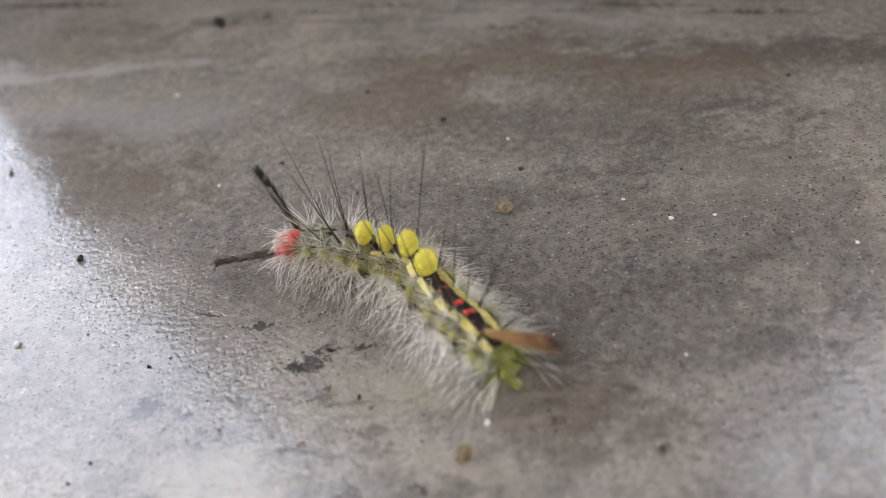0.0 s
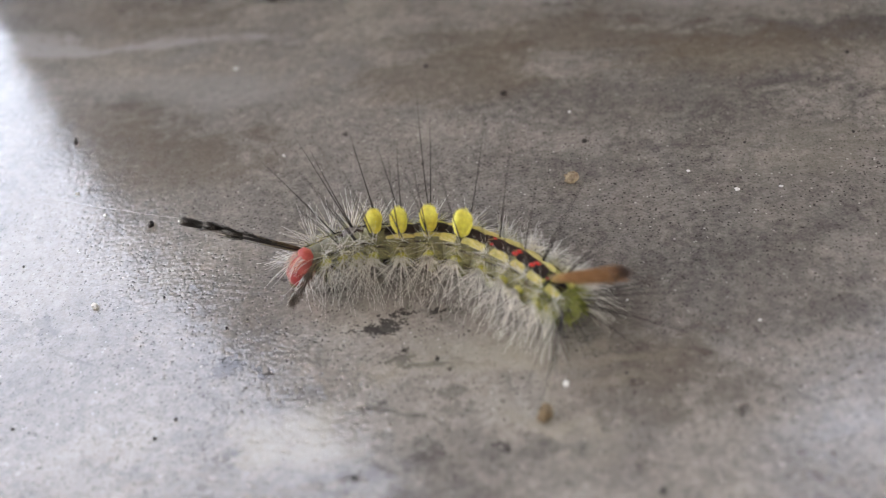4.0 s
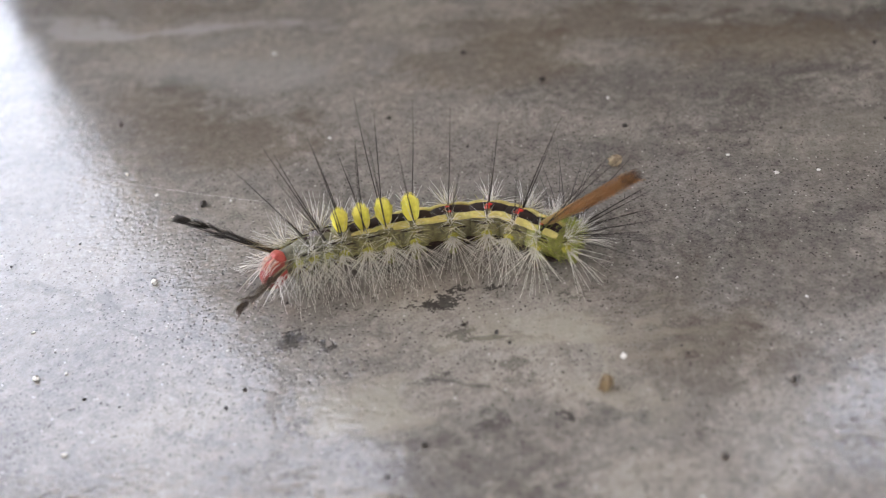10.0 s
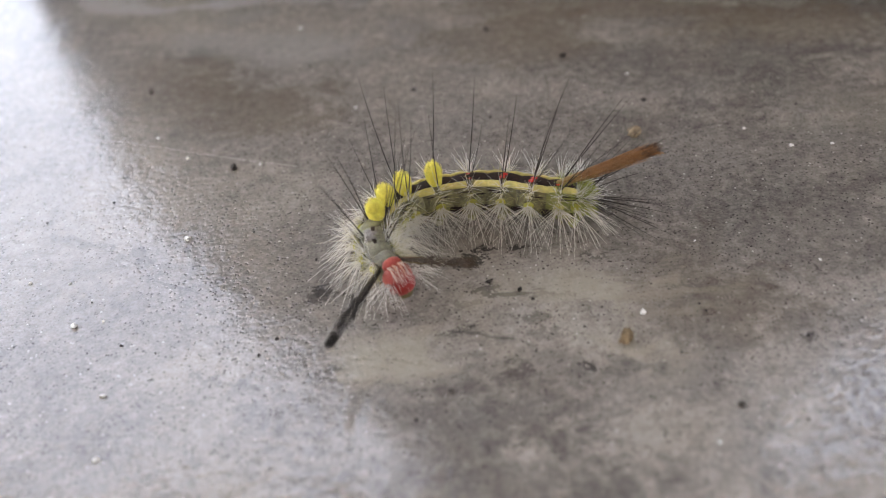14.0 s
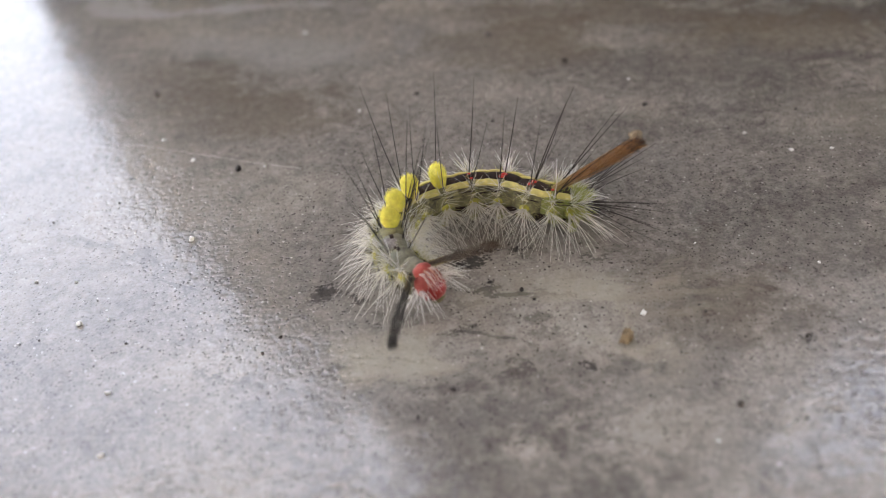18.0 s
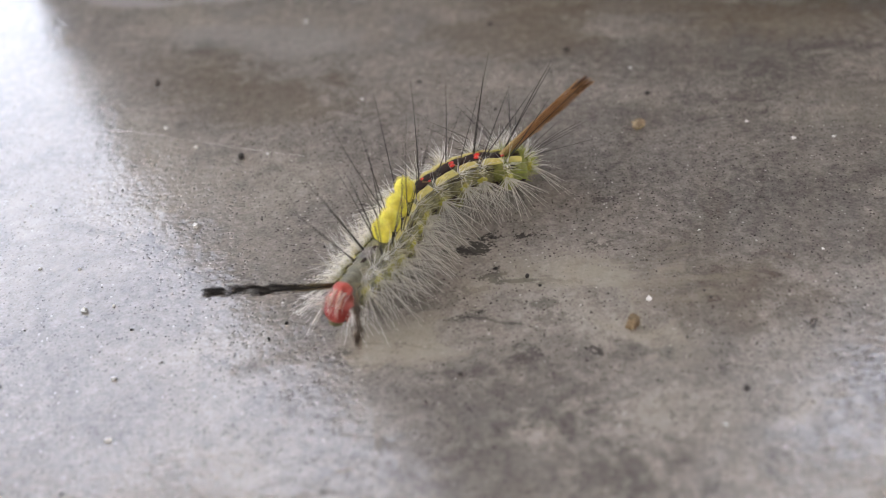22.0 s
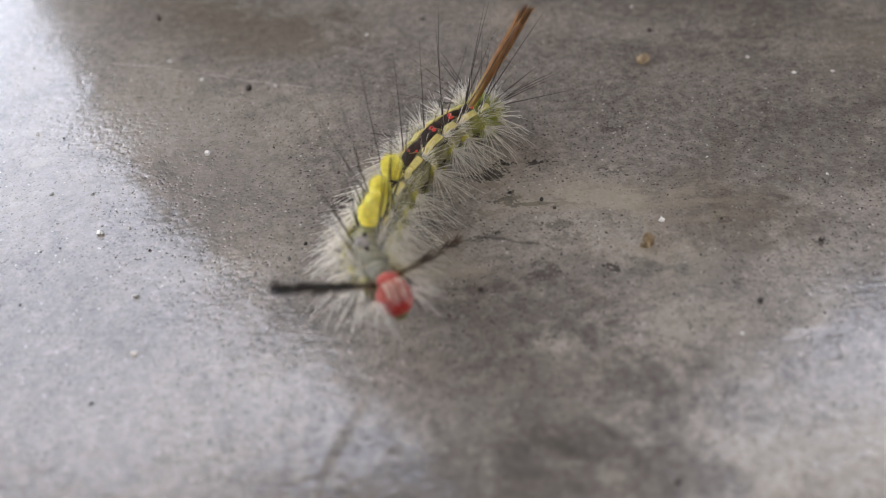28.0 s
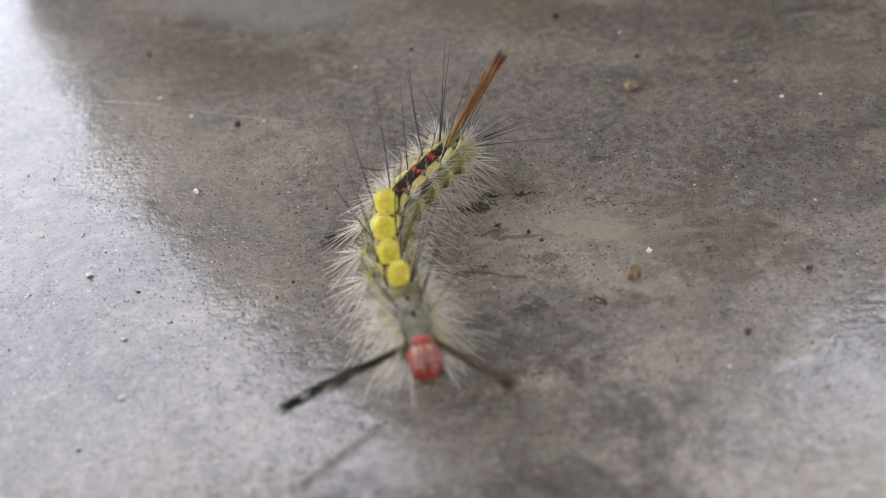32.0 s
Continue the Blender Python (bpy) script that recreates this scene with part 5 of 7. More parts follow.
    walk(SEG["a3"], [
        (0, mm(12.31, 0.93, 2.30, 0.4, 130.4)), (0.5, mm(11.80, 1.14, 2.30, 0.4, 137.2)), (1, mm(11.46, 1.87, 2.30, 0.1, 137.0)),
        (1.5, mm(9.77, 0.91, 2.30, 0.0, 140.6)), (2, mm(8.80, 1.23, 2.30, -0.0, 151.8)), (2.5, mm(8.42, 1.13, 2.30, -0.0, 161.0)),
        (3, mm(8.11, 1.09, 2.30, -0.0, 161.0)), (3.5, mm(7.85, 0.77, 2.30, -0.0, 165.8)), (5.5, mm(7.31, 1.21, 2.30, -0.0, 167.8)),
        (6, mm(6.83, 1.58, 2.30, -0.0, 176.1)), (6.5, mm(5.94, 2.40, 2.30, -0.0, 169.8)), (7, mm(4.51, 1.65, 2.30, -0.0, 161.2)),
        (7.5, mm(3.37, 1.29, 2.30, -0.0, 178.0)), (8, mm(2.82, 1.03, 2.30, -0.0, 181.4)), (8.5, mm(2.35, 1.21, 2.30, -0.0, 184.6)),
        (9, mm(1.90, 1.28, 2.30, 0.0, 184.0)), (9.5, mm(0.25, 2.22, 2.30, 0.0, 189.9)), (10, mm(-1.23, 0.77, 2.30, 0.0, 185.6)),
        (10.5, mm(-2.19, -0.22, 2.30, 0.0, 198.4)), (11, mm(-2.27, -0.41, 2.30, 0.0, 199.2)), (11.5, mm(-2.44, -0.53, 2.30, 0.0, 199.8)),
        (12, mm(-2.49, -0.42, 2.30, 0.0, 200.1)), (12.5, mm(-2.45, -0.45, 2.30, 0.0, 196.6)), (13, mm(-2.38, -0.43, 2.30, 0.0, 201.2)),
        (13.5, mm(-2.23, -0.49, 2.30, 0.0, 207.1)), (14, mm(-2.10, -0.72, 2.30, 0.0, 207.0)), (14.5, mm(-2.05, -0.86, 2.30, 0.0, 207.8)),
        (16.5, mm(-2.25, -1.05, 2.30, 0.0, 209.7)), (17, mm(-2.08, -0.87, 2.30, 0.1, 209.9)), (17.5, mm(-1.96, -0.87, 2.30, 0.1, 211.8)),
        (18, mm(-1.77, -0.99, 2.30, 0.1, 216.7)), (18.5, mm(-1.70, -1.20, 2.30, 0.1, 218.1)), (19, mm(-1.61, -1.23, 2.30, 0.1, 219.3)),
        (19.5, mm(-1.47, -1.46, 2.30, 0.1, 220.9)), (20, mm(-1.49, -1.77, 2.30, 0.1, 223.5)), (20.5, mm(-1.91, -1.65, 2.30, 0.1, 225.1)),
        (21, mm(-2.71, -1.69, 2.30, 0.1, 235.3)), (21.5, mm(-3.42, -2.78, 2.30, 0.1, 217.4)), (22, mm(-3.58, -5.45, 2.30, 0.1, 254.2)),
        (22.5, mm(-4.06, -6.72, 2.30, 0.1, 253.3)), (23, mm(-4.33, -6.97, 2.30, 0.1, 248.7)), (23.5, mm(-4.59, -7.21, 2.30, 0.1, 248.2)),
        (24, mm(-6.37, -7.92, 2.30, 0.1, 244.6)), (24.5, mm(-6.49, -12.20, 2.30, 0.2, 251.4)), (26.5, mm(-6.99, -13.57, 2.30, 0.6, 250.3)),
        (27, mm(-7.08, -13.48, 2.30, 1.5, 252.0)), (27.5, mm(-6.97, -13.63, 2.30, 1.2, 253.7)), (28, mm(-6.95, -13.16, 2.30, 1.2, 252.1)),
        (28.5, mm(-6.77, -13.24, 2.30, 1.8, 253.2)), (29, mm(-6.47, -13.02, 2.30, 1.7, 252.6)), (29.5, mm(-6.41, -12.96, 2.30, 1.1, 258.1)),
        (30, mm(-6.14, -12.90, 2.30, 0.9, 261.8)), (30.5, mm(-6.16, -13.07, 2.30, 0.7, 266.6)), (31, mm(-5.93, -13.31, 2.30, 0.4, 267.5)),
        (31.5, mm(-6.05, -13.51, 2.30, 0.2, 268.6)), (32, mm(-5.46, -13.68, 2.30, 0.1, 268.4)),])
    walk(SEG["a4"], [
        (0, mm(13.63, -1.83, 2.30, -0.1, 111.3)), (0.5, mm(13.33, -1.36, 2.30, -0.1, 116.1)), (1, mm(13.32, -0.97, 2.30, -0.0, 118.7)),
        (1.5, mm(11.59, -0.60, 2.30, -0.0, 138.8)), (2, mm(11.09, -0.39, 2.30, 0.0, 140.1)), (2.5, mm(10.97, -0.34, 2.30, 0.0, 142.3)),
        (3, mm(10.73, -0.41, 2.30, 0.0, 143.2)), (3.5, mm(10.58, -0.49, 2.30, 0.0, 146.9)), (5.5, mm(10.23, 0.03, 2.30, 0.0, 153.0)),
        (6, mm(9.65, 0.97, 2.30, 0.0, 157.8)), (6.5, mm(8.71, 1.08, 2.30, 0.0, 148.2)), (7, mm(6.66, 1.10, 2.30, 0.0, 164.9)),
        (7.5, mm(5.80, 1.01, 2.30, 0.0, 168.4)), (8, mm(5.56, 0.70, 2.30, 0.0, 167.9)), (8.5, mm(5.48, 0.85, 2.30, 0.0, 166.6)),
        (9, mm(4.83, 1.11, 2.30, 0.0, 172.0)), (9.5, mm(3.53, 2.01, 2.30, 0.0, 167.9)), (10, mm(1.18, 0.82, 2.30, 0.0, 181.2)),
        (10.5, mm(0.80, 0.43, 2.30, 0.0, 187.4)), (11, mm(0.70, 0.27, 2.30, 0.0, 188.3)), (11.5, mm(0.71, 0.21, 2.30, 0.0, 187.9)),
        (12, mm(0.65, 0.19, 2.30, 0.0, 186.3)), (12.5, mm(0.65, 0.04, 2.30, 0.0, 185.2)), (13, mm(0.58, 0.18, 2.30, 0.0, 186.1)),
        (13.5, mm(0.64, 0.15, 2.30, -0.0, 186.2)), (14, mm(0.77, 0.18, 2.30, -0.0, 190.4)), (14.5, mm(0.81, -0.02, 2.30, -0.0, 189.5)),
        (16.5, mm(0.81, 0.11, 2.30, -0.0, 195.9)), (17, mm(0.78, 0.24, 2.30, -0.0, 195.2)), (17.5, mm(0.91, 0.32, 2.30, -0.0, 196.6)),
        (18, mm(0.88, 0.18, 2.30, -0.0, 196.3)), (18.5, mm(1.01, 0.22, 2.30, -0.0, 200.5)), (19, mm(0.98, 0.11, 2.30, -0.0, 199.7)),
        (19.5, mm(1.19, 0.03, 2.30, -0.0, 200.9)), (20, mm(1.12, -0.10, 2.30, -0.0, 203.4)), (20.5, mm(0.52, 0.32, 2.30, -0.0, 214.9)),
        (21, mm(-0.57, 0.69, 2.30, -0.0, 219.4)), (21.5, mm(-2.06, -1.84, 2.30, -0.0, 216.7)), (22, mm(-2.74, -3.33, 2.30, -0.0, 239.0)),
        (22.5, mm(-2.85, -4.04, 2.30, -0.0, 237.4)), (23, mm(-2.86, -4.39, 2.30, -0.0, 233.4)), (23.5, mm(-3.25, -4.64, 2.30, -0.0, 238.5)),
        (24, mm(-4.84, -6.29, 2.30, -0.0, 218.8)), (24.5, mm(-5.69, -10.38, 2.30, -0.0, 244.2)), (26.5, mm(-5.72, -10.72, 2.30, -0.2, 242.6)),
        (27, mm(-5.88, -10.69, 2.30, -0.4, 242.2)), (27.5, mm(-5.81, -10.77, 2.30, -0.3, 242.9)), (28, mm(-5.80, -10.61, 2.30, -0.3, 241.6)),
        (28.5, mm(-5.70, -10.65, 2.30, -0.4, 243.0)), (29, mm(-5.51, -10.57, 2.30, -0.4, 243.7)), (29.5, mm(-5.53, -10.58, 2.30, -0.3, 242.9)),
        (30, mm(-5.51, -10.65, 2.30, -0.3, 245.4)), (30.5, mm(-5.45, -10.58, 2.30, -0.2, 244.5)), (31, mm(-5.40, -10.66, 2.30, -0.1, 248.7)),
        (31.5, mm(-5.50, -10.60, 2.30, -0.1, 249.3)), (32, mm(-5.09, -10.48, 2.30, -0.0, 255.3)),])
    walk(SEG["a5"], [
        (0, mm(14.79, -4.48, 2.30, 0.0, 116.4)), (0.5, mm(14.61, -3.96, 2.30, 0.0, 116.8)), (1, mm(14.64, -3.30, 2.30, 0.0, 121.0)),
        (1.5, mm(13.72, -2.62, 2.30, 0.0, 134.7)), (2, mm(13.38, -2.53, 2.30, 0.0, 134.1)), (2.5, mm(13.24, -2.47, 2.30, 0.0, 132.5)),
        (3, mm(13.06, -2.45, 2.30, 0.0, 134.9)), (3.5, mm(12.96, -2.45, 2.30, 0.0, 135.1)), (5.5, mm(12.45, -1.18, 2.30, 0.0, 148.6)),
        (6, mm(11.91, -0.47, 2.30, 0.0, 138.9)), (6.5, mm(11.18, -0.46, 2.30, 0.0, 148.4)), (7, mm(9.71, 0.07, 2.30, 0.0, 159.1)),
        (7.5, mm(9.24, 0.06, 2.30, 0.0, 161.8)), (8, mm(8.96, -0.17, 2.30, 0.0, 164.0)), (8.5, mm(8.97, -0.15, 2.30, 0.0, 162.0)),
        (9, mm(7.72, 0.54, 2.30, 0.0, 164.6)), (9.5, mm(6.34, 1.12, 2.30, 0.0, 157.6)), (10, mm(4.59, 0.93, 2.30, 0.0, 180.6)),
        (10.5, mm(4.38, 0.62, 2.30, 0.0, 178.8)), (11, mm(4.22, 0.53, 2.30, 0.0, 180.0)), (11.5, mm(4.13, 0.37, 2.30, 0.0, 177.1)),
        (12, mm(4.10, 0.39, 2.30, 0.0, 179.1)), (12.5, mm(4.08, 0.22, 2.30, 0.0, 179.7)), (13, mm(3.98, 0.31, 2.30, 0.0, 177.9)),
        (13.5, mm(3.96, 0.36, 2.30, 0.0, 179.6)), (14, mm(4.06, 0.40, 2.30, 0.0, 177.2)), (14.5, mm(4.06, 0.25, 2.30, 0.0, 179.5)),
        (16.5, mm(4.07, 0.77, 2.30, 0.0, 184.6)), (17, mm(4.00, 0.76, 2.30, 0.0, 181.8)), (17.5, mm(4.05, 0.88, 2.30, 0.0, 181.6)),
        (18, mm(3.94, 0.74, 2.30, 0.0, 182.7)), (18.5, mm(4.07, 0.91, 2.30, 0.0, 183.1)), (19, mm(4.05, 0.81, 2.30, 0.0, 184.3)),
        (19.5, mm(4.19, 0.69, 2.30, 0.0, 182.3)), (20, mm(4.02, 0.64, 2.30, 0.0, 184.9)), (20.5, mm(3.00, 1.75, 2.30, 0.0, 202.3)),
        (21, mm(1.73, 1.83, 2.30, 0.0, 191.3)), (21.5, mm(-0.28, -0.36, 2.30, 0.0, 220.5)), (22, mm(-0.78, -1.01, 2.30, 0.0, 223.2)),
        (22.5, mm(-0.80, -1.61, 2.30, 0.0, 223.3)), (23, mm(-0.75, -1.97, 2.30, 0.0, 224.6)), (23.5, mm(-1.61, -2.20, 2.30, 0.0, 232.7)),
        (24, mm(-3.24, -4.81, 2.30, 0.0, 224.9)), (24.5, mm(-3.95, -6.99, 2.30, 0.0, 240.6)), (26.5, mm(-3.90, -7.51, 2.30, 0.0, 238.3)),
        (27, mm(-3.93, -7.38, 2.29, 0.1, 237.3)), (27.5, mm(-3.83, -7.44, 2.29, 0.1, 236.7)), (28, mm(-3.85, -7.33, 2.30, 0.1, 237.4)),
        (28.5, mm(-3.80, -7.40, 2.29, 0.1, 237.0)), (29, mm(-3.68, -7.48, 2.29, 0.1, 236.4)), (29.5, mm(-3.69, -7.55, 2.30, 0.1, 235.9)),
        (30, mm(-3.75, -7.65, 2.30, 0.0, 236.1)), (30.5, mm(-3.79, -7.69, 2.30, 0.0, 236.9)), (31, mm(-3.83, -7.80, 2.30, 0.0, 236.1)),
        (31.5, mm(-3.92, -7.62, 2.30, 0.0, 236.7)), (32, mm(-3.80, -7.64, 2.30, 0.0, 237.7)),])
    walk(SEG["a6"], [
        (0, mm(15.74, -6.17, 2.30, -0.1, 124.2)), (0.5, mm(15.62, -5.85, 2.30, -0.1, 120.4)), (1, mm(15.65, -4.85, 2.30, -0.1, 125.0)),
        (1.5, mm(15.58, -4.63, 2.30, -0.1, 129.7)), (2, mm(15.20, -4.57, 2.30, -0.1, 129.0)), (2.5, mm(14.95, -4.52, 2.30, -0.1, 127.7)),
        (3, mm(14.84, -4.44, 2.30, -0.1, 128.5)), (3.5, mm(14.72, -4.44, 2.30, -0.1, 127.9)), (5.5, mm(14.02, -2.34, 2.30, -0.1, 136.9)),
        (6, mm(13.54, -2.09, 2.30, -0.1, 134.1)), (6.5, mm(13.02, -1.55, 2.30, -0.1, 151.4)), (7, mm(12.46, -1.07, 2.30, -0.1, 155.1)),
        (7.5, mm(12.20, -1.07, 2.30, -0.1, 154.8)), (8, mm(11.77, -1.09, 2.30, -0.1, 158.2)), (8.5, mm(11.66, -1.09, 2.30, -0.1, 159.1)),
        (9, mm(10.09, -0.40, 2.30, -0.1, 150.0)), (9.5, mm(8.65, 0.08, 2.30, -0.1, 156.1)), (10, mm(8.01, 0.65, 2.30, -0.1, 166.4)),
        (10.5, mm(7.74, 0.23, 2.30, -0.1, 166.3)), (11, mm(7.53, 0.19, 2.30, -0.1, 166.5)), (11.5, mm(7.27, -0.16, 2.30, -0.1, 162.7)),
        (12, mm(7.26, -0.07, 2.30, -0.1, 162.0)), (12.5, mm(7.22, -0.14, 2.30, -0.1, 164.7)), (13, mm(7.13, -0.14, 2.30, -0.1, 163.9)),
        (13.5, mm(7.06, -0.06, 2.30, -0.1, 162.3)), (14, mm(7.09, -0.11, 2.30, -0.1, 162.9)), (14.5, mm(7.07, -0.13, 2.30, -0.1, 164.6)),
        (16.5, mm(7.07, 0.38, 2.30, -0.1, 157.7)), (17, mm(7.01, 0.30, 2.30, -0.1, 158.7)), (17.5, mm(6.97, 0.36, 2.30, -0.1, 156.3)),
        (18, mm(6.87, 0.28, 2.30, -0.1, 156.8)), (18.5, mm(6.95, 0.42, 2.30, -0.1, 156.4)), (19, mm(7.00, 0.39, 2.30, -0.1, 157.2)),
        (19.5, mm(6.99, 0.17, 2.30, -0.1, 154.9)), (20, mm(6.52, 0.43, 2.30, -0.1, 163.6)), (20.5, mm(5.28, 2.11, 2.30, -0.1, 171.1)),
        (21, mm(3.81, 1.80, 2.30, -0.1, 169.1)), (21.5, mm(1.85, 1.28, 2.30, -0.1, 212.9)), (22, mm(1.72, 0.92, 2.30, -0.1, 211.2)),
        (22.5, mm(1.61, 0.26, 2.30, -0.1, 211.9)), (23, mm(1.53, -0.12, 2.30, -0.1, 211.3)), (23.5, mm(0.16, -0.35, 2.30, -0.1, 216.3)),
        (24, mm(-1.49, -3.12, 2.30, -0.1, 221.8)), (24.5, mm(-1.69, -3.71, 2.30, -0.0, 226.0)), (26.5, mm(-1.94, -4.63, 2.30, -0.0, 232.2)),
        (27, mm(-1.90, -4.53, 2.30, 0.0, 230.1)), (27.5, mm(-1.78, -4.58, 2.30, 0.0, 230.9)), (28, mm(-1.80, -4.40, 2.30, 0.0, 231.3)),
        (28.5, mm(-1.74, -4.51, 2.30, 0.0, 231.4)), (29, mm(-1.65, -4.65, 2.30, 0.0, 232.3)), (29.5, mm(-1.61, -4.67, 2.30, 0.0, 232.1)),
        (30, mm(-1.62, -4.72, 2.30, -0.0, 231.9)), (30.5, mm(-1.78, -4.91, 2.30, -0.0, 230.7)), (31, mm(-1.83, -5.14, 2.30, -0.0, 230.7)),
        (31.5, mm(-1.95, -5.01, 2.30, -0.0, 229.5)), (32, mm(-2.12, -5.36, 2.30, -0.1, 231.0)),])
    walk(SEG["a7"], [
        (0, mm(16.51, -7.31, 2.30, 0.2, 119.3)), (0.5, mm(16.47, -7.25, 2.30, 0.2, 119.0)), (1, mm(16.73, -6.40, 2.30, 0.2, 123.5)),
        (1.5, mm(16.72, -6.21, 2.30, 0.2, 123.5)), (2, mm(16.40, -6.25, 2.30, 0.2, 122.4)), (2.5, mm(16.16, -6.22, 2.30, 0.2, 122.7)),
        (3, mm(16.05, -6.16, 2.30, 0.2, 122.3)), (3.5, mm(15.89, -6.13, 2.30, 0.2, 121.7)), (5.5, mm(15.41, -3.76, 2.30, 0.2, 136.0)),
        (6, mm(14.90, -3.29, 2.30, 0.2, 144.2)), (6.5, mm(14.40, -2.31, 2.30, 0.3, 147.4)), (7, mm(13.89, -1.90, 2.30, 0.3, 145.7)),
        (7.5, mm(13.66, -1.98, 2.30, 0.2, 144.3)), (8, mm(13.21, -2.10, 2.30, 0.2, 131.9)), (8.5, mm(12.95, -1.96, 2.30, 0.2, 131.1)),
        (9, mm(11.84, -1.85, 2.30, 0.2, 133.2)), (9.5, mm(10.93, -1.12, 2.30, 0.2, 142.8)), (10, mm(10.53, -0.62, 2.30, 0.2, 141.8)),
        (10.5, mm(10.29, -0.91, 2.30, 0.2, 144.5)), (11, mm(10.10, -0.97, 2.30, 0.2, 144.3)), (11.5, mm(9.93, -1.20, 2.30, 0.2, 159.5)),
        (12, mm(9.91, -1.22, 2.30, 0.2, 158.0)), (12.5, mm(9.82, -1.16, 2.30, 0.2, 158.2)), (13, mm(9.74, -1.16, 2.30, 0.2, 158.5)),
        (13.5, mm(9.66, -1.22, 2.30, 0.2, 156.8)), (14, mm(9.64, -1.11, 2.30, 0.2, 158.8)), (14.5, mm(9.61, -1.12, 2.30, 0.2, 156.7)),
        (16.5, mm(9.64, -1.16, 2.30, 0.2, 148.1)), (17, mm(9.53, -1.10, 2.30, 0.2, 149.5)), (17.5, mm(9.47, -1.16, 2.30, 0.2, 147.9)),
        (18, mm(9.37, -1.25, 2.30, 0.2, 148.3)), (18.5, mm(9.46, -1.09, 2.30, 0.2, 148.4)), (19, mm(9.50, -1.14, 2.30, 0.2, 147.5)),
        (19.5, mm(9.33, -1.32, 2.30, 0.2, 148.5)), (20, mm(8.41, -0.33, 2.30, 0.2, 161.9)), (20.5, mm(7.32, 1.46, 2.30, 0.3, 164.8)),
        (21, mm(5.65, 1.46, 2.30, 0.3, 178.9)), (21.5, mm(4.30, 2.36, 2.30, 0.2, 192.8)), (22, mm(4.17, 1.86, 2.30, 0.2, 189.1)),
        (22.5, mm(3.96, 1.22, 2.30, 0.2, 188.7)), (23, mm(3.63, 0.61, 2.30, 0.2, 185.3)), (23.5, mm(1.95, 0.44, 2.30, 0.2, 193.1)),
        (24, mm(0.56, -1.53, 2.30, 0.2, 212.0)), (24.5, mm(0.46, -2.26, 2.30, 0.2, 206.0)), (26.5, mm(-0.14, -2.79, 2.30, 0.2, 217.8)),
        (27, mm(-0.22, -2.95, 2.30, 0.2, 218.2)), (27.5, mm(-0.08, -2.87, 2.30, 0.2, 219.6)), (28, mm(-0.03, -2.66, 2.30, 0.2, 217.8)),
        (28.5, mm(0.04, -2.69, 2.30, 0.2, 219.0)), (29, mm(0.13, -2.69, 2.30, 0.1, 221.0)), (29.5, mm(0.18, -2.73, 2.30, 0.2, 220.4)),
        (30, mm(0.17, -2.80, 2.30, 0.2, 220.0)), (30.5, mm(0.16, -2.93, 2.30, 0.2, 219.9)), (31, mm(0.04, -3.17, 2.30, 0.2, 219.8)),
        (31.5, mm(-0.09, -3.19, 2.30, 0.2, 217.6)), (32, mm(-0.58, -3.53, 2.30, 0.2, 228.7)),])
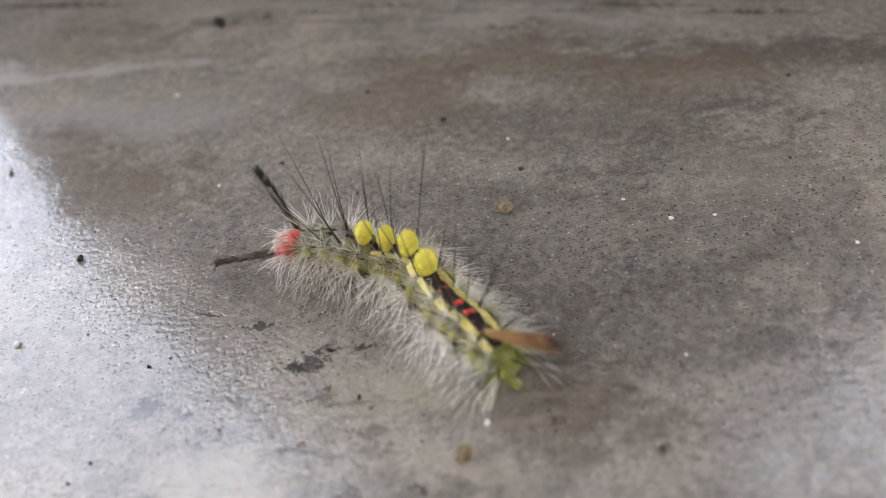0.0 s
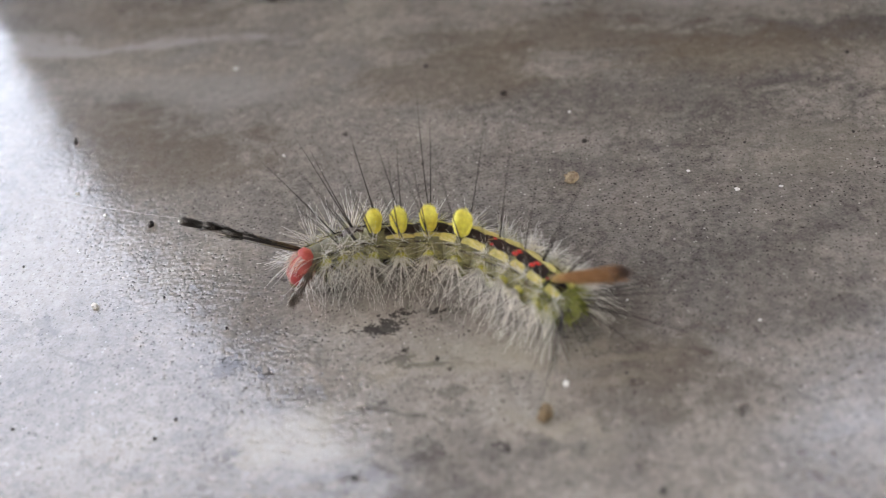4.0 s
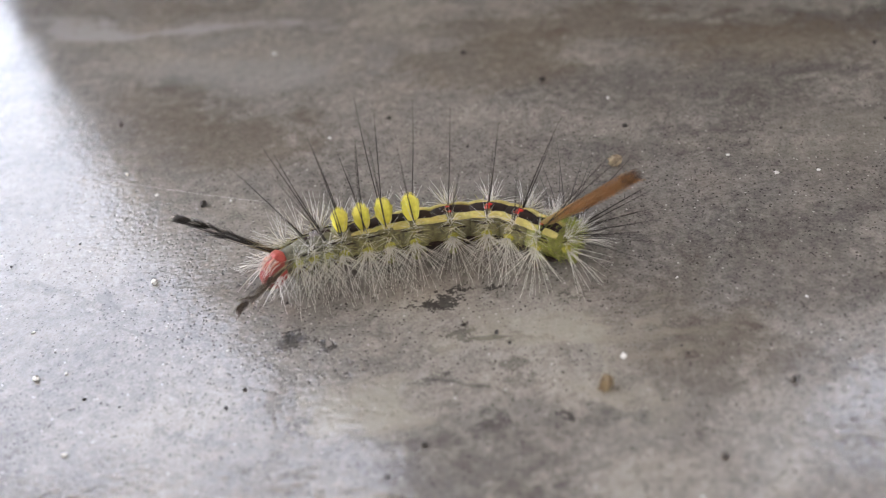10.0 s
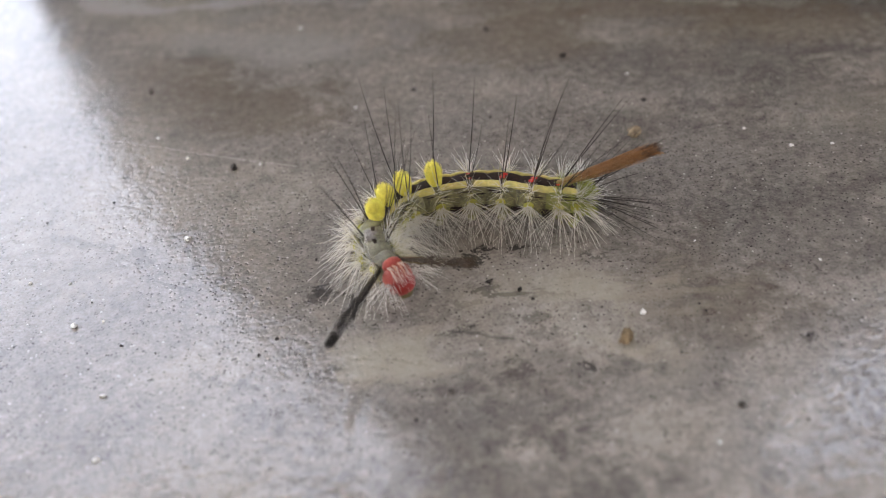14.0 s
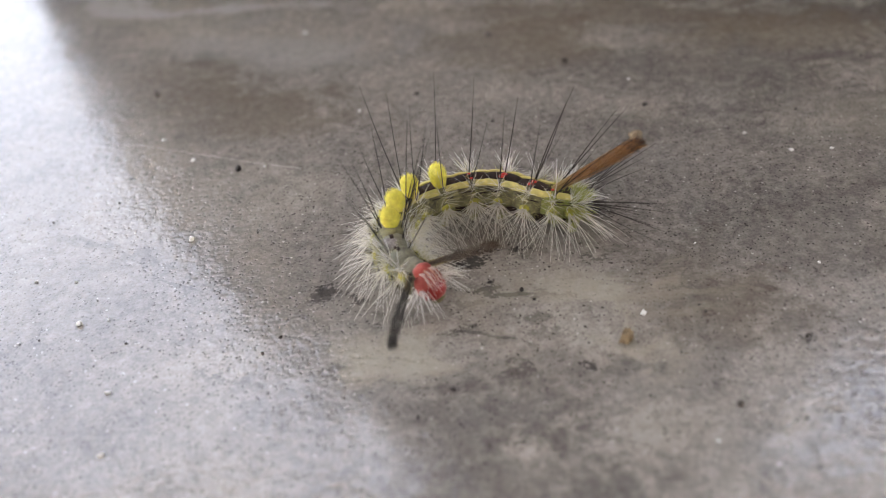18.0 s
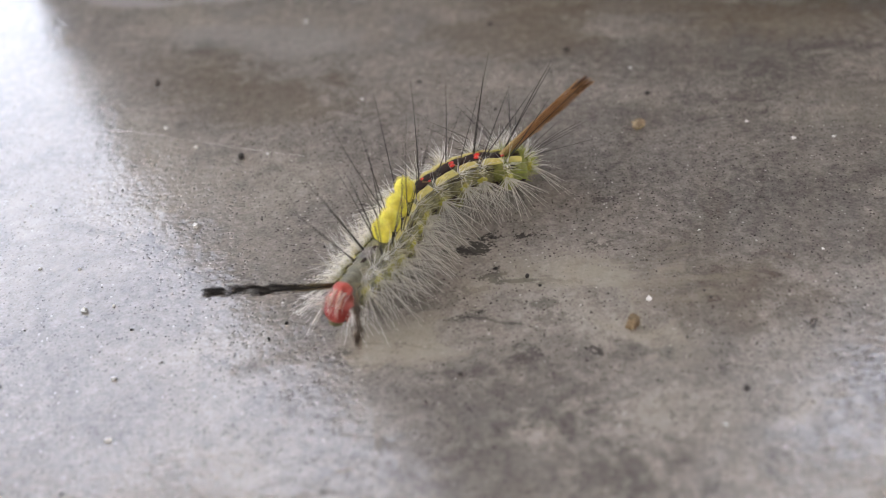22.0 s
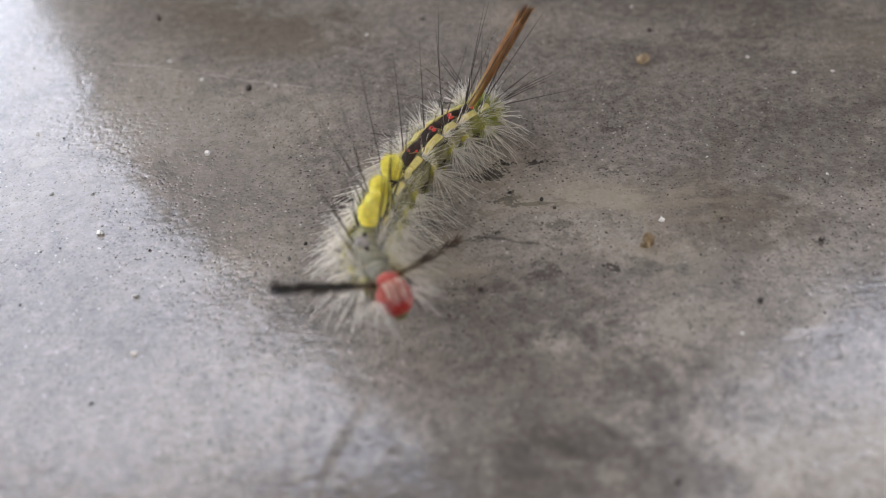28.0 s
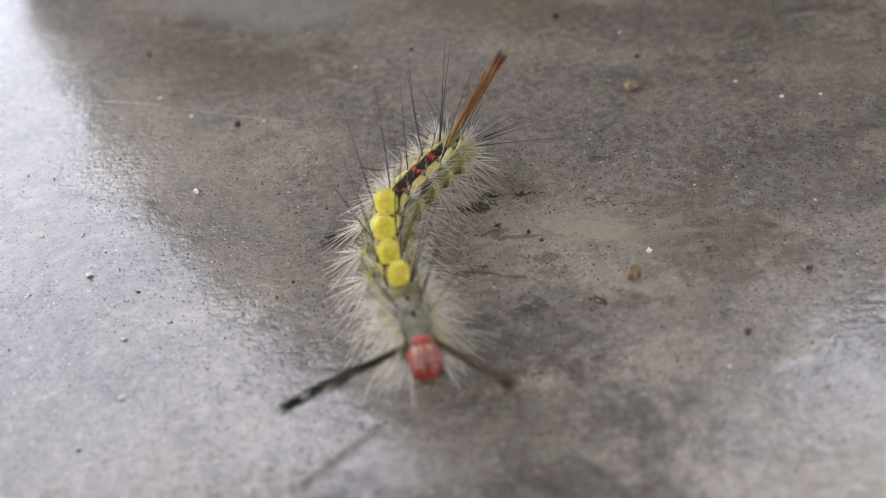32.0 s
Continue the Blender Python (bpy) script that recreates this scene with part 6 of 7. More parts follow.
    walk(SEG["a8"], [
        (0, mm(17.70, -9.70, 2.30, -0.7, 115.1)), (0.5, mm(17.46, -9.23, 2.30, -0.9, 115.1)), (1, mm(17.85, -8.23, 2.30, -1.0, 120.1)),
        (1.5, mm(17.85, -7.95, 2.30, -1.0, 121.8)), (2, mm(17.58, -8.20, 2.30, -0.9, 120.6)), (2.5, mm(17.35, -8.18, 2.30, -0.9, 120.7)),
        (3, mm(17.14, -7.96, 2.30, -1.0, 120.7)), (3.5, mm(16.93, -7.88, 2.30, -1.0, 120.4)), (5.5, mm(17.10, -5.26, 2.30, -1.0, 138.5)),
        (6, mm(16.54, -4.36, 2.30, -1.1, 147.8)), (6.5, mm(16.10, -3.53, 2.30, -1.0, 142.6)), (7, mm(15.68, -3.14, 2.30, -0.9, 144.8)),
        (7.5, mm(15.45, -3.22, 2.30, -0.9, 145.6)), (8, mm(14.94, -4.14, 2.30, -0.8, 132.8)), (8.5, mm(14.59, -3.99, 2.30, -0.8, 131.3)),
        (9, mm(13.53, -3.65, 2.30, -0.9, 138.1)), (9.5, mm(12.96, -3.02, 2.30, -0.8, 137.7)), (10, mm(12.59, -2.42, 2.30, -0.8, 141.7)),
        (10.5, mm(12.30, -2.59, 2.30, -0.8, 142.6)), (11, mm(12.13, -2.67, 2.30, -0.8, 142.8)), (11.5, mm(12.22, -1.86, 2.30, -0.9, 167.5)),
        (12, mm(12.20, -1.86, 2.30, -0.9, 168.8)), (12.5, mm(12.18, -1.93, 2.30, -0.9, 164.7)), (13, mm(12.11, -1.93, 2.30, -0.9, 164.7)),
        (13.5, mm(12.04, -1.99, 2.30, -0.9, 165.7)), (14, mm(12.02, -1.87, 2.30, -0.9, 164.8)), (14.5, mm(11.90, -2.00, 2.30, -0.9, 162.1)),
        (16.5, mm(11.61, -2.10, 2.30, -1.1, 161.2)), (17, mm(11.50, -2.05, 2.30, -1.0, 160.2)), (17.5, mm(11.38, -2.10, 2.30, -1.1, 159.8)),
        (18, mm(11.36, -2.19, 2.30, -1.0, 160.8)), (18.5, mm(11.38, -2.01, 2.30, -1.1, 160.5)), (19, mm(11.40, -2.07, 2.30, -1.1, 161.0)),
        (19.5, mm(11.18, -2.12, 2.30, -1.1, 163.6)), (20, mm(10.20, -0.59, 2.30, -1.2, 181.7)), (20.5, mm(8.76, 1.39, 2.30, -1.6, 187.8)),
        (21, mm(7.30, 1.78, 2.30, -1.2, 197.0)), (21.5, mm(6.95, 2.65, 2.30, -0.9, 184.0)), (22, mm(6.72, 2.03, 2.30, -0.9, 184.1)),
        (22.5, mm(6.32, 1.28, 2.30, -1.0, 182.0)), (23, mm(5.66, 0.59, 2.30, -1.1, 179.8)), (23.5, mm(3.63, 0.78, 2.30, -1.3, 195.6)),
        (24, mm(2.20, -0.63, 2.30, -1.1, 211.7)), (24.5, mm(2.10, -1.35, 2.30, -1.1, 214.9)), (26.5, mm(1.82, -1.42, 2.30, -0.9, 216.4)),
        (27, mm(1.84, -1.30, 2.30, -0.8, 220.7)), (27.5, mm(1.98, -1.23, 2.30, -0.8, 220.0)), (28, mm(2.07, -1.11, 2.30, -0.8, 217.3)),
        (28.5, mm(2.17, -1.09, 2.30, -0.8, 218.3)), (29, mm(2.36, -0.95, 2.30, -0.7, 218.7)), (29.5, mm(2.31, -1.13, 2.30, -0.8, 217.3)),
        (30, mm(2.29, -1.22, 2.30, -0.8, 216.6)), (30.5, mm(2.18, -1.39, 2.30, -0.9, 217.8)), (31, mm(2.09, -1.65, 2.30, -0.8, 218.4)),
        (31.5, mm(1.93, -1.82, 2.30, -0.9, 214.1)), (32, mm(1.02, -1.75, 2.30, -0.9, 227.7)),])
    walk(SEG["a9"], [
        (0, mm(18.24, -10.94, 2.23, -11.1, 107.1)), (0.5, mm(17.91, -10.31, 2.23, -10.3, 107.0)), (1, mm(18.40, -9.25, 2.23, -9.3, 114.1)),
        (1.5, mm(18.41, -8.95, 2.23, -9.2, 113.8)), (2, mm(18.17, -9.19, 2.23, -10.6, 119.4)), (2.5, mm(17.96, -9.19, 2.23, -10.1, 121.9)),
        (3, mm(17.70, -8.89, 2.23, -10.2, 121.6)), (3.5, mm(17.50, -8.81, 2.23, -10.0, 124.1)), (5.5, mm(17.71, -5.90, 2.23, -24.7, 108.1)),
        (6, mm(17.29, -4.87, 2.23, -16.0, 137.9)), (6.5, mm(16.86, -4.16, 2.23, -15.4, 132.2)), (7, mm(16.52, -3.76, 2.23, -15.5, 140.2)),
        (7.5, mm(16.33, -3.84, 2.23, -13.8, 141.2)), (8, mm(15.91, -4.82, 2.23, -11.5, 189.1)), (8.5, mm(15.56, -4.70, 2.23, -10.6, 186.3)),
        (9, mm(14.60, -4.14, 2.23, -7.9, 192.8)), (9.5, mm(14.11, -3.64, 2.23, -8.0, 184.4)), (10, mm(13.78, -2.91, 2.23, -7.6, 191.7)),
        (10.5, mm(13.50, -3.06, 2.23, -7.2, 189.9)), (11, mm(13.32, -3.10, 2.23, -7.2, 194.3)), (11.5, mm(13.47, -2.09, 2.23, -7.8, 173.1)),
        (12, mm(13.44, -2.07, 2.23, -8.1, 174.1)), (12.5, mm(13.44, -2.23, 2.23, -8.1, 170.7)), (13, mm(13.38, -2.22, 2.23, -8.1, 171.1)),
        (13.5, mm(13.31, -2.27, 2.23, -8.1, 171.2)), (14, mm(13.26, -2.16, 2.23, -8.6, 171.9)), (14.5, mm(13.15, -2.27, 2.23, -7.9, 178.9)),
        (16.5, mm(12.76, -2.36, 2.23, -7.5, 177.4)), (17, mm(12.66, -2.32, 2.23, -7.6, 177.4)), (17.5, mm(12.52, -2.41, 2.23, -7.2, 172.4)),
        (18, mm(12.54, -2.50, 2.23, -7.3, 172.6)), (18.5, mm(12.53, -2.31, 2.23, -7.2, 172.4)), (19, mm(12.53, -2.32, 2.23, -7.5, 178.0)),
        (19.5, mm(12.26, -2.37, 2.23, -8.0, 172.8)), (20, mm(11.07, -0.33, 2.23, -10.3, 224.5)), (20.5, mm(9.56, 1.55, 2.23, -10.6, 195.6)),
        (21, mm(8.46, 2.13, 2.23, -6.3, 196.4)), (21.5, mm(7.98, 2.82, 2.23, -18.9, 216.7)), (22, mm(7.69, 2.34, 2.23, -12.5, 245.0)),
        (22.5, mm(7.24, 1.60, 2.23, -10.6, 246.5)), (23, mm(6.50, 0.79, 2.23, -13.1, 233.2)), (23.5, mm(4.49, 1.28, 2.23, -8.0, 232.3)),
        (24, mm(3.16, 0.28, 2.23, -5.1, 235.3)), (24.5, mm(3.06, -0.43, 2.23, -5.3, 233.6)), (26.5, mm(2.74, -0.48, 2.23, -7.2, 242.5)),
        (27, mm(2.84, -0.24, 2.23, -7.3, 239.6)), (27.5, mm(2.94, -0.22, 2.23, -7.9, 240.6)), (28, mm(3.04, -0.20, 2.23, -8.7, 238.3)),
        (28.5, mm(3.16, -0.09, 2.23, -7.7, 240.7)), (29, mm(3.34, 0.04, 2.23, -8.8, 242.4)), (29.5, mm(3.29, -0.19, 2.23, -8.3, 238.6)),
        (30, mm(3.25, -0.35, 2.23, -9.4, 235.8)), (30.5, mm(3.08, -0.52, 2.23, -9.1, 237.9)), (31, mm(3.00, -0.61, 2.23, -6.8, 247.4)),
        (31.5, mm(2.88, -1.04, 2.23, -9.1, 232.3)), (32, mm(1.76, -0.93, 2.23, -12.8, 229.2)),])
    walk(SEG["a10"], [
        (0, mm(18.21, -11.11, 2.10, -30.0, -2.1)), (0.5, mm(17.95, -10.62, 2.10, -30.0, 79.9)), (1, mm(18.54, -9.65, 2.10, -23.8, 102.4)),
        (1.5, mm(18.53, -9.36, 2.10, -22.6, 99.3)), (2, mm(18.30, -9.45, 2.10, -30.0, 114.3)), (2.5, mm(18.14, -9.46, 2.10, -30.0, 125.9)),
        (3, mm(17.90, -9.20, 2.10, -29.4, 123.8)), (3.5, mm(17.73, -9.11, 2.10, -26.7, 131.6)), (5.5, mm(17.51, -5.92, 2.10, -21.3, -14.0)),
        (6, mm(17.34, -4.99, 2.10, -30.0, 41.7)), (6.5, mm(16.88, -4.28, 2.10, -30.0, 19.4)), (7, mm(16.55, -3.82, 2.10, -30.0, -12.1)),
        (7.5, mm(16.41, -3.95, 2.10, -30.0, 22.5)), (8, mm(16.22, -4.35, 2.10, -11.1, -106.7)), (8.5, mm(15.95, -4.25, 2.10, -10.9, -113.6)),
        (9, mm(15.21, -3.64, 2.10, -9.0, -129.0)), (9.5, mm(14.69, -3.24, 2.10, -10.2, -130.4)), (10, mm(14.38, -2.42, 2.10, -9.2, -127.5)),
        (10.5, mm(14.17, -2.61, 2.10, -9.1, -133.7)), (11, mm(13.97, -2.56, 2.10, -8.6, -129.1)), (11.5, mm(14.03, -2.12, 2.10, -16.8, -179.1)),
        (12, mm(13.96, -2.08, 2.10, -18.5, -177.7)), (12.5, mm(13.94, -2.26, 2.10, -20.0, -178.7)), (13, mm(13.88, -2.25, 2.10, -19.9, -177.6)),
        (13.5, mm(13.81, -2.30, 2.10, -19.8, -179.0)), (14, mm(13.71, -2.17, 2.10, -23.3, -172.9)), (14.5, mm(13.69, -2.16, 2.10, -16.3, -157.4)),
        (16.5, mm(13.41, -2.29, 2.10, -12.9, -167.5)), (17, mm(13.31, -2.24, 2.10, -13.0, -166.2)), (17.5, mm(13.23, -2.43, 2.10, -12.0, -177.0)),
        (18, mm(13.22, -2.51, 2.10, -12.7, -176.4)), (18.5, mm(13.24, -2.33, 2.10, -11.9, -177.5)), (19, mm(13.19, -2.24, 2.10, -12.5, -167.3)),
        (19.5, mm(12.87, -2.39, 2.10, -14.1, -178.5)), (20, mm(11.27, 0.17, 2.10, -13.8, -100.0)), (20.5, mm(10.00, 1.70, 2.10, -18.2, -157.5)),
        (21, mm(9.29, 2.37, 2.10, -9.5, -163.9)), (21.5, mm(7.85, 3.02, 2.10, -19.2, -32.1)), (22, mm(7.51, 2.85, 2.10, -11.6, -56.3)),
        (22.5, mm(7.13, 2.24, 2.10, -10.3, -67.6)), (23, mm(6.50, 1.25, 2.10, -14.5, -74.3)), (23.5, mm(4.77, 1.95, 2.10, -10.6, -105.2)),
        (24, mm(3.73, 1.33, 2.10, -6.5, -114.9)), (24.5, mm(3.62, 0.52, 2.10, -7.2, -117.4)), (26.5, mm(2.87, 0.19, 2.10, -12.1, -90.5)),
        (27, mm(2.99, 0.33, 2.10, -15.3, -91.1)), (27.5, mm(3.04, 0.30, 2.10, -16.9, -83.9)), (28, mm(3.11, 0.25, 2.10, -19.7, -79.0)),
        (28.5, mm(3.25, 0.46, 2.10, -15.7, -83.7)), (29, mm(3.34, 0.48, 2.10, -19.1, -65.4)), (29.5, mm(3.38, 0.29, 2.10, -18.1, -82.0)),
        (30, mm(3.32, 0.03, 2.10, -23.7, -74.8)), (30.5, mm(3.17, -0.10, 2.10, -20.7, -82.2)), (31, mm(3.07, 0.14, 2.10, -10.9, -84.2)),
        (31.5, mm(3.02, -0.62, 2.10, -21.1, -92.1)), (32, mm(1.86, -0.80, 2.10, -30.0, -81.5)),])
    walk(SEG["pencil_far"], [
        (0, mm(2.82, 6.11, 3.75, -6.3, 114.7)), (0.5, mm(2.43, 6.32, 3.66, -7.5, 109.5)), (1, mm(2.27, 6.59, 3.39, -8.4, 108.7)),
        (1.5, mm(1.15, 6.50, 3.26, -9.2, 113.5)), (2, mm(-0.07, 5.56, 3.18, -17.1, 128.3)), (2.5, mm(-1.73, 3.60, 3.19, -23.8, 149.8)),
        (3, mm(-2.76, 1.91, 3.20, -34.4, 173.3)), (3.5, mm(-3.08, 0.39, 3.21, -28.9, 178.2)), (5.5, mm(-4.92, 4.21, 3.23, -9.3, 133.7)),
        (6, mm(-5.09, 4.10, 3.24, -9.1, 138.6)), (6.5, mm(-5.19, 4.05, 3.23, -9.9, 142.8)), (7, mm(-5.13, 4.32, 3.22, -9.2, 141.7)),
        (7.5, mm(-5.92, 3.54, 3.22, -10.3, 141.3)), (8, mm(-7.93, 0.69, 3.25, -33.8, 171.0)), (8.5, mm(-8.52, -1.27, 3.25, -23.0, 181.4)),
        (9, mm(-8.84, -2.41, 3.25, -21.9, 183.2)), (9.5, mm(-9.92, -1.63, 3.27, -26.3, 178.9)), (10, mm(-10.98, -0.80, 3.26, -8.8, 152.2)),
        (10.5, mm(-11.09, -0.69, 3.26, -19.3, 142.4)), (11, mm(-12.39, -0.67, 3.27, -16.5, 135.2)), (11.5, mm(-13.12, -2.82, 3.28, -28.5, 161.2)),
        (12, mm(-12.71, -4.63, 3.28, -26.0, 179.9)), (12.5, mm(-10.43, -5.81, 3.26, -8.0, 194.1)), (13, mm(-8.02, -7.35, 3.28, -8.8, 223.7)),
        (13.5, mm(-5.98, -8.29, 3.29, -8.9, 243.3)), (14, mm(-4.65, -9.89, 3.29, -9.2, 247.6)), (14.5, mm(-6.81, -10.12, 3.30, -9.1, 208.4)),
        (16.5, mm(-9.64, -10.03, 3.32, -9.6, 189.6)), (17, mm(-6.87, -10.24, 3.33, -8.7, 214.7)), (17.5, mm(-4.57, -10.61, 3.30, -8.8, 242.1)),
        (18, mm(-2.35, -11.25, 3.33, -14.0, 260.5)), (18.5, mm(-2.59, -12.26, 3.34, -15.3, 244.1)), (19, mm(-4.50, -12.26, 3.33, -9.1, 216.9)),
        (19.5, mm(-6.08, -11.58, 3.33, -7.7, 184.5)), (20, mm(-7.36, -11.40, 3.34, -17.0, 178.8)), (20.5, mm(-7.99, -11.09, 3.35, -13.1, 178.4)),
        (21, mm(-8.35, -11.27, 3.36, -9.3, 180.7)), (21.5, mm(-8.55, -11.79, 3.36, -8.3, 185.8)), (22, mm(-9.12, -12.96, 3.37, -8.1, 184.2)),
        (22.5, mm(-10.30, -15.25, 3.37, -23.0, 179.4)), (23, mm(-10.41, -17.18, 3.38, -16.2, 186.1)), (23.5, mm(-10.02, -18.35, 3.40, -5.0, 196.3)),
        (24, mm(-10.47, -19.23, 3.40, -4.6, 210.0)), (24.5, mm(-11.29, -20.43, 3.39, -3.4, 200.2)), (26.5, mm(-14.41, -21.77, 4.14, -37.6, 154.0)),
        (27, mm(-12.49, -21.16, 5.40, -42.1, 156.0)), (27.5, mm(-10.05, -23.74, 4.89, -23.5, 176.6)), (28, mm(-8.16, -24.07, 4.72, -36.4, 222.4)),
        (28.5, mm(-7.71, -22.55, 5.24, -10.0, 137.0)), (29, mm(-5.93, -23.66, 5.11, -50.3, 240.2)), (29.5, mm(-4.93, -24.07, 4.54, -13.3, 269.2)),
        (30, mm(-2.73, -22.99, 4.31, -3.3, 299.1)), (30.5, mm(-1.57, -23.78, 4.15, -3.5, 291.5)), (31, mm(-2.24, -24.79, 3.77, -16.8, 265.7)),
        (31.5, mm(-3.73, -25.32, 3.58, -17.7, 239.1)), (32, mm(-4.72, -25.31, 3.36, -6.2, 210.6)),])
    walk(SEG["pencil_near"], [
        (0, mm(2.67, 4.12, 3.75, 15.8, 161.9)), (0.5, mm(2.18, 4.34, 3.66, 15.6, 161.2)), (1, mm(1.65, 4.69, 3.39, 8.9, 161.7)),
        (1.5, mm(0.93, 4.51, 3.26, 15.5, 161.9)), (2, mm(-0.61, 3.64, 3.18, -29.2, 234.0)), (2.5, mm(-1.59, 1.61, 3.19, -31.4, 250.5)),
        (3, mm(-2.17, -0.00, 3.20, -31.0, 262.2)), (3.5, mm(-1.88, -1.21, 3.21, -23.7, 267.2)), (5.5, mm(-5.13, 2.22, 3.23, -22.8, 237.0)),
        (6, mm(-5.27, 2.10, 3.24, -27.7, 243.1)), (6.5, mm(-5.32, 2.05, 3.23, -24.9, 240.0)), (7, mm(-5.25, 2.33, 3.22, -21.1, 232.5)),
        (7.5, mm(-5.98, 1.54, 3.22, -22.9, 239.3)), (8, mm(-7.18, -1.16, 3.25, -27.2, 259.2)), (8.5, mm(-7.14, -2.72, 3.25, -20.7, 268.4)),
        (9, mm(-7.34, -3.74, 3.25, -20.9, 270.1)), (9.5, mm(-8.96, -3.38, 3.27, -25.0, 263.0)), (10, mm(-9.80, -2.42, 3.26, -17.7, 246.7)),
        (10.5, mm(-11.53, -2.64, 3.26, -20.1, 233.6)), (11, mm(-12.84, -2.62, 3.27, -24.0, 235.0)), (11.5, mm(-12.65, -4.76, 3.28, -26.6, 257.6)),
        (12, mm(-11.38, -6.13, 3.28, -22.1, 272.5)), (12.5, mm(-8.57, -6.55, 3.26, -25.6, 286.7)), (13, mm(-6.05, -7.02, 3.28, -30.2, 304.8)),
        (13.5, mm(-4.22, -7.35, 3.29, -24.9, 320.6)), (14, mm(-2.98, -8.80, 3.29, -24.9, 316.1)), (14.5, mm(-4.82, -10.16, 3.30, -21.3, 299.5)),
        (16.5, mm(-7.83, -10.89, 3.32, -25.4, 282.8)), (17, mm(-4.87, -10.15, 3.33, -32.3, 302.2)), (17.5, mm(-2.85, -9.59, 3.30, -29.8, 313.4)),
        (18, mm(-0.89, -9.88, 3.33, -37.0, 320.4)), (18.5, mm(-0.91, -11.18, 3.34, -26.9, 315.7)), (19, mm(-2.52, -11.95, 3.33, -20.9, 302.0)),
        (19.5, mm(-4.17, -12.17, 3.33, -20.4, 285.9)), (20, mm(-5.74, -12.58, 3.34, -21.2, 277.2)), (20.5, mm(-6.47, -12.40, 3.35, -21.1, 275.7)),
        (21, mm(-6.73, -12.45, 3.36, -17.6, 271.5)), (21.5, mm(-6.80, -12.74, 3.36, -16.9, 270.2)), (22, mm(-7.43, -14.02, 3.37, -20.4, 272.3)),
        (22.5, mm(-8.75, -16.51, 3.37, -23.0, 273.5)), (23, mm(-8.62, -18.06, 3.38, -30.6, 277.9)), (23.5, mm(-8.07, -18.80, 3.40, -23.5, 298.5)),
        (24, mm(-8.48, -19.45, 3.40, -27.3, 296.8)), (24.5, mm(-9.33, -20.84, 3.39, -19.4, 287.2)), (25.5, mm(-11.20, -22.05, 3.76, -8.0, 352.0)), (26.5, mm(-13.07, -23.25, 4.14, 20.5, 422.6)),
        (27, mm(-10.70, -22.04, 5.40, 19.6, 420.6)), (27.5, mm(-8.07, -23.50, 4.89, 20.1, 420.1)), (28, mm(-6.35, -23.23, 4.72, 19.4, 409.9)),
        (28.5, mm(-6.04, -21.45, 5.24, 6.7, 406.7)), (29, mm(-4.15, -22.75, 5.11, 10.3, 414.7)), (29.5, mm(-3.23, -23.01, 4.54, 18.6, 395.6)),
        (30, mm(-1.58, -21.35, 4.31, 16.1, 403.8)), (30.5, mm(-0.62, -22.02, 4.15, 11.6, 398.7)), (31, mm(-0.74, -23.48, 3.77, -34.8, 318.8)),
        (31.5, mm(-1.90, -24.51, 3.58, -25.1, 314.4)), (32, mm(-2.73, -25.14, 3.36, -16.9, 301.0)),])
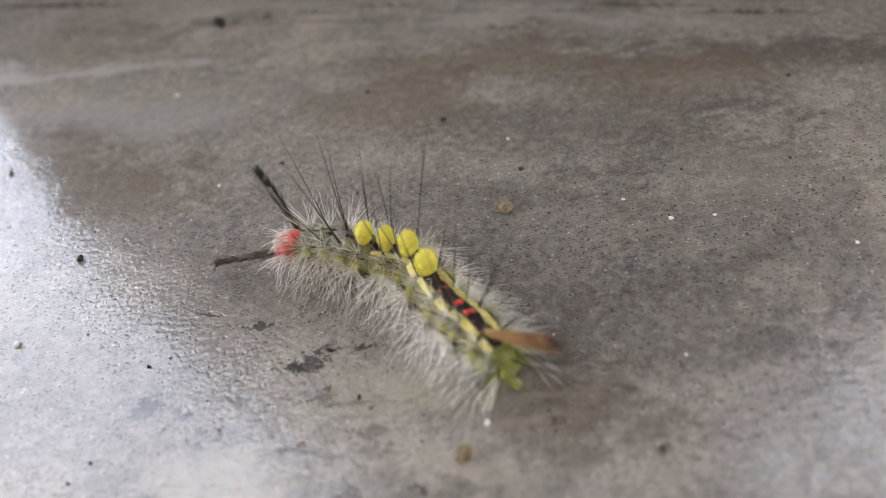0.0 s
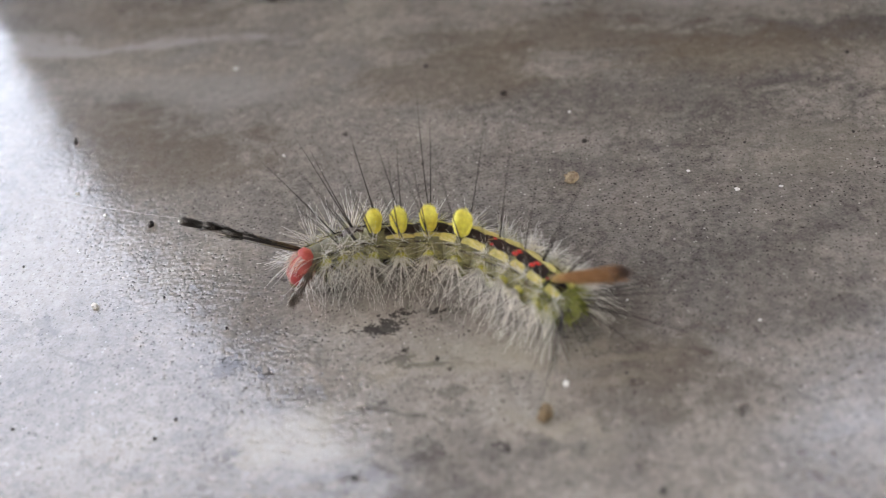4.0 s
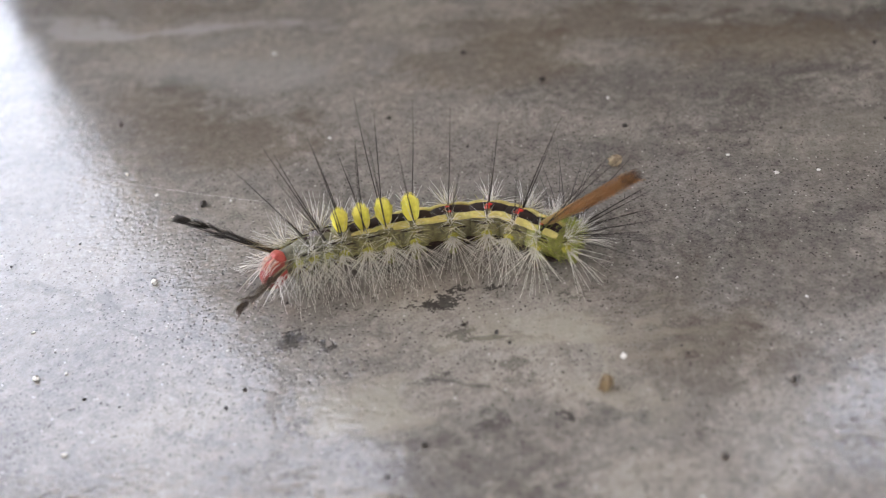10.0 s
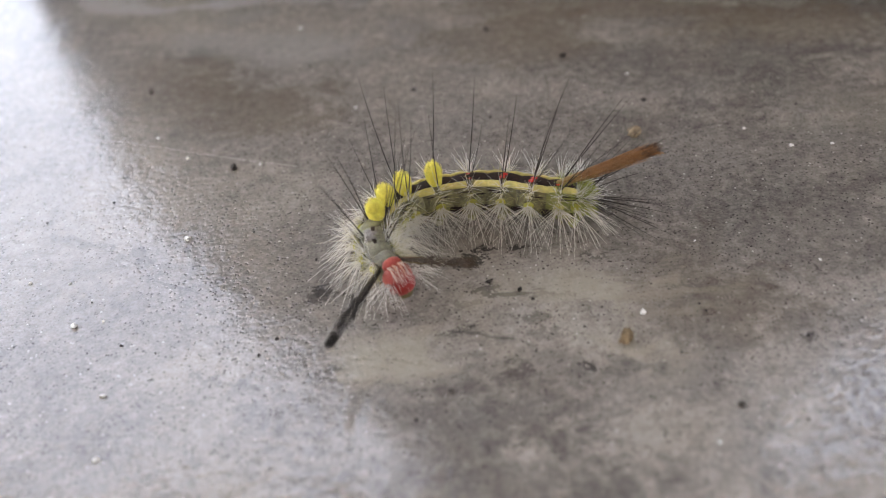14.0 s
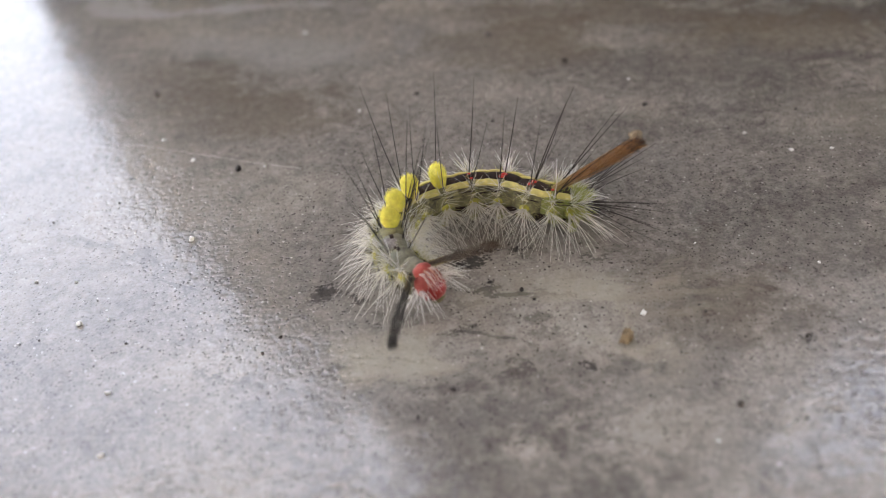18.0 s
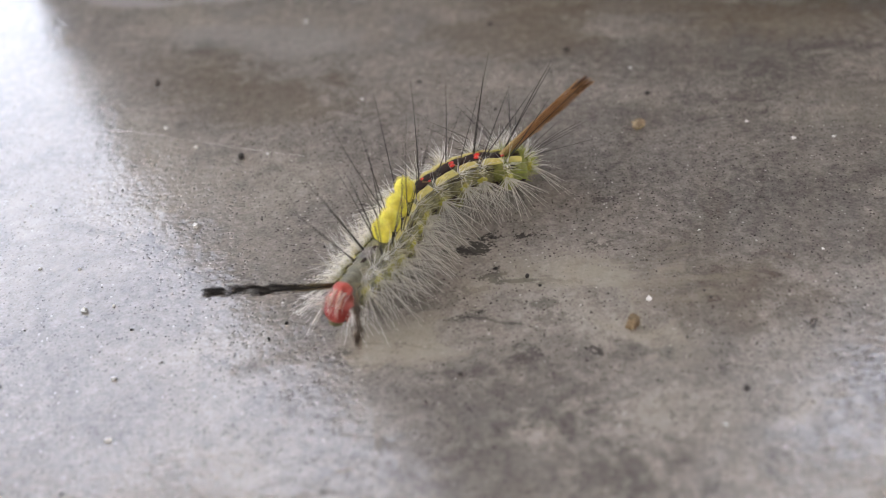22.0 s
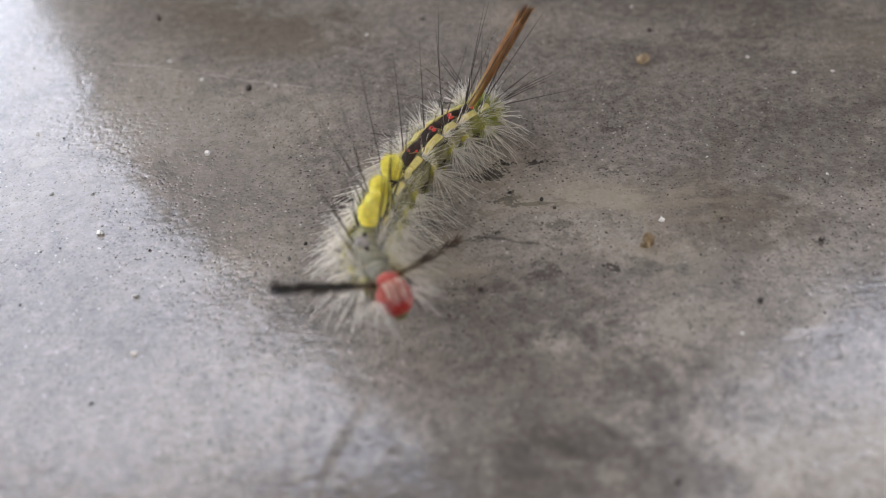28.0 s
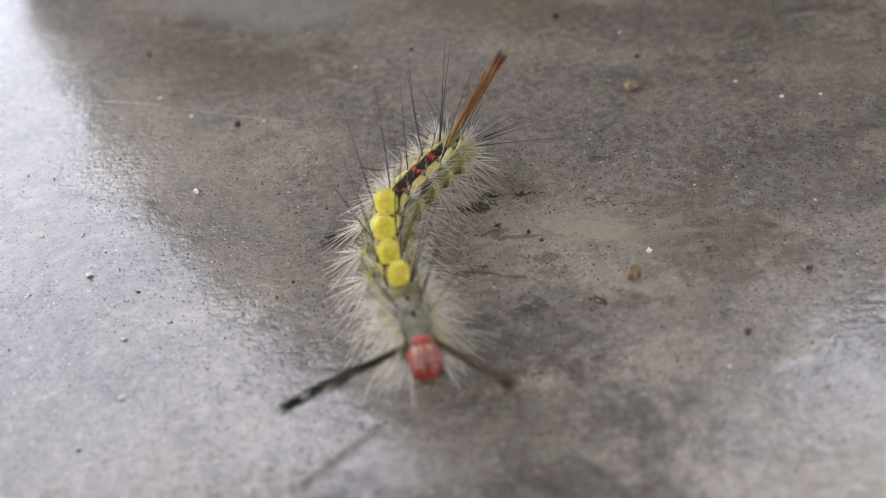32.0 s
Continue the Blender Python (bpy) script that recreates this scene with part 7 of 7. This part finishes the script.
    walk(SEG["pencil_tail"], [
        (0, mm(17.70, -9.70, 4.00, -33.3, -61.1)), (0.5, mm(17.46, -9.23, 4.00, -37.4, -60.6)), (1, mm(17.85, -8.23, 4.00, -38.1, -55.2)),
        (1.5, mm(17.85, -7.95, 4.00, -37.2, -52.2)), (2, mm(17.58, -8.20, 4.00, -35.6, -56.4)), (2.5, mm(17.35, -8.18, 4.00, -34.6, -57.9)),
        (3, mm(17.14, -7.96, 4.00, -37.9, -59.0)), (3.5, mm(16.93, -7.88, 4.00, -39.8, -60.5)), (5.5, mm(17.10, -5.26, 4.00, -27.4, -45.3)),
        (6, mm(16.54, -4.36, 4.00, -34.1, -40.9)), (6.5, mm(16.10, -3.53, 4.00, -32.9, -44.3)), (7, mm(15.68, -3.14, 4.00, -32.6, -42.5)),
        (7.5, mm(15.45, -3.22, 4.00, -31.7, -41.3)), (8, mm(14.94, -4.14, 4.00, -32.3, -41.6)), (8.5, mm(14.59, -3.99, 4.00, -34.6, -41.0)),
        (9, mm(13.53, -3.65, 4.00, -43.8, -30.6)), (9.5, mm(12.96, -3.02, 4.00, -42.0, -33.8)), (10, mm(12.59, -2.42, 4.00, -41.2, -26.8)),
        (10.5, mm(12.30, -2.59, 4.00, -39.6, -26.1)), (11, mm(12.13, -2.67, 4.00, -40.0, -25.5)), (11.5, mm(12.22, -1.86, 4.00, -37.7, -25.6)),
        (12, mm(12.20, -1.86, 4.00, -34.5, -25.3)), (12.5, mm(12.18, -1.93, 4.00, -33.2, -26.8)), (13, mm(12.11, -1.93, 4.00, -33.3, -27.7)),
        (13.5, mm(12.04, -1.99, 4.00, -33.9, -29.0)), (14, mm(12.02, -1.87, 4.00, -34.5, -29.2)), (14.5, mm(11.90, -2.00, 4.00, -34.9, -28.3)),
        (16.5, mm(11.61, -2.10, 4.00, -43.0, -29.2)), (17, mm(11.50, -2.05, 4.00, -42.9, -28.7)), (17.5, mm(11.38, -2.10, 4.00, -42.5, -29.0)),
        (18, mm(11.36, -2.19, 4.00, -42.7, -30.5)), (18.5, mm(11.38, -2.01, 4.00, -42.7, -30.0)), (19, mm(11.40, -2.07, 4.00, -43.0, -29.7)),
        (19.5, mm(11.18, -2.12, 4.00, -43.4, -28.2)), (20, mm(10.20, -0.59, 4.00, -30.8, -13.6)), (20.5, mm(8.76, 1.39, 4.00, -25.9, 4.4)),
        (21, mm(7.30, 1.78, 4.00, -37.1, 15.4)), (21.5, mm(6.95, 2.65, 4.00, -35.4, 13.7)), (22, mm(6.72, 2.03, 4.00, -35.2, 13.5)),
        (22.5, mm(6.32, 1.28, 4.00, -35.1, 13.7)), (23, mm(5.66, 0.59, 4.00, -34.1, 13.1)), (23.5, mm(3.63, 0.78, 4.00, -26.8, 34.1)),
        (24, mm(2.20, -0.63, 4.00, -48.5, 32.8)), (24.5, mm(2.10, -1.35, 4.00, -49.4, 33.5)), (26.5, mm(1.82, -1.42, 4.00, -51.6, 34.5)),
        (27, mm(1.84, -1.30, 4.00, -51.2, 32.9)), (27.5, mm(1.98, -1.23, 4.00, -42.7, 38.9)), (28, mm(2.07, -1.11, 4.00, -46.2, 33.7)),
        (28.5, mm(2.17, -1.09, 4.00, -43.5, 35.2)), (29, mm(2.36, -0.95, 4.00, -44.7, 32.3)), (29.5, mm(2.31, -1.13, 4.00, -48.8, 26.3)),
        (30, mm(2.29, -1.22, 4.00, -48.9, 27.1)), (30.5, mm(2.18, -1.39, 4.00, -48.5, 29.8)), (31, mm(2.09, -1.65, 4.00, -48.4, 30.3)),
        (31.5, mm(1.93, -1.82, 4.00, -50.0, 32.3)), (32, mm(1.02, -1.75, 4.00, -30.0, 44.2)),])


motions()
